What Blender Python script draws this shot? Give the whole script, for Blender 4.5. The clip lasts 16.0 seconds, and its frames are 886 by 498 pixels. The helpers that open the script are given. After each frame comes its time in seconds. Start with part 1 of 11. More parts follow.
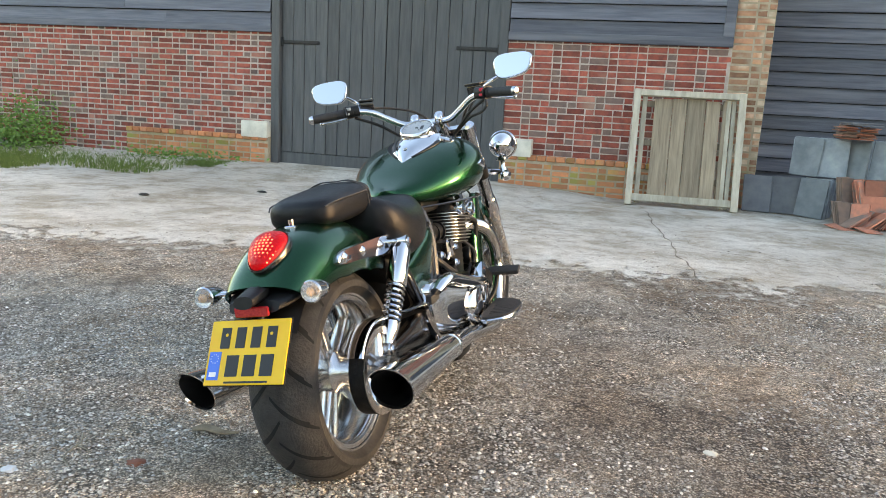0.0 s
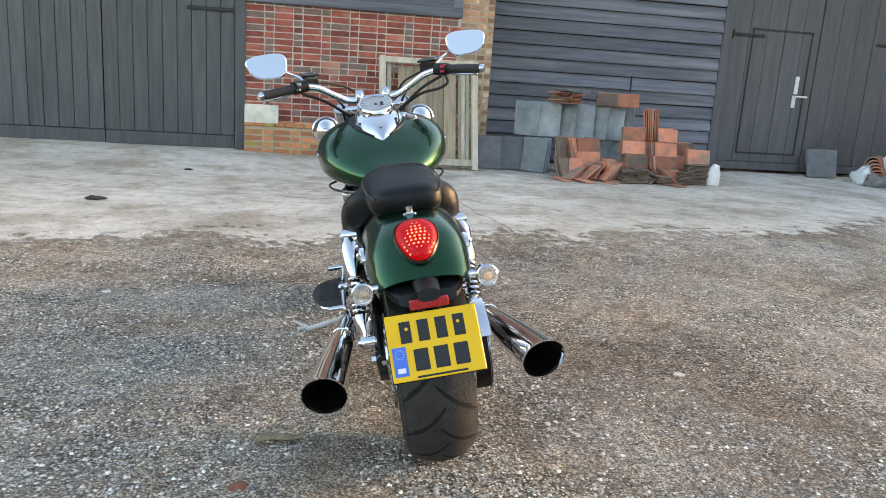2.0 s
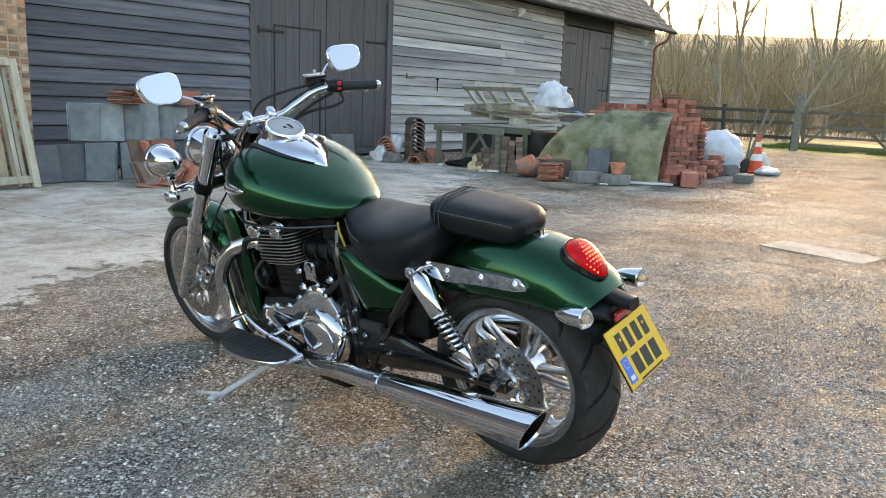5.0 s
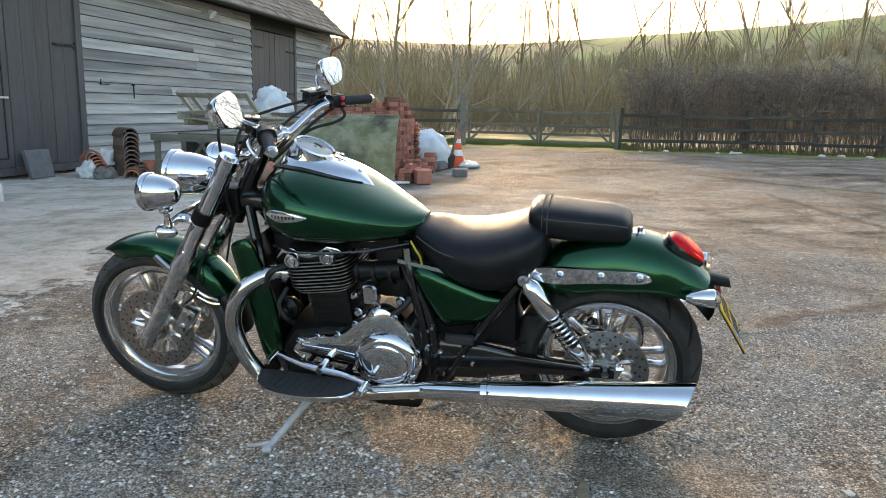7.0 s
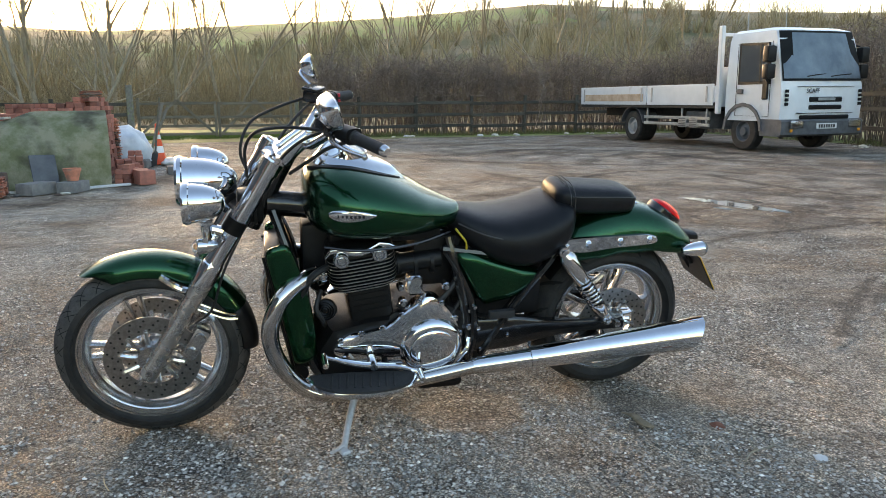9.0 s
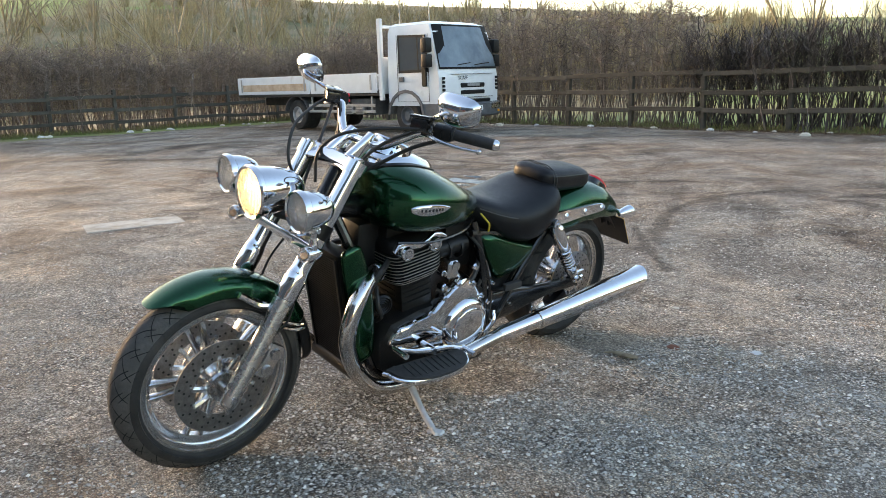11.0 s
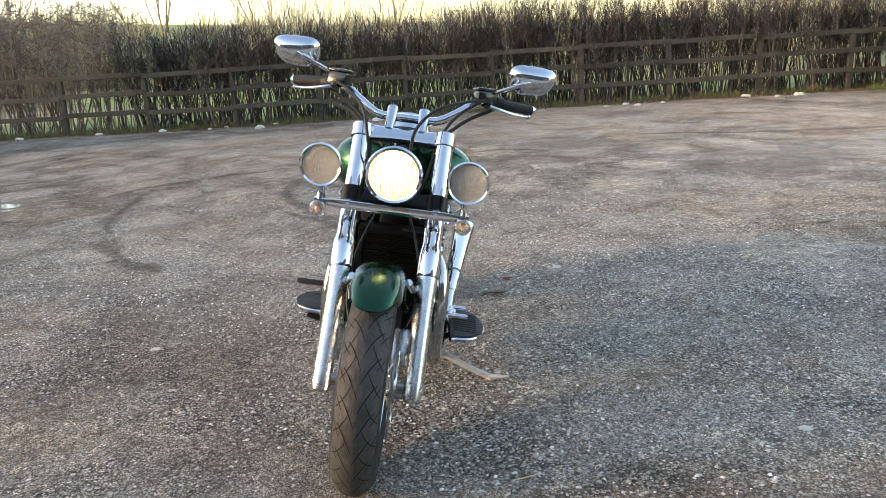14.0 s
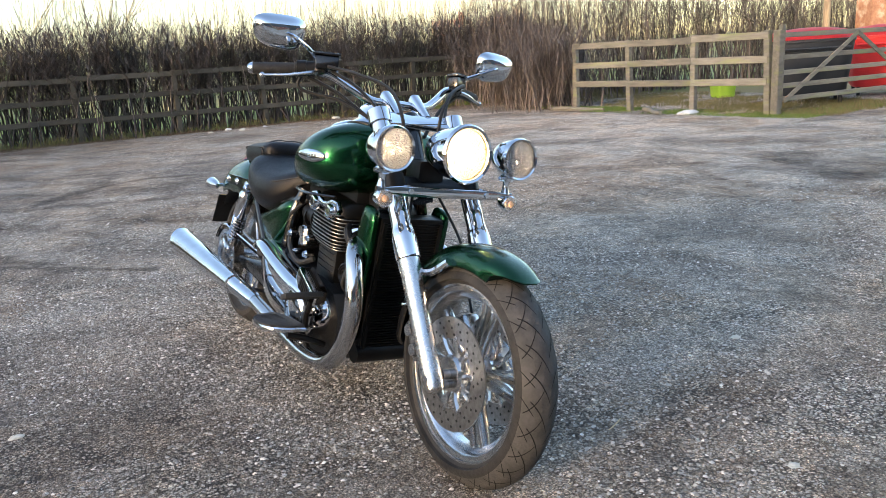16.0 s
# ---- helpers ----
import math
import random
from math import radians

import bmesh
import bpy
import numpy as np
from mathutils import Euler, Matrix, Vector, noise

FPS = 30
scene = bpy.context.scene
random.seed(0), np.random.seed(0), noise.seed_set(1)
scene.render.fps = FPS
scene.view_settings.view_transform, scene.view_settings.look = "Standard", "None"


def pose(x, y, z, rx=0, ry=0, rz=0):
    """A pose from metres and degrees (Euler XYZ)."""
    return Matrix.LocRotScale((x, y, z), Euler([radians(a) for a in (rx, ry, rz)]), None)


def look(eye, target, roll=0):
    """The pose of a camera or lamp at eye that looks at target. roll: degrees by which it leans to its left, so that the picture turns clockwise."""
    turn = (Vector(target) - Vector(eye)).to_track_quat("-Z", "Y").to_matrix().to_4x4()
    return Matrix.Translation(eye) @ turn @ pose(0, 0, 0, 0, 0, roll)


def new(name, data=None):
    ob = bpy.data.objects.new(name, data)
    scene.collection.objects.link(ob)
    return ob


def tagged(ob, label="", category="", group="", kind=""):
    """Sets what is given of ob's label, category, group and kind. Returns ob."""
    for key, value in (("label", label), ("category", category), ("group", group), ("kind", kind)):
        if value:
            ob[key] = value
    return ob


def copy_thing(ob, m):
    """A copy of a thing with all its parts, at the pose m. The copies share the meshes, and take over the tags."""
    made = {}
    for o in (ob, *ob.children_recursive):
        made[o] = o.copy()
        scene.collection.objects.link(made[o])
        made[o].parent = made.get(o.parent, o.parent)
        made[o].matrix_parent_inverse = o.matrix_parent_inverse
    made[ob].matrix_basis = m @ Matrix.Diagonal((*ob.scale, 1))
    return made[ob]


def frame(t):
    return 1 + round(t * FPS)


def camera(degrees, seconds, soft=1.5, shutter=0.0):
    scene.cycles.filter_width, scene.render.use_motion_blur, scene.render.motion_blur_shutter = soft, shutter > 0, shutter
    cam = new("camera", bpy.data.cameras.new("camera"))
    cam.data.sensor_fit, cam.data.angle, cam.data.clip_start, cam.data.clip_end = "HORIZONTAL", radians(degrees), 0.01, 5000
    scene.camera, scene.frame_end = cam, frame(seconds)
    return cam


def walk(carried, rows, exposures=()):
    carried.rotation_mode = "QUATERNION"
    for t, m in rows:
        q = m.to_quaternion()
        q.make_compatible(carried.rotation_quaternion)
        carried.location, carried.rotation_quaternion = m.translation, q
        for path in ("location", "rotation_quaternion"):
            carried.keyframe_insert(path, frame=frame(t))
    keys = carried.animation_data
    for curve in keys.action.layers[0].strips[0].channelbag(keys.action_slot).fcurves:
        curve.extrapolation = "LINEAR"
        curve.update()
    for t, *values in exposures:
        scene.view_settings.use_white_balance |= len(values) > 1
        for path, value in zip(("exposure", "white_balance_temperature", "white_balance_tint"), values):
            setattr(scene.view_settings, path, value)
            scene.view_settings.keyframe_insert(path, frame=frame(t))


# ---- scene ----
cam = camera(60.6, 16.0, soft=0.5)
PATH = [
    (0, (1.733, 0.345, 1.134), (1.134, 2.211, 0.739), 3.1),
    (0.5, (1.435, 0.272, 1.129), (1.031, 2.188, 0.721), 3.5),
    (1, (1.107, 0.179, 1.108), (0.941, 2.126, 0.683), 3.7),
    (1.5, (0.788, 0.163, 1.102), (0.843, 2.114, 0.665), 3.8),
    (2, (0.465, 0.157, 1.122), (0.763, 2.085, 0.682), 3.8),
    (2.5, (0.13, 0.162, 1.118), (0.673, 2.038, 0.686), 3.6),
    (3, (-0.158, 0.238, 1.113), (0.626, 2.031, 0.698), 3.5),
    (3.5, (-0.442, 0.368, 1.13), (0.573, 2.045, 0.73), 3.0),
    (4, (-0.721, 0.555, 1.127), (0.467, 2.115, 0.731), 2.2),
    (4.5, (-0.932, 0.821, 1.137), (0.413, 2.248, 0.742), 1.9),
    (4.7, (-1.018, 0.921, 1.136), (0.398, 2.277, 0.74), 2.1),
    (6.8, (-1.811, 2.126, 1.117), (0.079, 2.67, 0.751), 1.1),
    (7, (-1.827, 2.279, 1.135), (0.087, 2.73, 0.771), 1.0),
    (7.5, (-1.896, 2.596, 1.137), (0.06, 2.809, 0.78), 0.9),
    (8, (-1.959, 2.928, 1.12), (0.009, 2.902, 0.764), 0.7),
    (8.5, (-1.976, 3.239, 1.13), (-0.025, 3.002, 0.761), 0.1),
    (9, (-1.994, 3.601, 1.149), (-0.084, 3.154, 0.761), -0.5),
    (9.2, (-1.978, 3.735, 1.123), (-0.085, 3.211, 0.744), -0.8),
    (11.5, (-1.278, 5.29, 1.223), (-0.005, 3.817, 0.764), -1.9),
    (12.5, (-0.67, 5.731, 1.211), (0.185, 3.988, 0.728), -2.6),
    (13.5, (0.071, 6.047, 1.23), (0.417, 4.142, 0.727), -2.9),
    (14.5, (0.822, 6.146, 1.213), (0.596, 4.222, 0.718), -4.1),
    (15.5, (1.57, 5.918, 1.165), (0.765, 4.153, 0.675), -3.4),
    (16, (1.92, 5.692, 1.162), (0.876, 4.057, 0.675), -3.5),
]
EXPOSURE = [(0, 2.93, 9000, 18), (3.5, 2.93, 9000, 20), (4.7, 2.75, 8700, 18), (7, 2.46, 8200, 16), (9, 2.39, 8200, 16), (11.5, 2.66, 8300, 18), (14.5, 2.66, 8000, 17), (16, 2.55, 7300, 17)]
walk(cam, [(t, look(eye, target, roll)) for t, eye, target, roll in PATH], EXPOSURE)


# ---------------------------------------------------------------- light
SUN_AZ = radians(77)      # clockwise from +y
SUN_EL = radians(8.5)
world = bpy.data.worlds.new("world")
scene.world = world
world.use_nodes = True
wn = world.node_tree.nodes
wl = world.node_tree.links
sky = wn.new("ShaderNodeTexSky")
sky.sky_type = "NISHITA"
sky.sun_disc = False
sky.sun_elevation = SUN_EL
sky.sun_rotation = SUN_AZ
sky.altitude = 60
sky.air_density = 1.0
sky.dust_density = 1.5
sky.ozone_density = 2.0
wl.new(sky.outputs[0], wn["Background"].inputs["Color"])
wn["Background"].inputs["Strength"].default_value = 0.15
sun_data = bpy.data.lights.new("sun", "SUN")
sun_data.energy = 1.7
sun_data.angle = radians(12)
sun_data.color = (1.0, 0.76, 0.50)
sun = new("sun", sun_data)
sun.matrix_world = look((60 * math.sin(SUN_AZ), 60 * math.cos(SUN_AZ), 60 * math.tan(SUN_EL)), (0, 0, 0))

# ---------------------------------------------------------------- small building kit
def mat(name, c1, c2=None, rough=0.6, metal=0.0, scale=6.0, bump=0.0, bscale=80.0, vary=0.0, coat=0.0,
        lo=0.35, hi=0.65, rvar=0.0, c3=None, scale3=1.0, lo3=0.5, hi3=0.7, stretch=(1, 1, 1), emit=None, estr=0.0,
        trans=0.0, ior=1.45, spec=0.5, island=0.0):
    """A surface with two scales of colour noise, roughness variation and fine relief."""
    m = bpy.data.materials.new(name)
    m.use_nodes = True
    nt = m.node_tree
    b = nt.nodes["Principled BSDF"]
    b.inputs["Roughness"].default_value = rough
    b.inputs["Metallic"].default_value = metal
    b.inputs["IOR"].default_value = ior
    b.inputs["Specular IOR Level"].default_value = spec
    b.inputs["Coat Weight"].default_value = coat
    b.inputs["Coat Roughness"].default_value = 0.04
    b.inputs["Transmission Weight"].default_value = trans
    b.inputs["Base Color"].default_value = (*c1, 1)
    if emit:
        b.inputs["Emission Color"].default_value = (*emit, 1)
        b.inputs["Emission Strength"].default_value = estr
    tc = nt.nodes.new("ShaderNodeTexCoord")
    mp = nt.nodes.new("ShaderNodeMapping")
    mp.inputs["Scale"].default_value = stretch
    nt.links.new(tc.outputs["Object"], mp.inputs["Vector"])
    oi = nt.nodes.new("ShaderNodeObjectInfo")
    geo = nt.nodes.new("ShaderNodeNewGeometry")
    rnd = nt.nodes.new("ShaderNodeMath")
    rnd.operation = "ADD"
    nt.links.new(oi.outputs["Random"], rnd.inputs[0])
    if island:
        nt.links.new(geo.outputs["Random Per Island"], rnd.inputs[1])
    else:
        rnd.inputs[1].default_value = 0.0
    shift = nt.nodes.new("ShaderNodeVectorMath")
    shift.operation = "ADD"
    sc = nt.nodes.new("ShaderNodeMath")
    sc.operation = "MULTIPLY"
    sc.inputs[1].default_value = 37.0
    nt.links.new(rnd.outputs[0], sc.inputs[0])
    nt.links.new(mp.outputs[0], shift.inputs[0])
    nt.links.new(sc.outputs[0], shift.inputs[1])
    vec = shift.outputs[0]
    col = None
    if c2:
        n = nt.nodes.new("ShaderNodeTexNoise")
        n.inputs["Scale"].default_value = scale
        n.inputs["Detail"].default_value = 8
        n.inputs["Roughness"].default_value = 0.62
        nt.links.new(vec, n.inputs["Vector"])
        r = nt.nodes.new("ShaderNodeMapRange")
        r.inputs["From Min"].default_value = lo
        r.inputs["From Max"].default_value = hi
        nt.links.new(n.outputs["Fac"], r.inputs["Value"])
        mx = nt.nodes.new("ShaderNodeMix")
        mx.data_type = "RGBA"
        mx.inputs[6].default_value = (*c1, 1)
        mx.inputs[7].default_value = (*c2, 1)
        nt.links.new(r.outputs[0], mx.inputs[0])
        col = mx.outputs[2]
        if rvar:
            rr = nt.nodes.new("ShaderNodeMapRange")
            rr.inputs["To Min"].default_value = max(rough - rvar, 0.02)
            rr.inputs["To Max"].default_value = min(rough + rvar, 1.0)
            nt.links.new(n.outputs["Fac"], rr.inputs["Value"])
            nt.links.new(rr.outputs[0], b.inputs["Roughness"])
    if c3:
        n3 = nt.nodes.new("ShaderNodeTexNoise")
        n3.inputs["Scale"].default_value = scale3
        n3.inputs["Detail"].default_value = 5
        nt.links.new(vec, n3.inputs["Vector"])
        r3 = nt.nodes.new("ShaderNodeMapRange")
        r3.inputs["From Min"].default_value = lo3
        r3.inputs["From Max"].default_value = hi3
        nt.links.new(n3.outputs["Fac"], r3.inputs["Value"])
        m3 = nt.nodes.new("ShaderNodeMix")
        m3.data_type = "RGBA"
        m3.inputs[7].default_value = (*c3, 1)
        nt.links.new(r3.outputs[0], m3.inputs[0])
        if col:
            nt.links.new(col, m3.inputs[6])
        else:
            m3.inputs[6].default_value = (*c1, 1)
        col = m3.outputs[2]
    if vary:
        hs = nt.nodes.new("ShaderNodeHueSaturation")
        mr = nt.nodes.new("ShaderNodeMapRange")
        mr.inputs["To Min"].default_value = 1 - vary
        mr.inputs["To Max"].default_value = 1 + vary
        if island:
            nt.links.new(geo.outputs["Random Per Island"], mr.inputs["Value"])
        else:
            nt.links.new(oi.outputs["Random"], mr.inputs["Value"])
        nt.links.new(mr.outputs[0], hs.inputs["Value"])
        if col:
            nt.links.new(col, hs.inputs["Color"])
        else:
            hs.inputs["Color"].default_value = (*c1, 1)
        col = hs.outputs[0]
    if col:
        nt.links.new(col, b.inputs["Base Color"])
    if bump:
        nb = nt.nodes.new("ShaderNodeTexNoise")
        nb.inputs["Scale"].default_value = bscale
        nb.inputs["Detail"].default_value = 4
        nt.links.new(vec, nb.inputs["Vector"])
        bp = nt.nodes.new("ShaderNodeBump")
        bp.inputs["Strength"].default_value = bump
        bp.inputs["Distance"].default_value = 0.01
        nt.links.new(nb.outputs["Fac"], bp.inputs["Height"])
        nt.links.new(bp.outputs[0], b.inputs["Normal"])
    return m


def thing(name, m=None, label="", category="", group="", kind=""):
    ob = new(name)
    ob.empty_display_size = 0.1
    if m is not None:
        ob.matrix_world = m
    return tagged(ob, label, category, group, kind)


def mesh_of(name, bm, smooth=35):
    me = bpy.data.meshes.new(name)
    bmesh.ops.recalc_face_normals(bm, faces=bm.faces[:])
    bm.to_mesh(me)
    bm.free()
    if smooth:
        me.shade_smooth()
        me.set_sharp_from_angle(angle=radians(smooth))
    return me


def part(name, bm, material, parent=None, label="", smooth=35, kind=""):
    me = bm if isinstance(bm, bpy.types.Mesh) else mesh_of(name, bm, smooth)
    if material and not me.materials:
        me.materials.append(material)
    ob = new(name, me)
    ob.parent = parent
    return tagged(ob, label, kind=kind)


def split(ob):
    """Turn the loose pieces of a part into parts of their own."""
    bm = bmesh.new()
    bm.from_mesh(ob.data)
    seen, groups = set(), []
    for v in bm.verts:
        if v in seen:
            continue
        stack, isle = [v], []
        seen.add(v)
        while stack:
            q = stack.pop()
            isle.append(q.index)
            for e in q.link_edges:
                o = e.other_vert(q)
                if o not in seen:
                    seen.add(o)
                    stack.append(o)
        groups.append(set(isle))
    for g in groups[1:]:
        b2 = bm.copy()
        bmesh.ops.delete(b2, geom=[v for v in b2.verts if v.index not in g], context="VERTS")
        me = ob.data.copy()
        b2.to_mesh(me)
        b2.free()
        o2 = new(ob.name.split(".")[0], me)
        o2.parent = ob.parent
        o2.matrix_basis = ob.matrix_basis.copy()
    bmesh.ops.delete(bm, geom=[v for v in bm.verts if v.index not in groups[0]], context="VERTS")
    bm.to_mesh(ob.data)
    bm.free()
    return ob


def solo(name, bm, material, label, category, group="", kind="", m=None, smooth=35):
    """A thing that is one mesh."""
    ob = part(name, bm, material, None, smooth=smooth)
    if m is not None:
        ob.matrix_world = m
    return tagged(ob, label, category, group, kind)


def piece(name, me, parent, m):
    """One of many alike pieces that share a mesh."""
    ob = new(name, me)
    ob.parent = parent
    ob.matrix_local = m
    return ob


def B():
    return bmesh.new()


def box(bm, lo, hi, m=None, bevel=0.0, seg=1):
    lo, hi = Vector(lo), Vector(hi)
    t = Matrix.Translation((lo + hi) / 2) @ Matrix.Diagonal((*(hi - lo), 1))
    r = bmesh.ops.create_cube(bm, size=1, matrix=t)
    vs = r["verts"]
    if bevel:
        es = list({e for v in vs for e in v.link_edges})
        r = bmesh.ops.bevel(bm, geom=es, offset=bevel, segments=seg, affect="EDGES", profile=0.6)
        vs = list({v for f in r["faces"] for v in f.verts} | {v for v in vs if v.is_valid})
    if m is not None:
        bmesh.ops.transform(bm, matrix=m, verts=vs)
    return vs


def rings(bm, rows, closed=True, cap=(True, True)):
    """Skins rings of points one after another."""
    vr = [[bm.verts.new(p) for p in row] for row in rows]
    n = len(rows[0])
    for a, b in zip(vr, vr[1:]):
        for i in range(n if closed else n - 1):
            j = (i + 1) % n
            bm.faces.new((a[i], a[j], b[j], b[i]))
    if closed and n > 2:
        if cap[0]:
            bm.faces.new(vr[0][::-1])
        if cap[1]:
            bm.faces.new(vr[-1])
    return [v for row in vr for v in row]


def frame_at(d, up=(0, 0, 1)):
    d = Vector(d).normalized()
    up = Vector(up)
    if abs(d.dot(up)) > 0.98:
        up = Vector((1, 0, 0)) if abs(d.x) < 0.9 else Vector((0, 1, 0))
    x = d.cross(up).normalized()
    return x, x.cross(d).normalized()


def rod(bm, a, b, r0, r1=None, seg=12, cap=(True, True)):
    a, b = Vector(a), Vector(b)
    r1 = r0 if r1 is None else r1
    x, y = frame_at(b - a)
    ang = [2 * math.pi * i / seg for i in range(seg)]
    return rings(bm, [[a + r0 * (math.cos(t) * x + math.sin(t) * y) for t in ang], [b + r1 * (math.cos(t) * x + math.sin(t) * y) for t in ang]], cap=cap)


def smooth_path(pts, n=8):
    """Catmull-Rom through the points."""
    P = [Vector(p) for p in pts]
    P = [2 * P[0] - P[1]] + P + [2 * P[-1] - P[-2]]
    out = []
    for i in range(1, len(P) - 2):
        for k in range(n):
            t = k / n
            a, b, c, d = P[i - 1], P[i], P[i + 1], P[i + 2]
            out.append(0.5 * (2 * b + (c - a) * t + (2 * a - 5 * b + 4 * c - d) * t * t + (3 * b - a - 3 * c + d) * t ** 3))
    out.append(P[-2])
    return out


def tube(bm, pts, r, seg=10, n=6, curve=True, flat=1.0, up=(0, 0, 1)):
    """A tube along a path; r is one radius or a list of radii spread along it."""
    path = smooth_path(pts, n) if curve else [Vector(p) for p in pts]
    rs = r if isinstance(r, (list, tuple)) else [r]
    rows = []
    last = None
    for i, p in enumerate(path):
        d = (path[min(i + 1, len(path) - 1)] - path[max(i - 1, 0)]).normalized()
        if last is None:
            x, y = frame_at(d, up)
        else:
            x = (last - d * last.dot(d)).normalized()
            y = x.cross(d).normalized()
        last = x
        f = i / (len(path) - 1) * (len(rs) - 1)
        k = min(int(f), len(rs) - 2) if len(rs) > 1 else 0
        q = rs[k] + (rs[k + 1] - rs[k]) * (f - k) if len(rs) > 1 else rs[0]
        rows.append([p + q * (math.cos(a) * x + flat * math.sin(a) * y) for a in [2 * math.pi * j / seg for j in range(seg)]])
    return rings(bm, rows)


def lathe(bm, profile, m=None, seg=32, arc=2 * math.pi, closed_profile=False):
    """Turns (radius, height) pairs round the z axis, then places by m."""
    m = m or Matrix()
    full = abs(arc - 2 * math.pi) < 1e-6
    rows = []
    for i in range(seg if full else seg + 1):
        a = arc * i / seg
        rows.append([m @ Vector((r * math.cos(a), r * math.sin(a), h)) for r, h in profile])
    if full:
        rows.append(rows[0])
    vr = [[bm.verts.new(p) for p in row] for row in (rows[:-1] if full else rows)]
    if full:
        vr.append(vr[0])
    n = len(profile)
    for a, b in zip(vr, vr[1:]):
        for i in range(n if closed_profile else n - 1):
            j = (i + 1) % n
            if (a[i].co - b[i].co).length < 1e-7 and (a[j].co - b[j].co).length < 1e-7:
                continue
            try:
                bm.faces.new((a[i], a[j], b[j], b[i]))
            except ValueError:
                pass
    bmesh.ops.remove_doubles(bm, verts=list({v for row in vr for v in row}), dist=1e-6)


def towards(p, d, up=(0, 0, 1)):
    """A pose at p whose z axis runs along d."""
    d = Vector(d).normalized()
    x, y = frame_at(d, up)
    return Matrix.Translation(p) @ Matrix((x, y, d)).transposed().to_4x4() if x.cross(y).dot(d) > 0 else \
        Matrix.Translation(p) @ Matrix((y, x, d)).transposed().to_4x4()


def ball(bm, c, r, seg=16, ringn=10, m=None):
    vs = bmesh.ops.create_uvsphere(bm, u_segments=seg, v_segments=ringn, radius=1)["verts"]
    r = Vector(r) if not isinstance(r, (int, float)) else Vector((r, r, r))
    bmesh.ops.transform(bm, matrix=(m or Matrix()) @ Matrix.Translation(c) @ Matrix.Diagonal((*r, 1)), verts=vs)
    return vs


def superring(c, x, y, a, b, n=2.5, seg=24, phase=0.0):
    """A rounded box outline round c with half widths a, b."""
    out = []
    for i in range(seg):
        t = 2 * math.pi * i / seg + phase
        ct, st = math.cos(t), math.sin(t)
        out.append(Vector(c) + Vector(x) * a * math.copysign(abs(ct) ** (2 / n), ct) + Vector(y) * b * math.copysign(abs(st) ** (2 / n), st))
    return out


def lerp_table(table, x):
    for a, b in zip(table, table[1:]):
        if x <= b[0]:
            f = (x - a[0]) / (b[0] - a[0])
            f = max(0.0, f)
            return [p + (q - p) * f for p, q in zip(a[1:], b[1:])]
    return list(table[-1][1:])


def smooth_table(table, x):
    """As lerp_table, but eased by Catmull-Rom."""
    xs = [r[0] for r in table]
    i = max(1, min(len(xs) - 1, next((k for k, v in enumerate(xs) if v >= x), len(xs) - 1)))
    a, b = table[i - 1], table[i]
    t = min(max((x - a[0]) / (b[0] - a[0]), 0), 1)
    p, q = table[max(i - 2, 0)], table[min(i + 1, len(table) - 1)]
    out = []
    for k in range(1, len(a)):
        m0 = (b[k] - p[k]) / max(b[0] - p[0], 1e-6) * (b[0] - a[0])
        m1 = (q[k] - a[k]) / max(q[0] - a[0], 1e-6) * (b[0] - a[0])
        out.append((2 * t ** 3 - 3 * t * t + 1) * a[k] + (t ** 3 - 2 * t * t + t) * m0 + (-2 * t ** 3 + 3 * t * t) * b[k] + (t ** 3 - t * t) * m1)
    return out


def raw(name, verts, faces, material, parent=None, label="", smooth=0, kind=""):
    me = bpy.data.meshes.new(name)
    me.from_pydata(verts, [], faces)
    if smooth:
        me.shade_smooth()
        me.set_sharp_from_angle(angle=radians(smooth))
    me.materials.append(material)
    ob = new(name, me)
    ob.parent = parent
    return tagged(ob, label, kind=kind)


def sticks(paths, sides=3):
    """Many thin tapered rods as plain lists: each path is a list of (point, radius). Two sides make slats."""
    verts, faces = [], []
    for path in paths:
        base = len(verts)
        n = len(path)
        for i, (p, r) in enumerate(path):
            d = (path[min(i + 1, n - 1)][0] - path[max(i - 1, 0)][0])
            x, y = frame_at(d)
            for k in range(sides):
                a = 2 * math.pi * k / sides
                verts.append(p + r * (math.cos(a) * x + math.sin(a) * y))
        for i in range(n - 1):
            for k in range(sides if sides > 2 else 1):
                j = (k + 1) % sides
                faces.append((base + i * sides + k, base + i * sides + j, base + (i + 1) * sides + j, base + (i + 1) * sides + k))
    return verts, faces

# ---------------------------------------------------------------- materials
M_CHROME = mat("chrome", (0.70, 0.71, 0.73), (0.64, 0.65, 0.67), rough=0.045, metal=1.0, scale=14, rvar=0.03)
M_ALU = mat("polished_alloy", (0.66, 0.66, 0.66), (0.5, 0.5, 0.5), rough=0.22, metal=1.0, scale=30, rvar=0.1, bump=0.02, bscale=300)
M_SATIN = mat("satin_fork_metal", (0.70, 0.70, 0.69), (0.58, 0.58, 0.57), rough=0.27, metal=1.0, scale=25, rvar=0.08)
# plain light grey in place of the sky's reflection on chrome
M_STANDSHINE = mat("silver_paint", (0.60, 0.60, 0.60), (0.46, 0.46, 0.46), rough=0.35, scale=30, coat=0.4)
M_STEEL = mat("disc_steel", (0.42, 0.41, 0.40), (0.28, 0.27, 0.26), rough=0.34, metal=1.0, scale=60, rvar=0.1, bump=0.03, bscale=200)
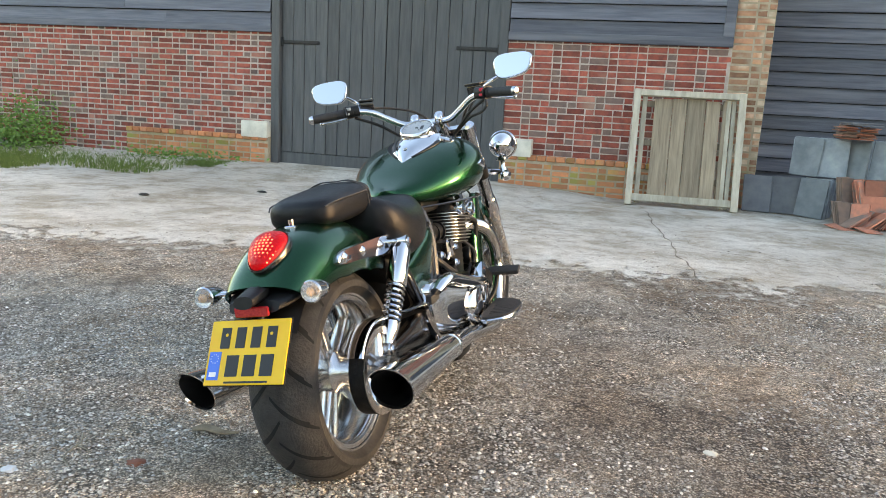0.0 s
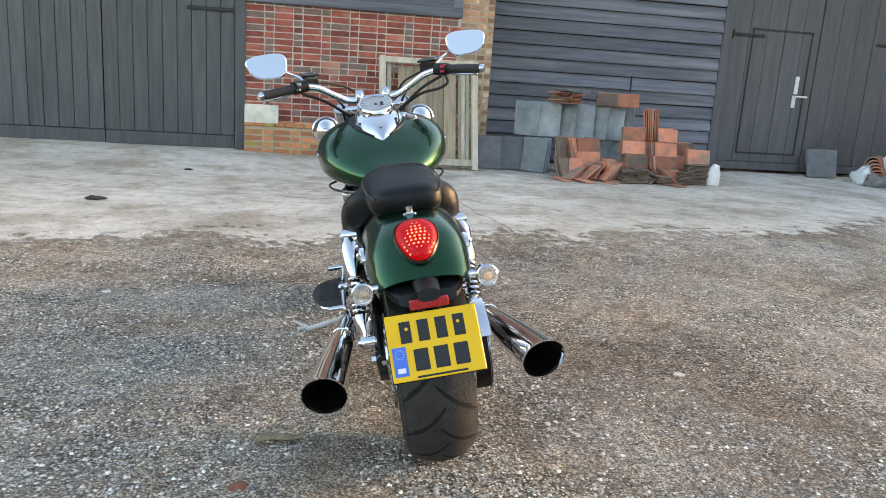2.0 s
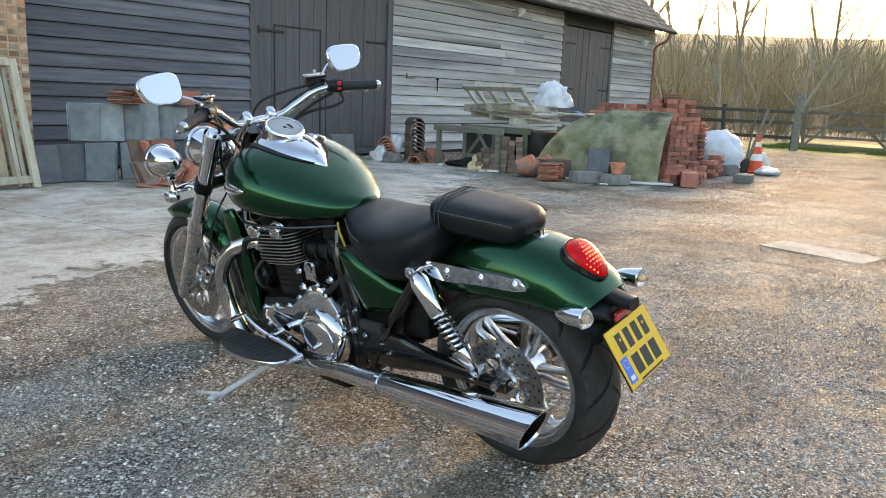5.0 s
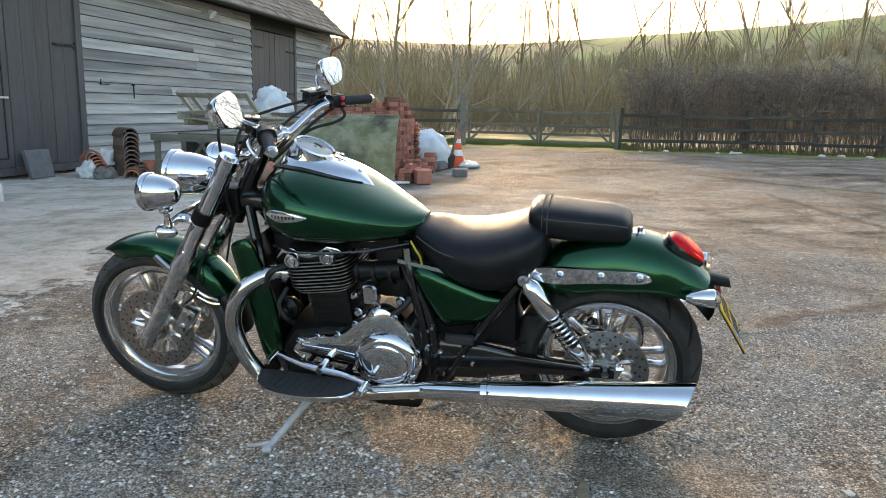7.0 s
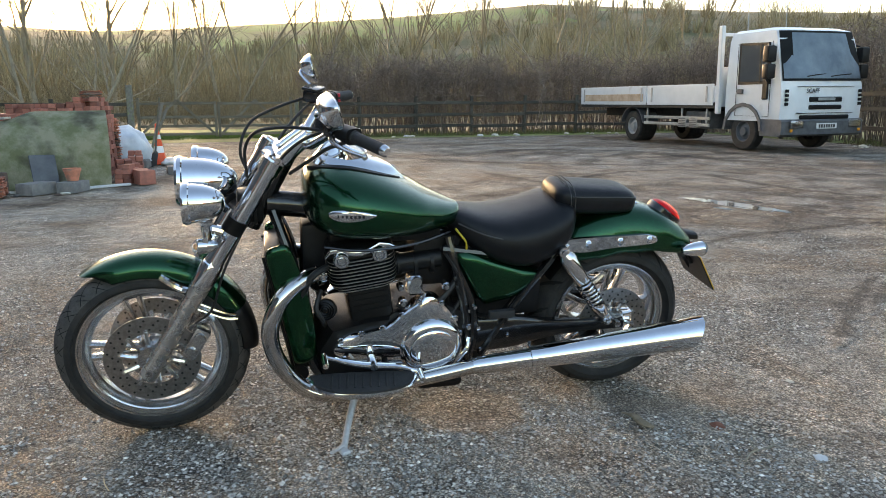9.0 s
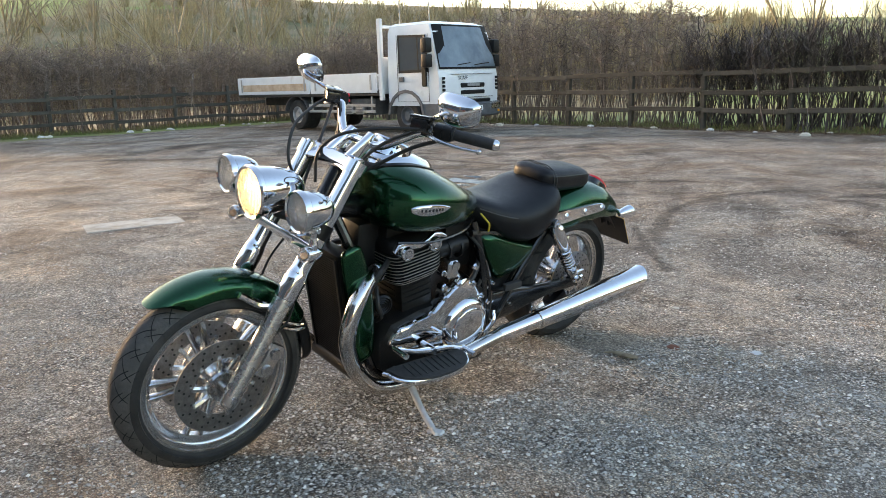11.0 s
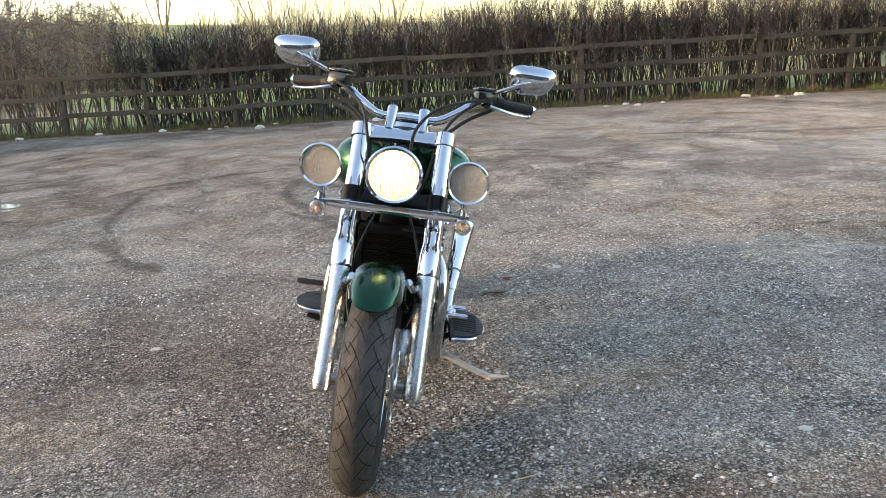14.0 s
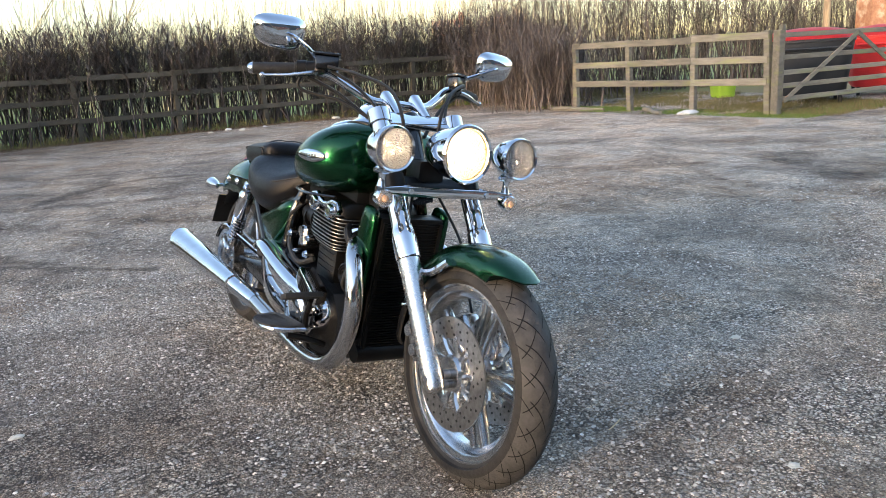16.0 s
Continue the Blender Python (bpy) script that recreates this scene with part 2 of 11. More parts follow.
M_GREEN = mat("green_metallic_paint", (0.0013, 0.0410, 0.0160), (0.0023, 0.0710, 0.0272), rough=0.24, metal=0.92, scale=900, coat=0.45, lo=0.3, hi=0.7)
M_BLACK = mat("gloss_black_paint", (0.004, 0.004, 0.0045), (0.007, 0.007, 0.0075), rough=0.22, scale=10, coat=0.5)
M_SATBLK = mat("satin_black_metal", (0.0030, 0.0030, 0.0033), (0.006, 0.006, 0.006), rough=0.38, scale=22, rvar=0.12, bump=0.04, bscale=250, spec=0.3)
M_PLASTIC = mat("black_plastic", (0.0045, 0.0045, 0.0048), (0.008, 0.008, 0.0084), rough=0.45, scale=40, bump=0.05, bscale=400, spec=0.35)
M_RUBBER = mat("tyre_rubber", (0.017, 0.017, 0.017), (0.032, 0.031, 0.030), rough=0.66, scale=14, bump=0.25, bscale=90, spec=0.35, c3=(0.075, 0.068, 0.06), scale3=5, lo3=0.54, hi3=0.8)
M_TREAD = mat("dusty_tread_rubber", (0.046, 0.0445, 0.043), (0.080, 0.076, 0.071), rough=0.75, scale=20, bump=0.3, bscale=120, c3=(0.115, 0.107, 0.098), scale3=7, lo3=0.55, hi3=0.80)
# rear tread, about half as bright as the front
M_TREADR = mat("worn_tread_rubber", (0.022, 0.0215, 0.021), (0.042, 0.040, 0.038), rough=0.75, scale=20, bump=0.3, bscale=120, c3=(0.070, 0.065, 0.060), scale3=7, lo3=0.58, hi3=0.82)
M_GROOVESHADE = mat("groove_rubber", (0.005, 0.005, 0.005), (0.009, 0.009, 0.009), rough=0.9, scale=40)
M_BOWL = mat("lamp_bowl", (0.58, 0.58, 0.58), (0.50, 0.50, 0.50), rough=0.22, metal=1.0, scale=40)
M_GRIP = mat("grip_rubber", (0.02, 0.02, 0.021), (0.03, 0.03, 0.031), rough=0.7, scale=60, bump=0.2, bscale=500)
M_LEATHER = mat("black_seat_vinyl", (0.0045, 0.0048, 0.0058), (0.009, 0.0093, 0.0108), rough=0.40, scale=12, rvar=0.08, bump=0.14, bscale=520, spec=0.30)
M_THREAD = mat("stitching", (0.05, 0.05, 0.05), rough=0.8)
M_FIN = mat("machined_fin_edge", (0.55, 0.55, 0.54), (0.4, 0.4, 0.39), rough=0.3, metal=1.0, scale=40)
M_ENGINE = mat("black_engine_casting", (0.0032, 0.0032, 0.0032), (0.007, 0.0067, 0.0064), rough=0.42, scale=30, bump=0.15, bscale=220, spec=0.35, c3=(0.018, 0.017, 0.015), scale3=6, lo3=0.62, hi3=0.85)
M_HEADER = mat("exhaust_chrome", (0.58, 0.575, 0.57), (0.46, 0.43, 0.39), rough=0.10, metal=1.0, scale=7, rvar=0.05, lo=0.45, hi=0.8)
M_DARKIN = mat("sooty_inside", (0.075, 0.074, 0.072), (0.13, 0.128, 0.122), rough=0.5, scale=20)
M_LENS = mat("clear_lens", (0.95, 0.95, 0.95), rough=0.05, trans=1.0, ior=1.35)
M_LENSR = mat("ribbed_lens", (0.97, 0.98, 0.98), (0.93, 0.94, 0.94), rough=0.03, scale=120, trans=0.93, ior=1.4)
M_LENSI = mat("indicator_lens", (0.9, 0.9, 0.9), (0.8, 0.8, 0.8), rough=0.06, scale=120, trans=0.85, ior=1.3)
M_AMBER = mat("amber_bulb", (0.74, 0.42, 0.20), rough=0.25)
M_HEADLAMP = mat("lit_headlamp", (0.8, 0.72, 0.58), (0.75, 0.66, 0.5), rough=0.25, scale=60, emit=(1.0, 0.64, 0.27), estr=0.36)
M_BULB = mat("lit_bulb", (1, 1, 1), rough=0.3, emit=(1.0, 0.86, 0.6), estr=5.0)
M_RED = mat("red_lamp_lens", (0.30, 0.0022, 0.0055), (0.18, 0.0012, 0.0034), rough=0.32, scale=90, bump=0.3, bscale=120, spec=0.25, emit=(1.0, 0.004, 0.008), estr=0.04)
M_LED = mat("lit_red_led", (0.9, 0.05, 0.03), rough=0.3, emit=(1.0, 0.10, 0.05), estr=0.9)
M_REFLECT = mat("red_reflector", (0.4, 0.01, 0.015), (0.6, 0.03, 0.03), rough=0.2, scale=200, coat=1.0)
M_PLATE = mat("yellow_plate", (0.8600, 0.5060, 0.0092), (0.8600, 0.4600, 0.0092), rough=0.35, scale=8)
M_INK = mat("black_ink", (0.015, 0.015, 0.016), rough=0.5)
M_BLUE = mat("blue_band", (0.03, 0.16, 0.62), rough=0.4)
M_WHITE = mat("white_ink", (0.75, 0.75, 0.73), rough=0.5)
M_STICKER = mat("orange_sticker", (0.8600, 0.4416, 0.0414), (0.8600, 0.3864, 0.0414), rough=0.4, scale=30)
M_MIRROR = mat("mirror_glass", (0.56, 0.58, 0.61), rough=0.015, metal=1.0)
M_DIAL = mat("dial_face", (0.55, 0.56, 0.57), (0.48, 0.49, 0.5), rough=0.5, scale=30)
M_WIRE = mat("black_cable", (0.014, 0.014, 0.014), rough=0.55)
M_YELLOWWIRE = mat("yellow_wire", (0.5, 0.36, 0.03), rough=0.6)
M_REDSW = mat("red_switch", (0.6, 0.02, 0.04), rough=0.4)
M_BRONZE = mat("brass_fitting", (0.6, 0.42, 0.2), (0.5, 0.35, 0.18), rough=0.35, metal=1.0, scale=40)

M_BRICK = mat("red_brick", (0.410, 0.098, 0.064), (0.225, 0.064, 0.050), rough=0.88, scale=14, bump=0.35, bscale=70, vary=0.4,
              c3=(0.47, 0.285, 0.215), scale3=1.1, lo3=0.58, hi3=0.80)
M_BRICKI = mat("red_brick_wall", (0.410, 0.098, 0.064), (0.225, 0.064, 0.050), rough=0.88, scale=14, bump=0.35, bscale=70, vary=0.4, island=1.0,
              c3=(0.47, 0.285, 0.215), scale3=1.1, lo3=0.58, hi3=0.80)
M_BRICKG = mat("burnt_brick", (0.165, 0.108, 0.094), (0.250, 0.150, 0.122), rough=0.8, scale=14, bump=0.3, bscale=70, vary=0.4, island=1.0)
M_BRICKO = mat("orange_plinth_brick", (0.6348, 0.2346, 0.1035), (0.4554, 0.1932, 0.1035), rough=0.9, scale=10, bump=0.35, bscale=70, vary=0.3, island=1.0,
               c3=(0.3312, 0.3174, 0.0828), scale3=2.2, lo3=0.54, hi3=0.7)
M_BRICKP = mat("buff_pier_brick", (0.4968, 0.2622, 0.1518), (0.3588, 0.1656, 0.1035), rough=0.9, scale=9, bump=0.35, bscale=70, vary=0.45, island=1.0,
               c3=(0.6900, 0.5796, 0.4278), scale3=4, lo3=0.5, hi3=0.7)
M_MORTAR = mat("lime_mortar", (0.60, 0.505, 0.445), (0.41, 0.335, 0.285), rough=0.95, scale=7, bump=0.4, bscale=60, c3=(0.4128, 0.3720, 0.2688), scale3=1.1, lo3=0.54, hi3=0.78)
M_MORTARB = mat("earthy_mortar", (0.50, 0.405, 0.30), (0.36, 0.29, 0.20), rough=0.95, scale=7, bump=0.4, bscale=60, c3=(0.3312, 0.3036, 0.1380), scale3=1.6, lo3=0.5, hi3=0.72)
M_STONE = mat("pale_stone", (0.7590, 0.7176, 0.6210), (0.5796, 0.5520, 0.4692), rough=0.9, scale=7, bump=0.3, bscale=50)
M_BLKBOARD = mat("black_weatherboard", (0.088, 0.097, 0.122), (0.148, 0.158, 0.187), rough=0.6, scale=5, bump=0.35, bscale=40, vary=0.25,
                 stretch=(0.35, 6, 6), c3=(0.255, 0.265, 0.295), scale3=0.9, lo3=0.54, hi3=0.75)
M_GREYBOARD = mat("weathered_grey_board", (0.360, 0.366, 0.368), (0.560, 0.552, 0.530), rough=0.75, scale=4, bump=0.5, bscale=40, vary=0.22,
                  stretch=(0.22, 5, 5), c3=(0.215, 0.220, 0.226), scale3=0.9, lo3=0.48, hi3=0.66)
M_DOOR = mat("charcoal_door_paint", (0.068, 0.073, 0.078), (0.102, 0.107, 0.111), rough=0.5, scale=4, bump=0.15, bscale=60, vary=0.14, stretch=(5, 5, 0.5))
M_DOORBRN = mat("dark_grey_door_paint", (0.0731, 0.0731, 0.0814), (0.0994, 0.0980, 0.1076), rough=0.48, scale=3, bump=0.1, bscale=60, vary=0.1, stretch=(4, 4, 0.5))
M_IRON = mat("black_ironwork", (0.018, 0.018, 0.019), (0.03, 0.028, 0.026), rough=0.55, scale=30, bump=0.1, bscale=120)
M_WHITEMETAL = mat("white_handle", (0.7, 0.7, 0.69), (0.6, 0.6, 0.58), rough=0.4, scale=20)
M_ROOF = mat("brown_roof_tiles", (0.2070, 0.1656, 0.1311), (0.2898, 0.2346, 0.1932), rough=0.9, scale=3, bump=0.3, bscale=30, vary=0.25, island=1.0)
M_OLDWOOD = mat("bare_old_wood", (0.385, 0.295, 0.192), (0.230, 0.168, 0.108), rough=0.82, scale=5, bump=0.3, bscale=60, vary=0.22, stretch=(7, 7, 0.45),
                c3=(0.1766, 0.1325, 0.0938), scale3=2.6, lo3=0.55, hi3=0.75)
M_PALEWOOD = mat("pale_bleached_wood", (0.5713, 0.5341, 0.4595), (0.4099, 0.3726, 0.3105), rough=0.85, scale=4, bump=0.2, bscale=60, vary=0.2, stretch=(4, 4, 1))
M_HATCHFRAME = mat("mossy_frame_wood", (0.50, 0.455, 0.365), (0.34, 0.300, 0.232), rough=0.85, scale=4, bump=0.25, bscale=60, vary=0.2, stretch=(4, 4, 1))
M_HATCHBOARD = mat("brown_hatch_boards", (0.33, 0.262, 0.185), (0.20, 0.156, 0.110), rough=0.85, scale=5, bump=0.3, bscale=60, vary=0.3, stretch=(7, 7, 0.45))
M_GREYWOOD = mat("grey_fence_wood", (0.135, 0.128, 0.108), (0.210, 0.198, 0.168), rough=0.88, scale=3, bump=0.35, bscale=60, vary=0.2, stretch=(1, 6, 6),
                 c3=(0.1932, 0.2070, 0.1104), scale3=1.6, lo3=0.52, hi3=0.72)
M_GATEWOOD = mat("brown_gate_wood", (0.125, 0.108, 0.080), (0.190, 0.168, 0.128), rough=0.9, scale=3, bump=0.3, bscale=60, vary=0.2)
M_DARKFENCE = mat("dark_fence_wood", (0.052, 0.047, 0.039), (0.082, 0.074, 0.060), rough=0.9, scale=3, bump=0.3, bscale=60, vary=0.2)
M_SLATE = mat("blue_grey_slate", (0.205, 0.245, 0.268), (0.330, 0.375, 0.392), rough=0.6, scale=5, bump=0.15, bscale=60, vary=0.55, c3=(0.43, 0.47, 0.455), scale3=2.6, lo3=0.58, hi3=0.78)
M_DKSLATE = mat("dark_slate", (0.0966, 0.1035, 0.1173), (0.1518, 0.1587, 0.1656), rough=0.6, scale=5, bump=0.12, bscale=60, vary=0.2)
M_CLAY = mat("old_clay_tile", (0.53, 0.195, 0.120), (0.37, 0.142, 0.092), rough=0.88, scale=8, bump=0.2, bscale=70, vary=0.5, c3=(0.2070, 0.1587, 0.1311), scale3=4, lo3=0.5, hi3=0.66)
M_DKCLAY = mat("sooted_clay_tile", (0.1380, 0.1035, 0.0856), (0.2208, 0.1449, 0.1104), rough=0.88, scale=8, bump=0.2, bscale=70, vary=0.4)
M_NEWBRICK = mat("stacked_red_brick", (0.4416, 0.1587, 0.1104), (0.2898, 0.1173, 0.0897), rough=0.85, scale=12, bump=0.2, bscale=70, vary=0.45)
M_CONBLOCK = mat("grey_block", (0.1794, 0.1725, 0.1656), (0.2622, 0.2484, 0.2346), rough=0.92, scale=10, bump=0.3, bscale=60, vary=0.25)
M_MOSSY = mat("mossy_fibre_sheet", (0.52, 0.50, 0.355), (0.285, 0.305, 0.165), rough=0.9, scale=5.0, lo=0.38, hi=0.62, bump=0.5, bscale=30, c3=(0.135, 0.125, 0.092), scale3=1.9, lo3=0.52, hi3=0.66)
M_TARP = mat("grey_plastic_sheet", (0.5244, 0.5796, 0.6348), (0.6900, 0.7314, 0.7728), rough=0.32, scale=5, bump=0.2, bscale=25)
M_SACK = mat("pale_sack", (0.6900, 0.5244, 0.3036), (0.8280, 0.6900, 0.4692), rough=0.85, scale=6, bump=0.3, bscale=30)
M_WHITEBAG = mat("white_plastic", (0.72, 0.72, 0.72), (0.6, 0.6, 0.6), rough=0.45, scale=9, bump=0.2, bscale=20)
M_BLUEPLAST = mat("blue_plastic", (0.03, 0.16, 0.42), (0.04, 0.12, 0.3), rough=0.4, scale=6)
M_CONE = mat("orange_cone", (0.8600, 0.1242, 0.0414), (0.8600, 0.0966, 0.0345), rough=0.5, scale=10)
M_CONEW = mat("cone_band", (0.8, 0.8, 0.78), rough=0.4)
M_TRUCK = mat("white_truck_paint", (0.76, 0.78, 0.79), (0.68, 0.70, 0.71), rough=0.3, scale=2.5, coat=0.5, c3=(0.5, 0.49, 0.46), scale3=3, lo3=0.62, hi3=0.85)
M_TRUCKGREY = mat("grey_truck_plastic", (0.0759, 0.0800, 0.0856), (0.1173, 0.1214, 0.1270), rough=0.6, scale=8, bump=0.1, bscale=100)
M_TRUCKDK = mat("dirty_chassis", (0.025, 0.024, 0.023), (0.05, 0.046, 0.04), rough=0.8, scale=8, bump=0.2, bscale=50)
M_GALV = mat("galvanised_rail", (0.42, 0.43, 0.43), (0.33, 0.34, 0.34), rough=0.5, metal=0.7, scale=10)
M_GLASS = mat("dark_cab_glass", (0.05, 0.065, 0.08), (0.06, 0.075, 0.09), rough=0.04, scale=3, coat=1.0)
M_SCREEN = mat("windscreen_glass", (0.30, 0.40, 0.48), (0.17, 0.235, 0.30), rough=0.05, scale=1.5, coat=1.0)
M_AMBERL = mat("amber_lens", (0.8, 0.3, 0.03), rough=0.2, coat=1.0)
M_PLYBARE = mat("bare_plywood", (0.42, 0.29, 0.19), (0.60, 0.46, 0.34), rough=0.8, scale=4, bump=0.1)
M_REDBIN = mat("red_bin_plastic", (0.7590, 0.0414, 0.0414), (0.6348, 0.0345, 0.0345), rough=0.4, scale=6)
M_DKBIN = mat("dark_bin_plastic", (0.02, 0.026, 0.034), (0.03, 0.036, 0.045), rough=0.45, scale=6)
M_LIME = mat("lime_plastic", (0.26, 0.46, 0.05), rough=0.5)
M_TWIG = mat("hedge_twigs", (0.150, 0.112, 0.095), (0.250, 0.196, 0.162), rough=0.9, scale=2, vary=0.45, island=1.0)
M_TWIGD = mat("dark_hedge_twigs", (0.062, 0.052, 0.051), (0.125, 0.104, 0.098), rough=0.9, scale=2, vary=0.45, island=1.0)
M_TWIGG = mat("grey_bramble_twigs", (0.080, 0.066, 0.062), (0.175, 0.148, 0.134), rough=0.9, scale=2, vary=0.5, island=1.0)
M_LITTER = mat("leaf_litter", (0.090, 0.058, 0.036), (0.190, 0.130, 0.082), rough=0.9, scale=2, vary=0.5, island=1.0)
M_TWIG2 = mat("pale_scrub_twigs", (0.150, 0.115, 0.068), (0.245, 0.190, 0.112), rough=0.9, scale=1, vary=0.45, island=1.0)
# distance haze put into the colour: paler than the near scrub
M_TWIGHAZE = mat("far_woodland_twigs", (0.235, 0.190, 0.112), (0.345, 0.285, 0.172), rough=0.9, scale=1, vary=0.3, island=1.0)
M_SAPLING = mat("pale_sapling_bark", (0.40, 0.36, 0.25), (0.56, 0.51, 0.37), rough=0.8, scale=1, vary=0.3, island=1.0)
M_BARK = mat("bark", (0.215, 0.185, 0.135), (0.345, 0.300, 0.225), rough=0.95, scale=6, bump=0.5, bscale=30, stretch=(1, 1, 0.3))
M_CRACK = mat("grit_filled_crack", (0.10, 0.082, 0.062), (0.22, 0.185, 0.145), rough=0.95, scale=40, lo=0.4, hi=0.6)
M_GRASS = mat("grass_blades", (0.080, 0.140, 0.026), (0.160, 0.215, 0.056), rough=0.8, scale=3, vary=0.35, island=1.0)
M_DEADGRASS = mat("dry_grass", (0.195, 0.162, 0.078), (0.120, 0.118, 0.046), rough=0.85, scale=3, vary=0.3, island=1.0)
M_LEAFY = mat("weed_leaves", (0.1035, 0.2277, 0.0524), (0.1656, 0.2898, 0.0621), rough=0.7, scale=3, vary=0.3, island=1.0)
M_PEBBLE = mat("loose_gravel", (0.190, 0.166, 0.140), (0.80, 0.75, 0.68), rough=0.85, scale=9, lo=0.40, hi=0.66, vary=0.6, island=1.0)


class Grit:
    """Node helpers and the layers of trodden stony ground, shared by the yard, its ruts and the edge of the concrete."""

    def __init__(self, name):
        self.m = bpy.data.materials.new(name)
        self.m.use_nodes = True
        self.nt = self.m.node_tree
        self.bsdf = self.nt.nodes["Principled BSDF"]
        self.vec = self.nt.nodes.new("ShaderNodeTexCoord").outputs["Object"]

    def node(self, kind, **kw):
        n = self.nt.nodes.new(kind)
        for k, v in kw.items():
            n.inputs[k].default_value = v
        self.nt.links.new(self.vec, n.inputs["Vector"])
        return n

    def noise(self, scale, detail, rough, warp=0.0):
        return self.node("ShaderNodeTexNoise", Scale=scale, Detail=detail, Roughness=rough, Distortion=warp).outputs["Fac"]

    def rng(self, src, a, b, c, d):
        r = self.nt.nodes.new("ShaderNodeMapRange")
        for k, v in zip(("From Min", "From Max", "To Min", "To Max"), (a, b, c, d)):
            r.inputs[k].default_value = v
        self.nt.links.new(src, r.inputs["Value"])
        return r.outputs[0]

    def calc(self, op, a, c):
        x = self.nt.nodes.new("ShaderNodeMath")
        x.operation = op
        for k, v in enumerate((a, c)):
            if isinstance(v, (int, float)):
                x.inputs[k].default_value = v
            else:
                self.nt.links.new(v, x.inputs[k])
        return x.outputs[0]

    def mix(self, f, a, c, blend="MIX"):
        x = self.nt.nodes.new("ShaderNodeMix")
        x.data_type = "RGBA"
        x.blend_type = blend
        if isinstance(f, (int, float)):
            x.inputs[0].default_value = f
        else:
            self.nt.links.new(f, x.inputs[0])
        for sock, val in ((6, a), (7, c)):
            if isinstance(val, tuple):
                x.inputs[sock].default_value = (*val, 1)
            else:
                self.nt.links.new(val, x.inputs[sock])
        return x.outputs[2]

    def split_rgb(self, sock):
        sep = self.nt.nodes.new("ShaderNodeSeparateColor")
        self.nt.links.new(sock, sep.inputs[0])
        return sep.outputs

    def edge(self):
        a = self.nt.nodes.new("ShaderNodeAttribute")
        a.attribute_name = "edge"
        return a.outputs["Fac"]

    def gravel(self):
        """Angular chips of three sizes, the shade in their gaps painted dark, tinted in wide patches of damp, dust and
        brown earth.
        """
        mid, small, fine = self.noise(1.5, 9.0, 0.68), self.noise(7.0, 9.0, 0.8), self.noise(150.0, 3.0, 0.7)
        warp = self.nt.nodes.new("ShaderNodeVectorMath")
        warp.operation = "MULTIPLY_ADD"
        wob = self.node("ShaderNodeTexNoise", Scale=120.0, Detail=2.0)
        self.nt.links.new(wob.outputs["Color"], warp.inputs[0])
        warp.inputs[1].default_value = (0.006, 0.006, 0.0)
        self.nt.links.new(self.vec, warp.inputs[2])
        flat, self.vec = self.vec, warp.outputs[0]
        va, vb, vc = (self.node("ShaderNodeTexVoronoi", Scale=q, Randomness=1.0) for q in (165.0, 92.0, 44.0))
        self.vec = flat
        ca, cb, cc = (self.split_rgb(v.outputs["Color"]) for v in (va, vb, vc))
        lo, hi = (0.290, 0.246, 0.200), (1.0, 0.99, 0.93)
        sand = self.mix(self.calc("POWER", ca[0], 1.5), (0.36, 0.290, 0.226), (0.98, 0.905, 0.79))
        # shade between the grains, put into the colour as near-black brown
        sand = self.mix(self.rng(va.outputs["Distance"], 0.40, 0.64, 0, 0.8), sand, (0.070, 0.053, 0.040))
        chips = self.mix(self.calc("POWER", cb[0], 1.35), lo, hi)
        chips = self.mix(self.rng(fine, 0.3, 0.7, 0.0, 0.5), chips, self.mix(1.0, chips, (0.55, 0.54, 0.52), "MULTIPLY"))
        # the same painted shade round the larger chips
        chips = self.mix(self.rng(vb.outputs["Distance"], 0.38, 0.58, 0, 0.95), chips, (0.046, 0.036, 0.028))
        stony = self.rng(self.calc("ADD", self.calc("MULTIPLY", mid, 1.3), self.calc("MULTIPLY", small, 0.7)), 0.88, 1.12, 0.15, 1.0)
        on = self.calc("MULTIPLY", self.rng(cb[1], 0.18, 0.30, 0, 1), stony)
        body = self.mix(on, sand, chips)
        big = self.calc("MULTIPLY", self.calc("MULTIPLY", self.rng(vc.outputs["Distance"], 0.30, 0.40, 1, 0), self.rng(cc[1], 0.80, 0.84, 0, 1)), stony)
        body = self.mix(big, body, self.mix(cc[0], lo, hi))
        height = self.calc("ADD", self.calc("MULTIPLY", self.rng(vb.outputs["Distance"], 0.1, 0.62, 1, 0), on), self.calc("MULTIPLY", self.rng(va.outputs["Distance"], 0.1, 0.6, 0.5, 0), 1.0))
        height = self.calc("ADD", height, self.calc("MULTIPLY", big, 0.9))
        # patches: all of them tint the stones and leave their grain
        patch, clod, mud = self.noise(0.55, 7.0, 0.62, 0.4), self.noise(3.4, 8.0, 0.75, 0.9), self.noise(0.62, 10.0, 0.72, 0.6)
        body = self.mix(self.rng(patch, 0.40, 0.50, 0.65, 0), body, (0.46, 0.41, 0.37), "MULTIPLY")
        body = self.mix(self.rng(clod, 0.38, 0.49, 0.75, 0), body, (0.52, 0.48, 0.45), "MULTIPLY")
        body = self.mix(self.rng(clod, 0.53, 0.66, 0, 0.7), body, (1.55, 1.50, 1.44), "MULTIPLY")
        body = self.mix(self.rng(mud, 0.43, 0.57, 0, 0.8), body, (1.02, 0.91, 0.80), "MULTIPLY")
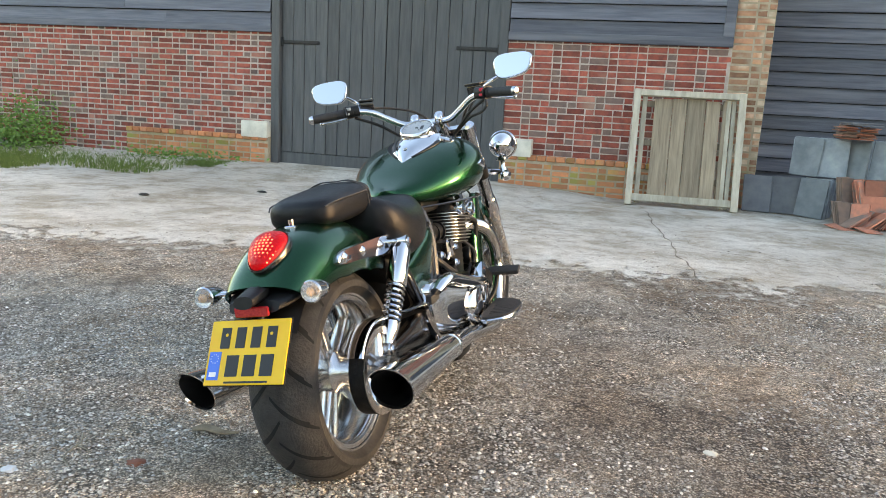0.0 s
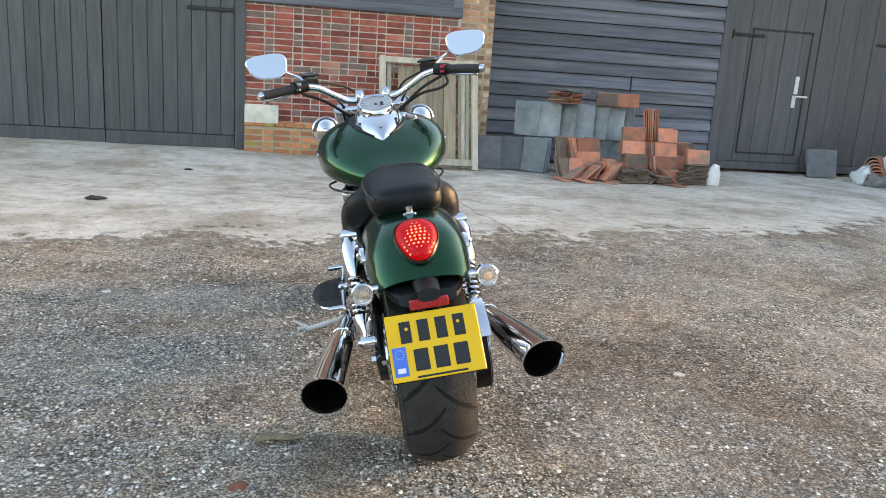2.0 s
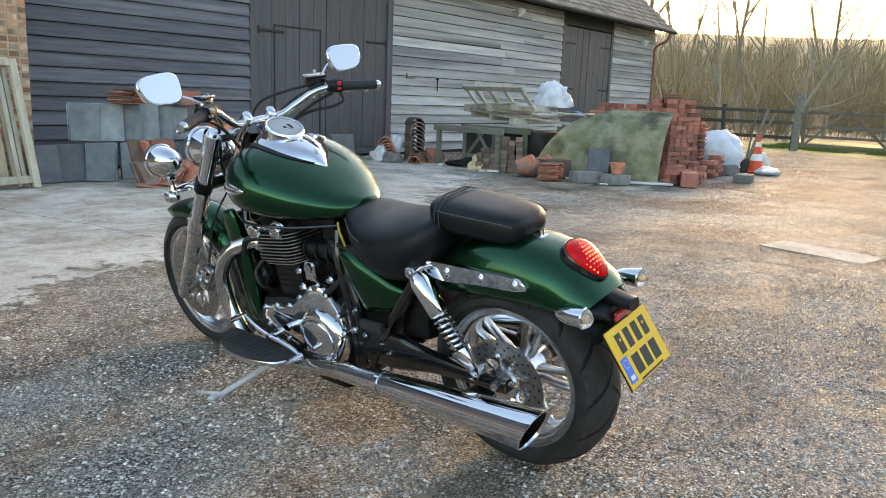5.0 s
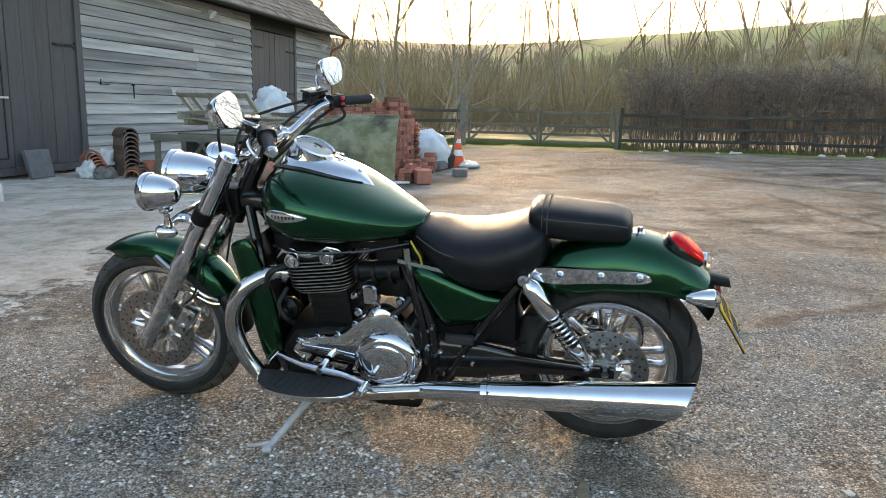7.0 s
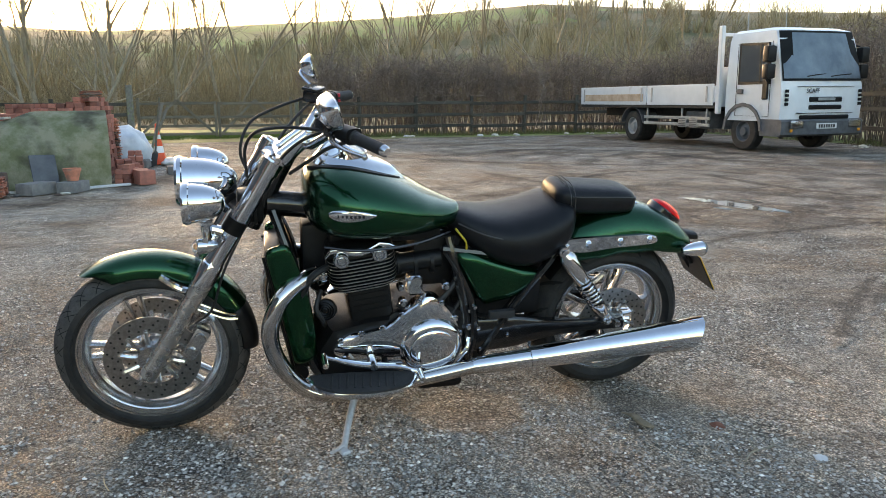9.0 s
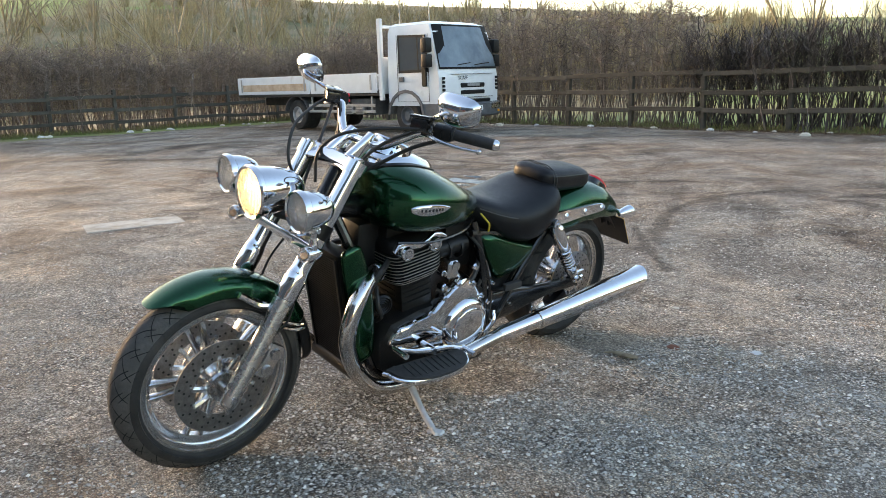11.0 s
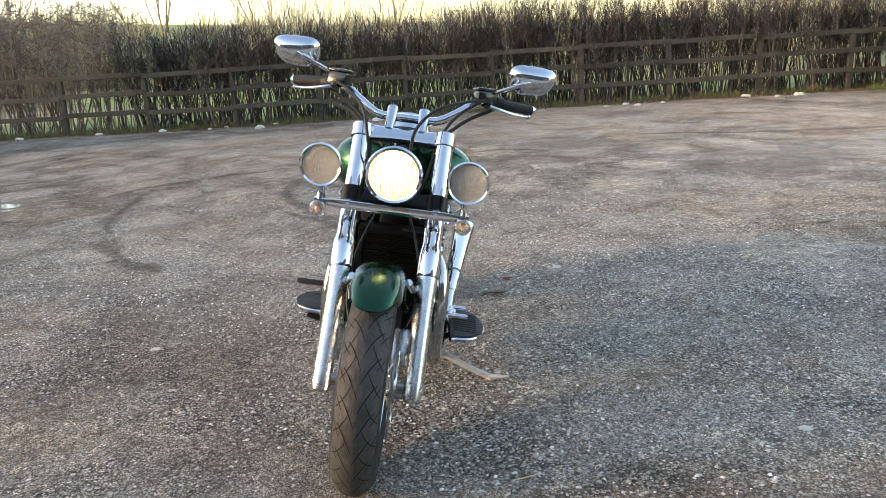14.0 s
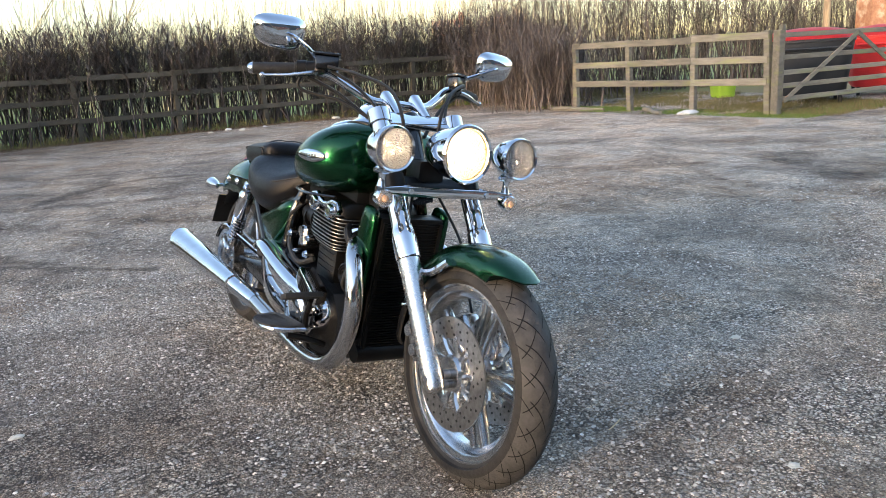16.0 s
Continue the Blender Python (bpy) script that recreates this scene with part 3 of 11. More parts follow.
        body = self.mix(self.calc("MULTIPLY", self.rng(mud, 0.53, 0.60, 0, 0.8), self.rng(small, 0.42, 0.6, 1.0, 0.3)), body, (0.55, 0.46, 0.40), "MULTIPLY")
        height = self.calc("ADD", height, self.calc("ADD", self.calc("MULTIPLY", clod, 2.4), self.calc("MULTIPLY", small, 0.9)))
        # finer clumps a hand wide, and zones by the fence and before the barns lightened in place of brighter light
        clump = self.noise(17.0, 6.0, 0.72, 0.5)
        body = self.mix(self.rng(clump, 0.37, 0.47, 0.8, 0), body, (0.50, 0.46, 0.43), "MULTIPLY")
        body = self.mix(self.rng(clump, 0.54, 0.66, 0, 0.75), body, (1.55, 1.51, 1.45), "MULTIPLY")
        speck = self.noise(48.0, 3.0, 0.8)
        body = self.mix(self.rng(speck, 0.36, 0.46, 0.85, 0), body, (0.42, 0.39, 0.37), "MULTIPLY")
        body = self.mix(self.rng(speck, 0.55, 0.66, 0, 0.75), body, (1.6, 1.58, 1.55), "MULTIPLY")
        height = self.calc("ADD", height, self.calc("ADD", self.calc("MULTIPLY", clump, 1.3), self.calc("MULTIPLY", speck, 0.7)))
        # dry measures round zones whose colour is raised where stronger light should fall
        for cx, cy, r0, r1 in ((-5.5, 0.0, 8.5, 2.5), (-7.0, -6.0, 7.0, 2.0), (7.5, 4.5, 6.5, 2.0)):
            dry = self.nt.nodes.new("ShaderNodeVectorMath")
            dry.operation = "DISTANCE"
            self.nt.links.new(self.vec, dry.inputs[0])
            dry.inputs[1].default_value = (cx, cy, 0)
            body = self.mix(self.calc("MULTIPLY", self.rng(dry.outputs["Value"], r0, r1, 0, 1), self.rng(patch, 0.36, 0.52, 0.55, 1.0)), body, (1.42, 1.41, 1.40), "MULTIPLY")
        # faint furrows left by turning wheels, away from where the bike stands
        for cx, cy, size, dist in ((8.5, -6.0, 0.32, 7.0), (-3.0, -9.0, 0.26, 9.0), (14.0, 4.0, 0.38, 9.0)):
            off = self.nt.nodes.new("ShaderNodeVectorMath")
            off.operation = "SUBTRACT"
            self.nt.links.new(self.vec, off.inputs[0])
            off.inputs[1].default_value = (cx, cy, 0)
            w = self.nt.nodes.new("ShaderNodeTexWave")
            w.wave_type = "RINGS"
            w.rings_direction = "Z"
            for k, v in (("Scale", size), ("Distortion", dist), ("Detail", 5.0), ("Detail Scale", 1.2), ("Detail Roughness", 0.7)):
                w.inputs[k].default_value = v
            self.nt.links.new(off.outputs[0], w.inputs["Vector"])
            far = self.nt.nodes.new("ShaderNodeVectorMath")
            far.operation = "DISTANCE"
            self.nt.links.new(self.vec, far.inputs[0])
            far.inputs[1].default_value = (0.2, 4.6, 0)
            mask = self.calc("MULTIPLY", self.rng(self.noise(0.22 + cx * 0.002, 3.0, 0.5), 0.44, 0.58, 0, 1), self.rng(far.outputs["Value"], 2.5, 5.5, 0.05, 0.85))
            rut = self.calc("MULTIPLY", self.calc("MULTIPLY", self.rng(w.outputs["Fac"], 0.72, 0.95, 0, 1), mask), self.rng(small, 0.36, 0.58, 1.0, 0.25))
            body = self.mix(rut, body, (0.42, 0.37, 0.34), "MULTIPLY")
            lip = self.calc("MULTIPLY", self.rng(w.outputs["Fac"], 0.05, 0.28, 0.6, 0), self.calc("MULTIPLY", mask, self.rng(small, 0.42, 0.58, 0.1, 1.0)))
            body = self.mix(lip, body, (1.28, 1.25, 1.2), "MULTIPLY")
            height = self.calc("SUBTRACT", height, self.calc("MULTIPLY", rut, 1.6))
        return body, height, small, clod

    def concrete(self):
        """Worn concrete: pale laitance rubbed through to fine aggregate, with stains and moss-dark pits."""
        big, mid, small = self.noise(0.33, 6.0, 0.6), self.noise(1.5, 9.0, 0.68), self.noise(7.0, 9.0, 0.8)
        fine = self.noise(90.0, 4.0, 0.75)
        v = self.node("ShaderNodeTexVoronoi", Scale=120.0, Randomness=1.0)
        c = self.split_rgb(v.outputs["Color"])
        body = self.mix(self.rng(big, 0.4, 0.6, 0, 1), (0.66, 0.625, 0.560), (0.48, 0.440, 0.375))
        body = self.mix(self.rng(mid, 0.40, 0.54, 0.85, 0), body, (0.60, 0.54, 0.46), "MULTIPLY")
        body = self.mix(self.rng(small, 0.36, 0.50, 0.8, 0), body, (0.55, 0.50, 0.44), "MULTIPLY")
        body = self.mix(self.rng(small, 0.54, 0.66, 0, 0.7), body, (1.22, 1.22, 1.2), "MULTIPLY")
        grain = self.calc("MULTIPLY", self.rng(v.outputs["Distance"], 0.25, 0.45, 1, 0), self.rng(c[1], 0.55, 0.65, 0, 1))
        body = self.mix(self.calc("MULTIPLY", grain, 0.8), body, self.mix(c[0], (0.20, 0.18, 0.15), (0.95, 0.92, 0.86)))
        body = self.mix(self.rng(fine, 0.34, 0.47, 0.75, 0), body, (0.42, 0.38, 0.33), "MULTIPLY")
        body = self.mix(self.rng(fine, 0.55, 0.70, 0, 0.6), body, (1.3, 1.3, 1.28), "MULTIPLY")
        height = self.calc("ADD", self.calc("MULTIPLY", fine, 1.2), self.calc("ADD", self.calc("MULTIPLY", grain, 0.4), self.calc("MULTIPLY", small, 1.5)))
        return body, height, small, mid

    def finish(self, body, height, rough, relief):
        self.nt.links.new(body, self.bsdf.inputs["Base Color"])
        if isinstance(rough, (int, float)):
            self.bsdf.inputs["Roughness"].default_value = rough
        else:
            self.nt.links.new(rough, self.bsdf.inputs["Roughness"])
        bp = self.nt.nodes.new("ShaderNodeBump")
        bp.inputs["Strength"].default_value = 1.0
        bp.inputs["Distance"].default_value = relief
        self.nt.links.new(height, bp.inputs["Height"])
        self.nt.links.new(bp.outputs[0], self.bsdf.inputs["Normal"])
        return self.m


def yard_material():
    g = Grit("yard_gravel")
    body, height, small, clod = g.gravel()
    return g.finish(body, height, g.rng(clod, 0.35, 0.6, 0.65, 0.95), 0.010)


def rut_material():
    """The same gravel, wet and pressed down towards the middle of a wheel track."""
    g = Grit("damp_wheel_track")
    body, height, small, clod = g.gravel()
    f = g.rng(g.calc("ADD", g.edge(), g.calc("MULTIPLY", g.calc("SUBTRACT", small, 0.5), 2.2)), 0.30, 0.75, 0, 0.85)
    body = g.mix(f, body, (0.40, 0.36, 0.33), "MULTIPLY")
    return g.finish(body, height, 0.8, 0.010)


def concrete_material():
    """Concrete that breaks up into the yard's gravel along its edge."""
    g = Grit("worn_concrete")
    b1, h1, small, mid = g.concrete()
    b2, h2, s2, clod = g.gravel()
    e = g.calc("ADD", g.edge(), g.calc("ADD", g.calc("MULTIPLY", g.calc("SUBTRACT", small, 0.5), 2.6), g.calc("MULTIPLY", g.calc("SUBTRACT", mid, 0.5), 1.6)))
    f = g.rng(e, 0.35, 0.62, 1, 0)
    h = g.calc("ADD", g.calc("MULTIPLY", h2, f), g.calc("MULTIPLY", g.calc("SUBTRACT", 1.0, f), g.calc("MULTIPLY", h1, 0.5)))
    return g.finish(g.mix(f, b1, b2), h, 0.85, 0.009)


def stone_slab_material():
    g = Grit("cast_concrete")
    body, height, small, mid = g.concrete()
    return g.finish(body, height, 0.85, 0.004)


M_GRAVEL, M_RUT, M_CONCRETE, M_SLAB = yard_material(), rut_material(), concrete_material(), stone_slab_material()
M_FIELD = mat("winter_field", (0.1380, 0.2070, 0.0483), (0.2208, 0.2622, 0.0759), rough=0.9, scale=0.6, c3=(0.2070, 0.1725, 0.0828), scale3=0.05, lo3=0.42, hi3=0.6, bump=0.4, bscale=8)
M_WOODFLOOR = mat("winter_woodland", (0.165, 0.132, 0.080), (0.250, 0.202, 0.122), rough=0.95, scale=1.1, c3=(0.1035, 0.1035, 0.0483), scale3=0.09, lo3=0.45, hi3=0.62, bump=0.8, bscale=2)

# ---------------------------------------------------------------- ground
def ease(x, a, b):
    t = min(max((x - a) / (b - a), 0), 1)
    return t * t * (3 - 2 * t)


RIDGE = [(-180, 0.4), (-140, 0.8), (-100, 2.0), (-60, 4.0), (-40, 5.6), (-20, 6.8), (-5, 5.9), (12, 4.9), (30, 5.2), (60, 3.0), (90, 1.0), (180, 0.4)]
FRONT_SPOT, REAR_SPOT = (0.83, 4.01), (0.826, 2.30)


def ground_z(x, y):
    """Nearly level yard, with hills rising to the east and south."""
    d = math.hypot(x - 3, y)
    az = math.degrees(math.atan2(y, x - 3))
    hill = 260 * math.tan(radians(lerp_table(RIDGE, az)[0])) * ease(d, 55, 270)
    if d > 60:
        hill += 2.2 * noise.noise((x * 0.012, y * 0.012, 3)) * ease(d, 60, 200)
        if d > 300:
            hill -= (d - 300) * 0.06
            hill = max(hill, -6)
    near = math.hypot(x - 0.8, y - 3.1)
    bumps = 0.02 * noise.noise((x * 0.45, y * 0.45, 0)) + 0.008 * noise.noise((x * 1.7, y * 1.7, 5))
    z = hill + bumps * ease(near, 1.2, 3.0)
    z -= 0.044 * math.exp(-((x - FRONT_SPOT[0]) ** 2 + (y - FRONT_SPOT[1]) ** 2) / 0.30)
    z -= 0.004 * math.exp(-((x - REAR_SPOT[0]) ** 2 + (y - REAR_SPOT[1]) ** 2) / 0.20)
    return z


def axis(lo, hi, step, far, grow=1.16):
    out = [lo + step * i for i in range(int((hi - lo) / step) + 1)]
    a, s = out[-1], step
    while a < far:
        s *= grow
        a += s
        out.append(a)
    a, s = out[0], step
    while a > -far:
        s *= grow
        a -= s
        out.insert(0, a)
    return out


def build_ground():
    xs, ys = axis(-6, 10, 0.25, 3000), axis(-6, 10, 0.25, 3000)
    verts = [(x, y, ground_z(x, y)) for y in ys for x in xs]
    n = len(xs)
    faces, mats = [], []
    for j in range(len(ys) - 1):
        for i in range(n - 1):
            faces.append((j * n + i, j * n + i + 1, (j + 1) * n + i + 1, (j + 1) * n + i))
            x, y = (xs[i] + xs[i + 1]) / 2, (ys[j] + ys[j + 1]) / 2
            inside = -13 < x < 21.3 and y > -9.9 and y < 14
            inside = inside or (x <= -13 and x > -40 and -2 < y < 9)
            d = math.hypot(x, y)
            az = math.degrees(math.atan2(y, x - 3))
            rim = 150 + 30 * noise.noise((x * 0.02, y * 0.02, 9)) + 110 * ease(-az, 12, 30) + 60 * ease(az, 8, 20)
            wood = 24 < d < rim and -62 < az < 50 and not (x < 31 and 0.5 < y < 10)
            mats.append(0 if inside else (2 if wood else 1))
    ob = raw("ground", verts, faces, M_GRAVEL, smooth=180)
    ob.data.materials.append(M_FIELD)
    ob.data.materials.append(M_WOODFLOOR)
    ob.data.polygons.foreach_set("material_index", mats)
    tagged(ob, "compacted grey-brown gravel yard running out into winter fields", "ground", kind="structure")
    return ob


ground = build_ground()

# worn concrete apron in front of the barns
APRON = [(-14, 2.6), (-6, 3.6), (-2.7, 4.25), (0, 4.85), (1.2, 5.2), (2.6, 5.35), (4.6, 5.9), (6.5, 6.9), (8.2, 7.8), (9.4, 8.8)]


def edge_values(ob, values):
    """Stores how far each point lies from the ragged edge of its patch."""
    ob.data.attributes.new("edge", "FLOAT", "POINT").data.foreach_set("value", values)


def build_apron():
    verts, faces, edge = [], [], []
    xs = [-14 + 0.06 * i for i in range(391)]
    rows = 60
    for x in xs:
        y0 = lerp_table(APRON, x)[0] + 0.3 * noise.noise((x * 1.1, 0, 2)) + 0.2 * noise.noise((x * 3.7, 0, 7)) + 0.1 * noise.noise((x * 9, 0, 4))
        y0 -= 0.35
        y1 = 11.6
        for k in range(rows + 1):
            f = (k / rows) ** 1.5
            y = y0 + (y1 - y0) * f
            lift = 0.016 * ease(f, 0, 0.12) - 0.012 * (1 - ease(f, 0, 0.015))
            edge.append(min((y - y0) / 1.1, 3.0))
            rise = 0.09 * ease(y, 8.2, 9.9) * ease(-x, -1.2, 0.5)
            verts.append((x, y, ground_z(x, y) + lift + rise + 0.006 * noise.noise((x * 2, y * 2, 1))))
    for i in range(len(xs) - 1):
        for k in range(rows):
            a = i * (rows + 1) + k
            faces.append((a, a + rows + 1, a + rows + 2, a + 1))
    ob = raw("pavement", verts, faces, M_CONCRETE, smooth=180)
    edge_values(ob, edge)
    tagged(ob, "worn pale concrete apron with a broken edge", "pavement", kind="structure")


build_apron()


def cracks():
    """Dark joints in the concrete, as thin sunken strips of grit."""
    bm = B()
    for pts in ([(-6, 7.2), (-3, 7.05), (-0.5, 6.9), (1.4, 6.75), (3.4, 6.6)], [(1.2, 9.2), (1.5, 7.6), (1.72, 6.3), (1.9, 5.4)], [(3.0, 9.3), (4.4, 8.0), (5.4, 7.2)]):
        path = smooth_path([(x, y, 0) for x, y in pts], 14)
        for a, b in zip(path, path[1:]):
            w = 0.002 + 0.013 * abs(noise.noise((a.x * 5, a.y * 5, 4)))
            q = (b - a).cross(Vector((0, 0, 1))).normalized() * w
            off = Vector((0.05 * noise.noise((a.x * 4, a.y * 4, 8)), 0.05 * noise.noise((a.x * 4, a.y * 4, 12)), 0))
            off2 = Vector((0.05 * noise.noise((b.x * 4, b.y * 4, 8)), 0.05 * noise.noise((b.x * 4, b.y * 4, 12)), 0))
            vs = []
            for p, o, s in ((a, off, 1), (a, off, -1), (b, off2, -1), (b, off2, 1)):
                v = p + o + q * s
                vs.append(bm.verts.new((v.x, v.y, ground_z(v.x, v.y) + 0.0245)))
            bm.faces.new(vs)
    ob = solo("crack", bm, M_CRACK, "dark cracks and joints filled with grit in the concrete", "crack", kind="structure")


cracks()


def build_pebbles():
    """Loose stones strewn over the yard, thickest where the bike stands."""
    rnd = np.random.default_rng(4)
    ico = np.array([(0, 0, 1), (0.94, 0, 0.2), (0.3, 0.9, 0.25), (-0.8, 0.55, 0.2), (-0.75, -0.6, 0.22), (0.35, -0.9, 0.2)])
    tri = np.array([(0, 1, 2), (0, 2, 3), (0, 3, 4), (0, 4, 5), (0, 5, 1)])
    spots = []
    while len(spots) < 100000:
        a, r = rnd.uniform(0, 2 * math.pi), 0.2 + 4.6 * rnd.random() ** 0.8
        x, y = 0.6 + r * math.cos(a), 2.9 + r * math.sin(a)
        edge = y - lerp_table(APRON, x)[0]
        if edge > 0.1 and rnd.random() > 0.07 + 0.5 * math.exp(-edge * 2.5):
            continue
        if noise.noise((x * 0.9, y * 0.9, 21)) + 0.6 * noise.noise((x * 3.1, y * 3.1, 2)) < rnd.uniform(-0.6, 0.35):
            continue
        s = 0.0026 + 0.0062 * rnd.random() ** 2.2
        spots.append((x, y, ground_z(x, y) + s * 0.1 + (0.014 if edge > 0.1 else 0), s))
    sp = np.array(spots)
    n = len(sp)
    shape = ico[None] * np.stack([rnd.uniform(0.7, 1.4, n), np.ones(n), rnd.uniform(0.55, 1.15, n)], 1)[:, None] + rnd.uniform(-0.16, 0.16, (n, 6, 3))
    t = rnd.uniform(0, 6.28, n)[:, None]
    x = shape[:, :, 0] * np.cos(t) - shape[:, :, 1] * np.sin(t)
    y = shape[:, :, 0] * np.sin(t) + shape[:, :, 1] * np.cos(t)
    v = np.stack([x, y, shape[:, :, 2]], 2) * sp[:, None, 3:4] + sp[:, None, :3]
    f = tri[None] + (np.arange(n) * 6)[:, None, None]
    ob = raw("gravel", v.reshape(-1, 3).tolist(), f.reshape(-1, 3).tolist(), M_PEBBLE)
    tagged(ob, "loose grey and pale stones scattered over the yard", "gravel", kind="stuff")


build_pebbles()


def wheel_tracks():
    """Old dark wheel tracks pressed into the yard, with ragged edges."""
    arcs = [([(1.95, -2.6), (2.18, -2.06), (2.22, -1.39), (2.0, -0.62), (1.66, 0.02), (1.36, 0.45)], 0.10), ([(4.17, -1.3), (4.02, -1.92), (3.64, -2.32), (3.08, -2.68), (2.2, -3.0)], 0.11),
            ([(3.45, 0.07), (3.03, 0.86), (2.66, 1.33), (2.27, 1.63)], 0.09), ([(14.5, -0.75), (14.28, -2.4), (13.29, -3.99), (10.27, -4.73), (8.26, -5.4)], 0.32),
            ([(3.19, 0.52), (3.54, -0.21), (3.7, -0.99), (3.85, -1.95)], 0.07), ([(2.13, -0.36), (1.47, 0.44), (0.84, 1.08)], 0.07), ([(9.16, -2.75), (7.46, -2.85), (6.06, -2.85), (5.25, -3.25)], 0.13),
            ([(10.7, 0.34), (7.33, -0.18), (5.81, -0.85)], 0.10), ([(7.43, -0.07), (8.88, -1.79), (8.81, -3.09), (7.39, -3.57)], 0.12), ([(1.48, -2.28), (0.96, -3.01), (0.11, -3.6), (-0.77, -3.0)], 0.10),
            ([(-1.5, -4.6), (-3.6, -3.9), (-5.8, -3.7)], 0.12), ([(13.5, 1.6), (11.2, -0.6), (9.6, -3.9)], 0.14), ([(16.5, -2.2), (14.2, -5.2), (9.5, -6.0)], 0.2)]
    for n, (pts, half) in enumerate(arcs):
        path = smooth_path([(x, y, 0) for x, y in pts], 26)
        verts, faces, edge = [], [], []
        cols = 7
        for i, p in enumerate(path):
            q = (path[min(i + 1, len(path) - 1)] - path[max(i - 1, 0)]).cross(Vector((0, 0, 1))).normalized()
            f = i / (len(path) - 1)
            taper = min(1, 6 * f, 6 * (1 - f))
            for k in range(cols):
                a = -1 + 2 * k / (cols - 1)
                w = 1.9 * half * taper * (0.75 + 0.9 * noise.noise((p.x * 3, p.y * 3, n + (3 if a > 0 else 0))) + 0.5 * noise.noise((p.x * 11, p.y * 11, n + (5 if a > 0 else 0))))
                v = p + q * (a * max(w, 0.008))
                verts.append((v.x, v.y, ground_z(v.x, v.y) + (0.0065 if abs(a) < 0.9 else 0.002)))
                edge.append((1 - abs(a)) * taper)
        for i in range(len(path) - 1):
            for k in range(cols - 1):
                b = i * cols + k
                faces.append((b, b + 1, b + cols + 1, b + cols))
        ob = raw("wheel_track", verts, faces, M_RUT, smooth=180)
        edge_values(ob, edge)
        tagged(ob, "dark damp wheel track curving over the gravel", "wheel track", kind="structure")


wheel_tracks()

# ---------------------------------------------------------------- motorcycle
# its own axes: u to its right, v forward from the rear axle, w up in its leaning plane
LEAN = radians(10.8)
BIKE = Matrix(((math.cos(LEAN), 0, -math.sin(LEAN), 0.826), (0, 1, 0, 2.30), (math.sin(LEAN), 0, math.cos(LEAN), 0), (0, 0, 0, 1)))
bike = thing("motorcycle", BIKE, "dark green cruiser motorcycle with much chrome, leaning on its side stand", "motorcycle")
FA, FR = (1.715, 0.289), 0.331      # front axle (v, w) and tyre radius
RA, RR = (0.0, 0.312), 0.316


def V3(u, v, w):
    return Vector((u, v, w))


def wheel_m(c):
    """z along the axle (to the right), x forward, y up."""
    return Matrix(((0, 0, 1, 0), (1, 0, 0, c[0]), (0, 1, 0, c[1]), (0, 0, 0, 1)))


def tyre_profile(R, half, rim_r, rim_half, crown):
    """(radius, side) pairs round a tyre from bead to bead."""
    out = [(rim_r - 0.004, -rim_half), (rim_r + 0.012, -rim_half - 0.008)]
    out += [(rim_r + (R - crown - rim_r) * 0.55, -half * 1.0), (R - crown, -half * 0.985)]
    for i in range(1, 12):
        a = -1 + i / 6
        s = half * 0.97 * math.sin(a * math.pi / 2 * 0.93) / math.sin(math.pi / 2 * 0.93)
        out.append((R - crown * abs(s / half) ** 2.3, s))
    out += [(R - crown, half * 0.985), (rim_r + (R - crown - rim_r) * 0.55, half), (rim_r + 0.012, rim_half + 0.008), (rim_r - 0.004, rim_half)]
    return out


# tread patterns: where each groove runs across the half width, its sweep and bend in turns, half width in metres, shift in pitches
ZIGZAG = ((0.02, 0.72, 6.6, 0.5, 0.0019, 0.0), (0.30, 0.88, -5.4, 0.5, 0.0017, 0.45), (0.60, 0.96, 4.0, -0.4, 0.0015, 0.55))
SWEEP = ((-0.10, 0.80, 4.2, 0.6, 0.0054, 0.0), (0.45, 0.95, 2.2, -0.3, 0.0048, 0.5))


def tyre(c, R, half, rim_r, rim_half, crown, wheel, grooves, pattern, rubber):
    bm = B()
    lathe(bm, tyre_profile(R, half, rim_r, rim_half, crown), wheel_m(c), seg=72)
    t = part("tyre", bm, M_RUBBER, wheel, "black road tyre with dusty tread")
    m = wheel_m(c)
    t.data.materials.append(rubber)
    inv = m.inverted()
    for f in t.data.polygons:
        q = inv @ f.center
        if math.hypot(q.x, q.y) > R - crown * 0.72:
            f.material_index = 1
    # curved water grooves drawn as dark strips just above the tread, their shade painted in
    bm = B()

    def on(th, s, lift):
        r = R - crown * abs(s / half) ** 2.3 + lift
        return m @ Vector((r * math.cos(th), r * math.sin(th), s))
    for k in range(grooves):
        for side in (-1, 1):
            th0 = 2 * math.pi * (k + (0.25 if side > 0 else 0.75) * 1.0) / grooves
            for s0, s1, span, bend, w, shift in pattern:
                pts = []
                for i in range(9):
                    f = i / 8
                    s = side * half * (s0 + (s1 - s0) * f)
                    th = th0 + span / grooves * (f + bend * 0.6 * f * (1 - f)) + shift * 2 * math.pi / grooves
                    pts.append((th, s, w * (0.6 + 0.9 * math.sin(math.pi * min(max(f, 0.04), 0.96)) ** 0.5)))
                for (ta, sa, wa), (tb, sb, wb) in zip(pts, pts[1:]):
                    q = [on(ta - wa / R, sa, 0.0013), on(ta + wa / R, sa, 0.0013), on(tb + wb / R, sb, 0.0013), on(tb - wb / R, sb, 0.0013)]
                    bm.faces.new([bm.verts.new(p) for p in q])
    part("tread_groove", bm, M_GROOVESHADE, t, "dark curved strips painted as shaded tread grooves", kind="stuff")
    return t


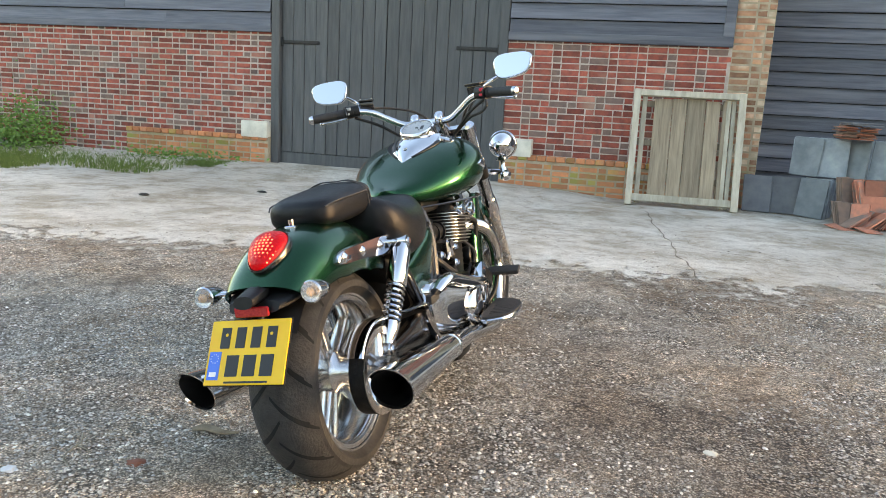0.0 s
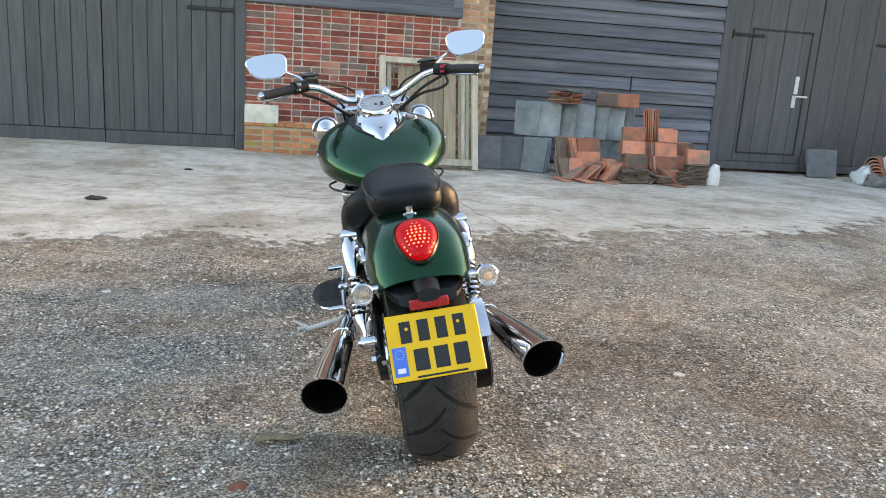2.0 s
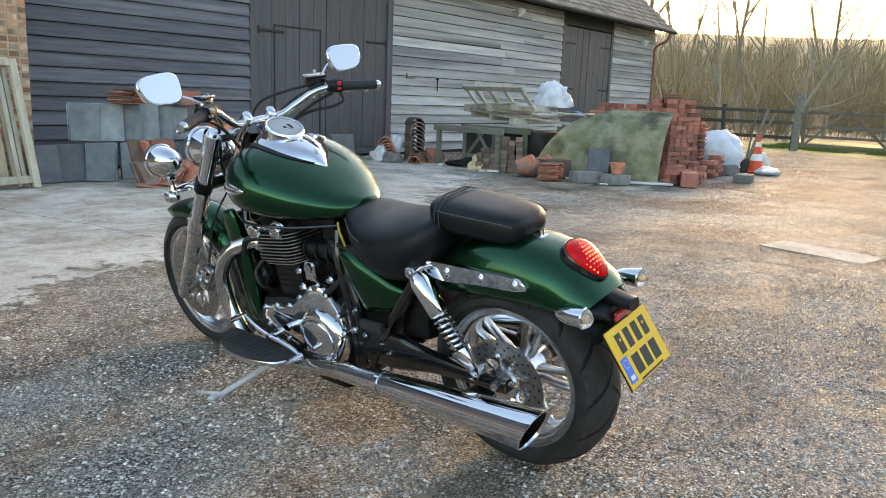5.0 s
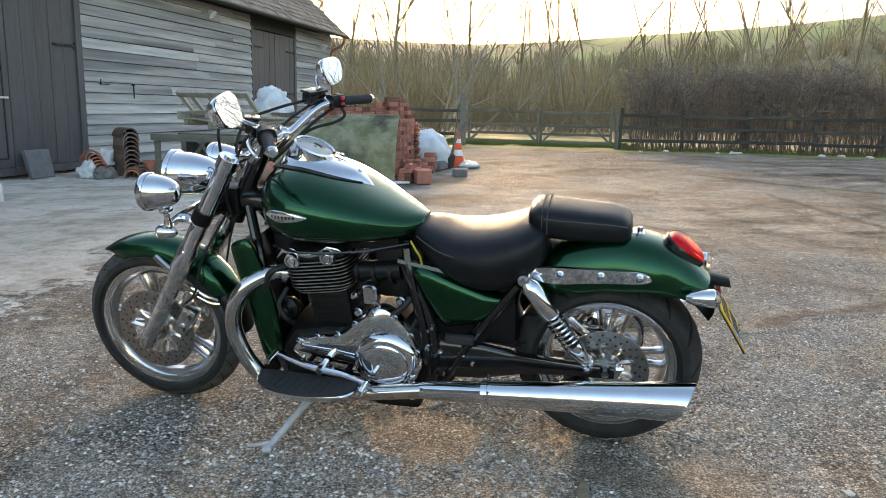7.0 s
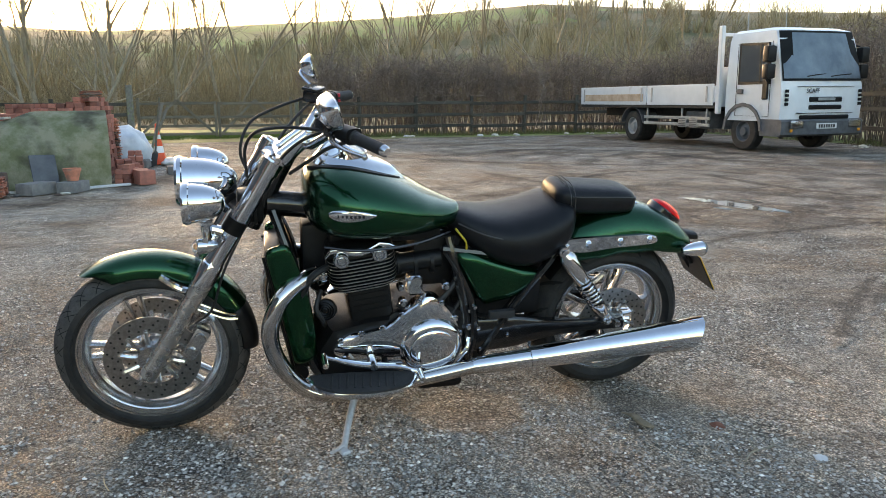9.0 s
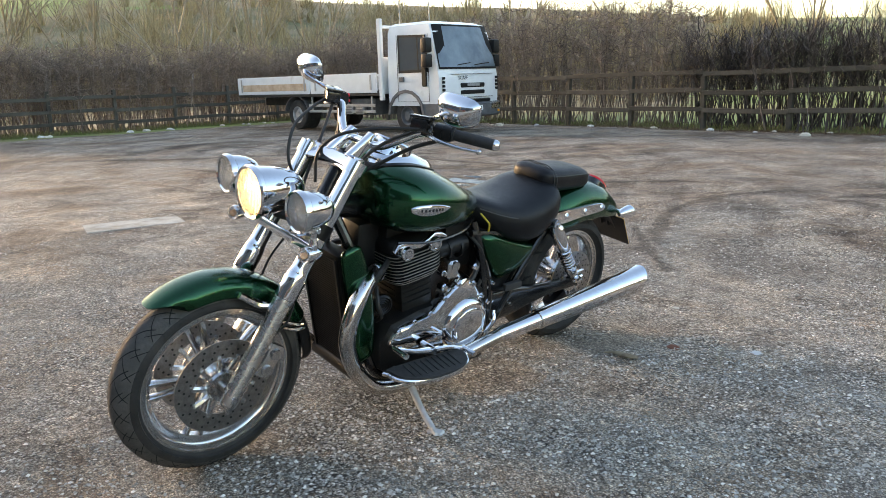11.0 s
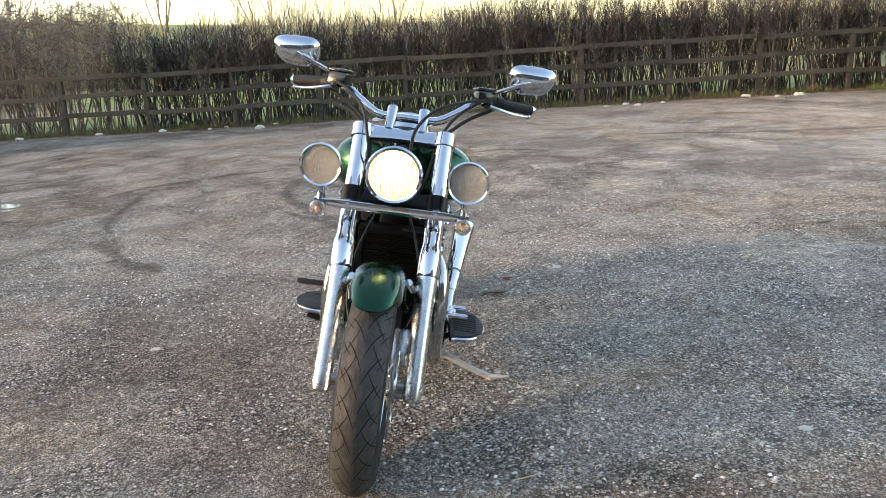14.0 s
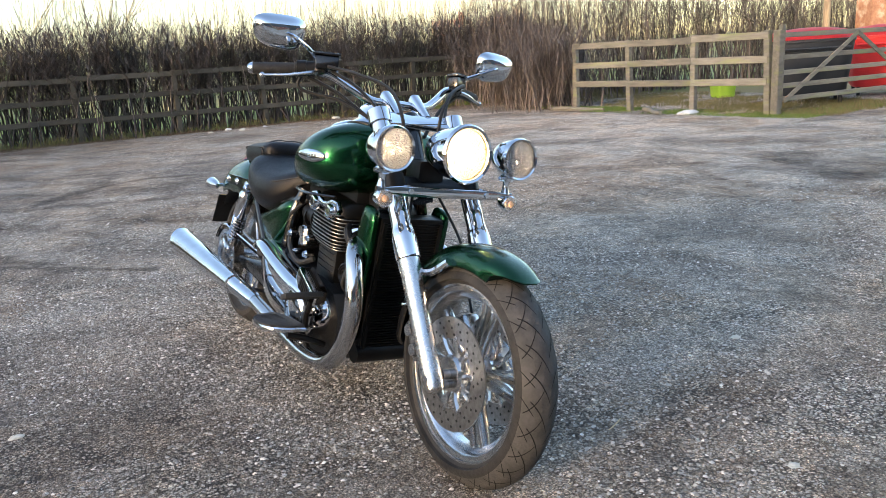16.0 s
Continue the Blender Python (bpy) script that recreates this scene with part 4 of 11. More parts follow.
def rim(name, c, rim_r, half, label):
    bm = B()
    side = [(rim_r + 0.008, half - 0.003), (rim_r + 0.006, half), (rim_r - 0.006, half - 0.001), (rim_r - 0.008, half - 0.006), (rim_r - 0.020, half - 0.008),
            (rim_r - 0.022, half - 0.014), (rim_r - 0.028, half - 0.018), (rim_r - 0.034, half - 0.030), (rim_r - 0.044, half * 0.25)]
    p = [(rim_r - 0.030, 0.0), (rim_r - 0.020, half * 0.6), (rim_r - 0.006, half - 0.012)] + side + [(r, -z) for r, z in side[::-1]] + [(rim_r - 0.006, -half + 0.012), (rim_r - 0.020, -half * 0.6)]
    lathe(bm, p, wheel_m(c), seg=72, closed_profile=True)
    return part(name, bm, M_ALU, bike, label)


def spokes(wheel, c, r0, r1, n, phase, gap, width, offset=0.0):
    """Five pairs of cast spokes."""
    m = wheel_m(c)
    for k in range(n):
        bm = B()
        a = phase + 2 * math.pi * k / n
        rad = Vector((math.cos(a), math.sin(a), 0))
        tan = Vector((-math.sin(a), math.cos(a), 0))
        z = Vector((0, 0, 1))
        for side in (-1, 1):
            rows = []
            for i in range(7):
                f = i / 6
                cc = rad * (r0 + (r1 - r0) * f) + tan * side * (gap * (0.55 + 0.55 * f)) + z * offset * (1 - f)
                rows.append(superring(m @ cc, m.to_3x3() @ tan, m.to_3x3() @ z, width * (0.62 + 0.2 * abs(f - 0.4)), 0.022 - 0.006 * f, 2.6, 10))
            rings(bm, rows)
        part("spoke", bm, M_ALU, wheel)


def brake_disc(wheel, c, u, r_in, r_out, label="drilled steel brake disc"):
    m = wheel_m(c)
    bm = B()
    lathe(bm, [(r_in, u - 0.0025), (r_out, u - 0.0025), (r_out, u + 0.0025), (r_in, u + 0.0025)], m, seg=56, closed_profile=True)
    d = part("brake_disc", bm, M_STEEL, wheel, label)
    bm = B()
    for k in range(20):
        for j, rr in enumerate((0.22, 0.5, 0.78)):
            a = 2 * math.pi * (k + j * 0.33) / 20
            r = r_in + (r_out - r_in) * rr
            p = Vector((r * math.cos(a), r * math.sin(a), u))
            rod(bm, m @ (p - Vector((0, 0, 0.0031))), m @ (p + Vector((0, 0, 0.0031))), 0.0042, seg=7)
    part("disc_hole", bm, M_INK, wheel, kind="stuff")
    bm = B()
    for k in range(10):
        a = 2 * math.pi * k / 10
        p0, p1 = Vector((0.035 * math.cos(a), 0.035 * math.sin(a), u * 0.8)), Vector(((r_in + 0.006) * math.cos(a + 0.2), (r_in + 0.006) * math.sin(a + 0.2), u))
        tube(bm, [m @ p0, m @ ((p0 + p1) / 2 + Vector((0, 0, math.copysign(0.006, u)))), m @ p1], [0.011, 0.008, 0.009], seg=6, n=3)
        rod(bm, m @ (p1 + Vector((0, 0, -0.006))), m @ (p1 + Vector((0, 0, 0.006))), 0.009, seg=8)
    lathe(bm, [(0.0, u - 0.01), (0.05, u - 0.01), (0.055, u), (0.05, u + 0.01), (0.0, u + 0.01)], m, seg=20)
    part("disc_carrier", bm, M_ALU, wheel)


def hub(wheel, c, half, r):
    bm = B()
    lathe(bm, [(0.0, -half), (r * 0.5, -half), (r * 0.62, -half + 0.01), (r * 0.7, -half * 0.5), (r, -half * 0.3), (r, half * 0.3), (r * 0.7, half * 0.5), (r * 0.62, half - 0.01), (r * 0.5, half), (0.0, half)], wheel_m(c), seg=28)
    part("hub", bm, M_ALU, wheel)


fw = rim("front_wheel", FA, 0.255, 0.050, "polished five-spoke alloy front wheel")
tyre(FA, FR, 0.065, 0.252, 0.046, 0.050, fw, 27, ZIGZAG, M_TREAD)
spokes(fw, FA, 0.045, 0.222, 5, 0.03, 0.024, 0.0150)
hub(fw, FA, 0.075, 0.06)
brake_disc(fw, FA, -0.078, 0.100, 0.162)
brake_disc(fw, FA, 0.078, 0.100, 0.162)
rw = rim("rear_wheel", RA, 0.232, 0.082, "polished five-spoke alloy rear wheel")
tyre(RA, RR, 0.103, 0.229, 0.078, 0.046, rw, 15, SWEEP, M_TREADR)
spokes(rw, RA, 0.05, 0.198, 5, 0.6, 0.026, 0.0165)
hub(rw, RA, 0.11, 0.065)
brake_disc(rw, RA, -0.112, 0.085, 0.142, "drilled steel rear brake disc")

# rear belt pulley on the right
m = wheel_m(RA)
bm = B()
lathe(bm, [(0.108, 0.130), (0.122, 0.130), (0.122, 0.174), (0.128, 0.1755), (0.128, 0.178), (0.108, 0.178)], m, seg=48, closed_profile=True)
for k in range(6):
    a = 2 * math.pi * k / 6
    p0, p1 = Vector((0.03 * math.cos(a), 0.03 * math.sin(a), 0.158)), Vector((0.108 * math.cos(a + 0.25), 0.108 * math.sin(a + 0.25), 0.158))
    tube(bm, [m @ p0, m @ p1], [0.018, 0.013], seg=8, n=2)
lathe(bm, [(0, 0.14), (0.042, 0.14), (0.042, 0.178), (0.02, 0.185), (0, 0.185)], m, seg=24)
part("belt_pulley", bm, M_ALU, bike, "alloy rear drive pulley")
FPV, FPW = 0.62, 0.315
bm = B()
rows = []
for i in range(49):
    f = i / 48
    if f < 0.5:
        a = radians(95) + radians(170) * (f / 0.5)
        p = Vector((0.0, 0.126 * math.cos(a), RA[1] + 0.126 * math.sin(a)))
    else:
        a = radians(-95) + radians(190) * ((f - 0.5) / 0.5)
        p = Vector((0.0, FPV + 0.05 * math.cos(a), FPW + 0.05 * math.sin(a)))
    rows.append([p + Vector((0.128, 0, 0)), p + Vector((0.172, 0, 0))])
rows.append(rows[0])
vr = [[bm.verts.new(p) for p in r] for r in rows]
for a, b in zip(vr, vr[1:]):
    bm.faces.new((a[0], a[1], b[1], b[0]))
bmesh.ops.solidify(bm, geom=bm.faces[:], thickness=0.007)
part("drive_belt", bm, M_RUBBER, bike, "black toothed drive belt")

# front fork
def fork(side):
    bot, top = V3(side * 0.138, 1.718, 0.272), V3(side * 0.138, 1.283, 0.985)
    d = (top - bot).normalized()
    bm = B()
    lathe(bm, [(0, -0.030), (0.019, -0.030), (0.027, -0.022), (0.030, -0.004), (0.0305, 0.03), (0.030, 0.20), (0.031, 0.30), (0.0335, 0.345), (0.0335, 0.362), (0.0, 0.362)], towards(bot, d), seg=24)
    f = part("fork_slider", bm, M_SATIN, bike, "satin grey fork slider")
    bm = B()
    rod(bm, bot + V3(side * 0.03, 0, 0.008), bot + V3(side * 0.0, 0, 0.008), 0.012)
    rod(bm, bot + V3(side * 0.031, -0.02, 0.03), bot + V3(0, -0.02, 0.03), 0.006)
    part("axle_bolt", bm, M_CHROME, f)
    bm = B()
    lathe(bm, [(0, 0.364), (0.0365, 0.364), (0.0375, 0.370), (0.0372, 0.430), (0.0350, 0.452), (0.0340, 0.454), (0.0325, 0.458), (0.0305, 0.475), (0.0305, 0.83), (0, 0.83)], towards(bot, d), seg=24)
    part("fork_cover", bm, M_CHROME, bike, "chrome fork shroud")
    # mudguard bracket and brake caliper
    bm = B()
    tube(bm, [bot + d * 0.33 + V3(-side * 0.02, 0, 0), V3(side * 0.10, 1.60, 0.56), V3(side * 0.085, 1.66, 0.60)], 0.012, seg=8)
    tube(bm, [V3(side * 0.085, 1.56, 0.50), V3(side * 0.09, 1.47, 0.455), V3(side * 0.085, 1.425, 0.44)], 0.006, seg=8)
    tube(bm, [V3(side * 0.085, 1.55, 0.47), V3(side * 0.09, 1.46, 0.43), V3(side * 0.085, 1.42, 0.425)], 0.006, seg=8)
    part("mudguard_bracket", bm, M_CHROME, bike)
    bm = B()
    cm = Matrix.Translation(V3(side * 0.088, 1.565, 0.350)) @ pose(0, 0, 0, 32, 0, 0)
    box(bm, (-0.032, -0.028, -0.062), (0.032, 0.028, 0.062), cm, 0.012, 2)
    for k in (-0.03, 0.03):
        a, b2 = cm @ Vector((side * 0.03, 0, k)), cm @ Vector((side * 0.044, 0, k))
        rod(bm, a, b2, 0.021, 0.018, seg=16)
    part("brake_caliper", bm, M_ALU, bike, "alloy front brake caliper")
    bm = B()
    tube(bm, [V3(side * 0.09, 1.56, 0.42), V3(side * 0.11, 1.50, 0.48), V3(side * 0.10, 1.45, 0.62), V3(side * 0.04, 1.36, 0.78)], 0.0045, seg=6)
    part("brake_hose", bm, M_WIRE, bike)


fork(-1)
fork(1)
bm = B()
rod(bm, V3(-0.15, FA[0], FA[1] - 0.03), V3(0.15, FA[0], FA[1] - 0.03), 0.011)
rod(bm, V3(-0.11, FA[0], FA[1]), V3(0.11, FA[0], FA[1]), 0.014)
part("front_axle", bm, M_STEEL, bike)


def yoke(v, w, half, thick, depth, material, name):
    bm = B()
    rows = []
    for i in range(13):
        f = -1 + i / 6
        rows.append(superring(V3(f * half, v - 0.02 * (1 - f * f), w), V3(0, 0.86, -0.5), V3(0, 0.5, 0.86), depth * (1 - 0.25 * (1 - f * f)), thick, 3.5, 14))
    rings(bm, rows)
    for s in (-1, 1):
        dd = V3(0, -0.445, 0.723).normalized()
        c = V3(s * 0.138, v, w)
        rod(bm, c - dd * (thick + 0.006), c + dd * (thick + 0.008), 0.036, seg=20)
        rod(bm, c + dd * (thick + 0.008), c + dd * (thick + 0.016), 0.020, seg=8)
    return part(name, bm, material, bike)


yoke(1.283, 0.985, 0.138, 0.015, 0.042, M_CHROME, "top_yoke")
yoke(1.405, 0.79, 0.138, 0.018, 0.042, M_SATBLK, "bottom_yoke")
bm = B()
rod(bm, V3(0, 1.36, 0.74), V3(0, 1.22, 1.0), 0.034, seg=18)
tube(bm, [V3(0, 1.30, 0.82), V3(0, 1.15, 0.80), V3(0, 0.9, 0.74), V3(0, 0.62, 0.66)], 0.045, seg=12)
for s in (-1, 1):
    tube(bm, [V3(s * 0.03, 1.28, 0.80), V3(s * 0.10, 1.22, 0.60), V3(s * 0.12, 1.19, 0.32), V3(s * 0.13, 1.10, 0.16), V3(s * 0.14, 0.85, 0.13), V3(s * 0.14, 0.62, 0.18), V3(s * 0.14, 0.58, 0.40), V3(s * 0.12, 0.66, 0.62)], 0.019, seg=10)
    tube(bm, [V3(s * 0.12, 0.62, 0.62), V3(s * 0.13, 0.40, 0.50), V3(s * 0.13, 0.58, 0.26)], 0.015, seg=8)
    tube(bm, [V3(s * 0.13, 0.56, 0.28), V3(s * 0.135, 0.38, 0.48), V3(s * 0.135, 0.27, 0.64)], 0.014, seg=8)
    tube(bm, [V3(s * 0.12, 0.70, 0.66), V3(s * 0.13, 0.40, 0.62), V3(s * 0.13, 0.18, 0.635), V3(s * 0.12, -0.1, 0.64)], 0.016, seg=8)
    tube(bm, [V3(s * 0.105, 0.675, 0.70), V3(s * 0.135, 0.655, 0.60), V3(s * 0.145, 0.615, 0.42), V3(s * 0.145, 0.60, 0.22)], 0.017, seg=10)
    tube(bm, [V3(s * 0.145, 0.545, 0.235), V3(s * 0.148, 0.425, 0.43), V3(s * 0.150, 0.290, 0.615)], 0.014, seg=10)
part("frame", bm, M_BLACK, bike, "gloss black tubular steel frame")
for s in (-1, 1):
    bm = B()
    rings(bm, [[V3(s * u, v, w) for v, w in ((0.655, 0.46), (0.63, 0.21), (0.53, 0.21), (0.40, 0.40), (0.37, 0.47), (0.52, 0.46))] for u in (0.105, 0.128)])
    pp = part("pivot_plate", bm, M_SATBLK, bike, "black frame plate round the swingarm pivot")
    bm = B()
    for v, w, r in ((0.56, 0.345, 0.011), (0.60, 0.42, 0.008), (0.475, 0.34, 0.008), (0.545, 0.255, 0.008), (0.445, 0.31, 0.007)):
        lathe(bm, [(0, 0.010), (r * 0.8, 0.009), (r, 0.004), (r * 1.25, 0.0)], towards(V3(s * 0.145 if v > 0.5 else s * 0.15, v, w), (s, 0, 0)), seg=10)
    split(part("plate_bolt", bm, M_CHROME, pp))

# front mudguard
def mudguard(c, R, a0, a1, hw, drop, name, n=30, taper=0.85, power=2.6, lip=0.0):
    bm = B()
    seg = 17
    outer, inner = [], []
    for i in range(n + 1):
        f = i / n
        a = radians(a0 + (a1 - a0) * f)
        e = taper + (1 - taper) * min(1, math.sin(math.pi * (0.04 + 0.92 * f)) * 2.2)
        rad = Vector((0, math.cos(a), math.sin(a)))
        cc = Vector((0, c[0], c[1]))
        ro, ri = [], []
        for k in range(seg):
            t = math.pi * k / (seg - 1)
            cu, su = math.cos(t), math.sin(t)
            uu = hw * e * math.copysign(abs(cu) ** (2 / power), cu)
            rr = R - drop + drop * abs(su) ** (2 / power) * (0.9 + 0.1 * e)
            back = a + radians(lip) * abs(cu) ** 2.5 * (1 - f) ** 4
            rad = Vector((0, math.cos(back), math.sin(back)))
            ro.append(cc + rad * rr + Vector((uu, 0, 0)))
            ri.append(cc + rad * (rr - 0.005) + Vector((uu * (1 - 0.005 / hw), 0, 0)))
        outer.append(ro)
        inner.append(ri[::-1])
    rings(bm, [o + i_ for o, i_ in zip(outer, inner)])
    return part(name, bm, M_GREEN, bike)


tagged(mudguard(FA, 0.370, 55, 152, 0.078, 0.064, "front_mudguard", lip=15), "dark green metallic front mudguard")
flap = mudguard(FA, 0.362, 150, 181, 0.070, 0.050, "mudguard_flap", n=12, taper=0.7)
flap.data.materials[0] = M_PLASTIC
tagged(flap, "black rubber flap of the front mudguard")
# lamps
def lamp(name, c, r, depth, label, lit=False, parent=None, tail=1.0):
    """A chrome bullet shell with a bright rim, a reflector and a ribbed lens."""
    m = towards(c, (0, 1, 0.0))
    bm = B()
    prof = [(0, -depth)]
    for i in range(1, 11):
        t = i / 10
        prof.append((r * 0.98 * math.sin(t * math.pi / 2) ** (0.8 * tail), -depth * math.cos(t * math.pi / 2)))
    prof += [(r * 0.98, 0.0), (r * 0.93, 0.002)]
    lathe(bm, prof, m, seg=36)
    ob = part(name, bm, M_CHROME, parent or bike, label)
    bm = B()
    lathe(bm, [(r * 0.99, -0.012), (r * 1.05, -0.008), (r * 1.06, 0.004), (r * 1.0, 0.012), (r * 0.91, 0.008), (r * 0.90, -0.002)], m, seg=36)
    part("lamp_rim", bm, M_CHROME, ob)
    bm = B()
    prof = [(0.0, -depth * 0.55)] + [(r * 0.9 * (i / 6), -depth * 0.55 + depth * 0.5 * (i / 6) ** 2) for i in range(1, 7)]
    lathe(bm, prof, m, seg=30)
    part("reflector", bm, M_HEADLAMP if lit else M_BOWL, ob)
    bm = B()
    ball(bm, m @ Vector((0, 0, -depth * 0.28)), r * (0.22 if lit else 0.16))
    part("bulb", bm, M_BULB if lit else M_LENS, ob)
    bm = B()
    rows = []
    for i in range(41):
        x = -1 + i / 20
        h = math.sqrt(max(0, 1 - x * x)) * r * 0.9
        dome = 0.012 * (1 - x * x)
        rib = 0.0019 * (1 if i % 2 else -1)
        rows.append([m @ Vector((h * (-1 + j / 6), x * r * 0.9, 0.002 + dome * (1 - (-1 + j / 6) ** 2 * (1 - x * x) * 0.6) + rib)) for j in range(13)])
    rings(bm, rows, closed=False)
    bmesh.ops.solidify(bm, geom=bm.faces[:], thickness=0.002)
    bmesh.ops.recalc_face_normals(bm, faces=bm.faces[:])
    lens = part("lens", bm, M_LENS if lit else M_LENSR, ob, "clear ribbed lens", smooth=20)
    lens.visible_shadow = False
    return ob


hl = lamp("headlamp", V3(0, 1.575, 0.902), 0.083, 0.185, "chrome headlamp, switched on", True)
for s in (-1, 1):
    sp = lamp("spotlamp", V3(s * 0.226, 1.540, 0.900), 0.063, 0.115, "round chrome spotlamp, unlit")
    bm = B()
    tube(bm, [V3(s * 0.226, 1.49, 0.845), V3(s * 0.226, 1.487, 0.81), V3(s * 0.226, 1.487, 0.785)], [0.014, 0.010, 0.016], seg=12)
    box(bm, (s * 0.226 - 0.02, 1.468, 0.826), (s * 0.226 + 0.02, 1.506, 0.846), bevel=0.006)
    rod(bm, V3(s * 0.226 - 0.028, 1.487, 0.836), V3(s * 0.226 + 0.028, 1.487, 0.836), 0.006)
    part("lamp_stem", bm, M_CHROME, sp)
# light bar across the forks
bm = B()
rows = []
for i in range(15):
    f = -1 + i / 7
    rows.append(superring(V3(f * 0.245, 1.492 + 0.012 * (1 - f * f), 0.779), V3(0, 1, 0.1), V3(0, 0, 1), 0.008, 0.015 if abs(f) < 0.75 else 0.011, 4, 12))
rings(bm, rows)
for s in (-1, 1):
    tube(bm, [V3(s * 0.138, 1.43, 0.765), V3(s * 0.138, 1.47, 0.78), V3(s * 0.138, 1.495, 0.78)], 0.017, seg=10)
    rod(bm, V3(s * 0.138, 1.50, 0.78), V3(s * 0.138, 1.512, 0.78), 0.009, seg=6)
part("lamp_bar", bm, M_CHROME, bike, "chrome spotlamp bar")


def indicator(c, d, r, depth, stalk_from, label):
    d = Vector(d).normalized()
    m = towards(c, d)
    bm = B()
    lathe(bm, [(0, -depth), (r * 0.35, -depth * 0.96), (r * 0.68, -depth * 0.75), (r * 0.92, -depth * 0.4), (r * 1.0, -0.006), (r * 1.03, 0.0), (r * 0.9, 0.004)], m, seg=24)
    tube(bm, [stalk_from, m @ Vector((0, 0, -depth * 0.55))], 0.009, seg=10, n=2)
    ob = part("indicator", bm, M_CHROME, bike, label)
    bm = B()
    lathe(bm, [(r * 0.95, 0.0), (r * 0.9, 0.008), (r * 0.62, 0.017), (r * 0.3, 0.020), (0, 0.021)], m, seg=24)
    for k in range(1, 4):
        lathe(bm, [(r * 0.24 * k - 0.001, 0.0235 - 0.0012 * k * k), (r * 0.24 * k, 0.0250 - 0.0013 * k * k), (r * 0.24 * k + 0.001, 0.0235 - 0.0012 * k * k)], m, seg=20)
    ln = part("lens", bm, M_LENSI, ob, "clear round lens")
    ln.visible_shadow = False
    bm = B()
    lathe(bm, [(0, -0.004), (r * 0.9, -0.001)], m, seg=20)
    part("reflector", bm, M_ALU, ob)
    bm = B()
    ball(bm, m @ Vector((0, 0, 0.003)), r * 0.34, 12, 8)
    part("bulb", bm, M_AMBER, ob, "amber bulb")


for s in (-1, 1):
    indicator(V3(s * 0.228, 1.515, 0.757), (0, 1, -0.02), 0.026, 0.06, V3(s * 0.222, 1.485, 0.782), "small chrome front indicator with a clear lens")
    indicator(V3(s * 0.160, -0.312, 0.620), (0, -1, 0.05), 0.029, 0.085, V3(s * 0.085, -0.262, 0.618), "chrome bullet rear indicator with a clear lens")

# handlebar
def mirror_uv(p, s):
    return V3(p[0] * s, p[1], p[2])


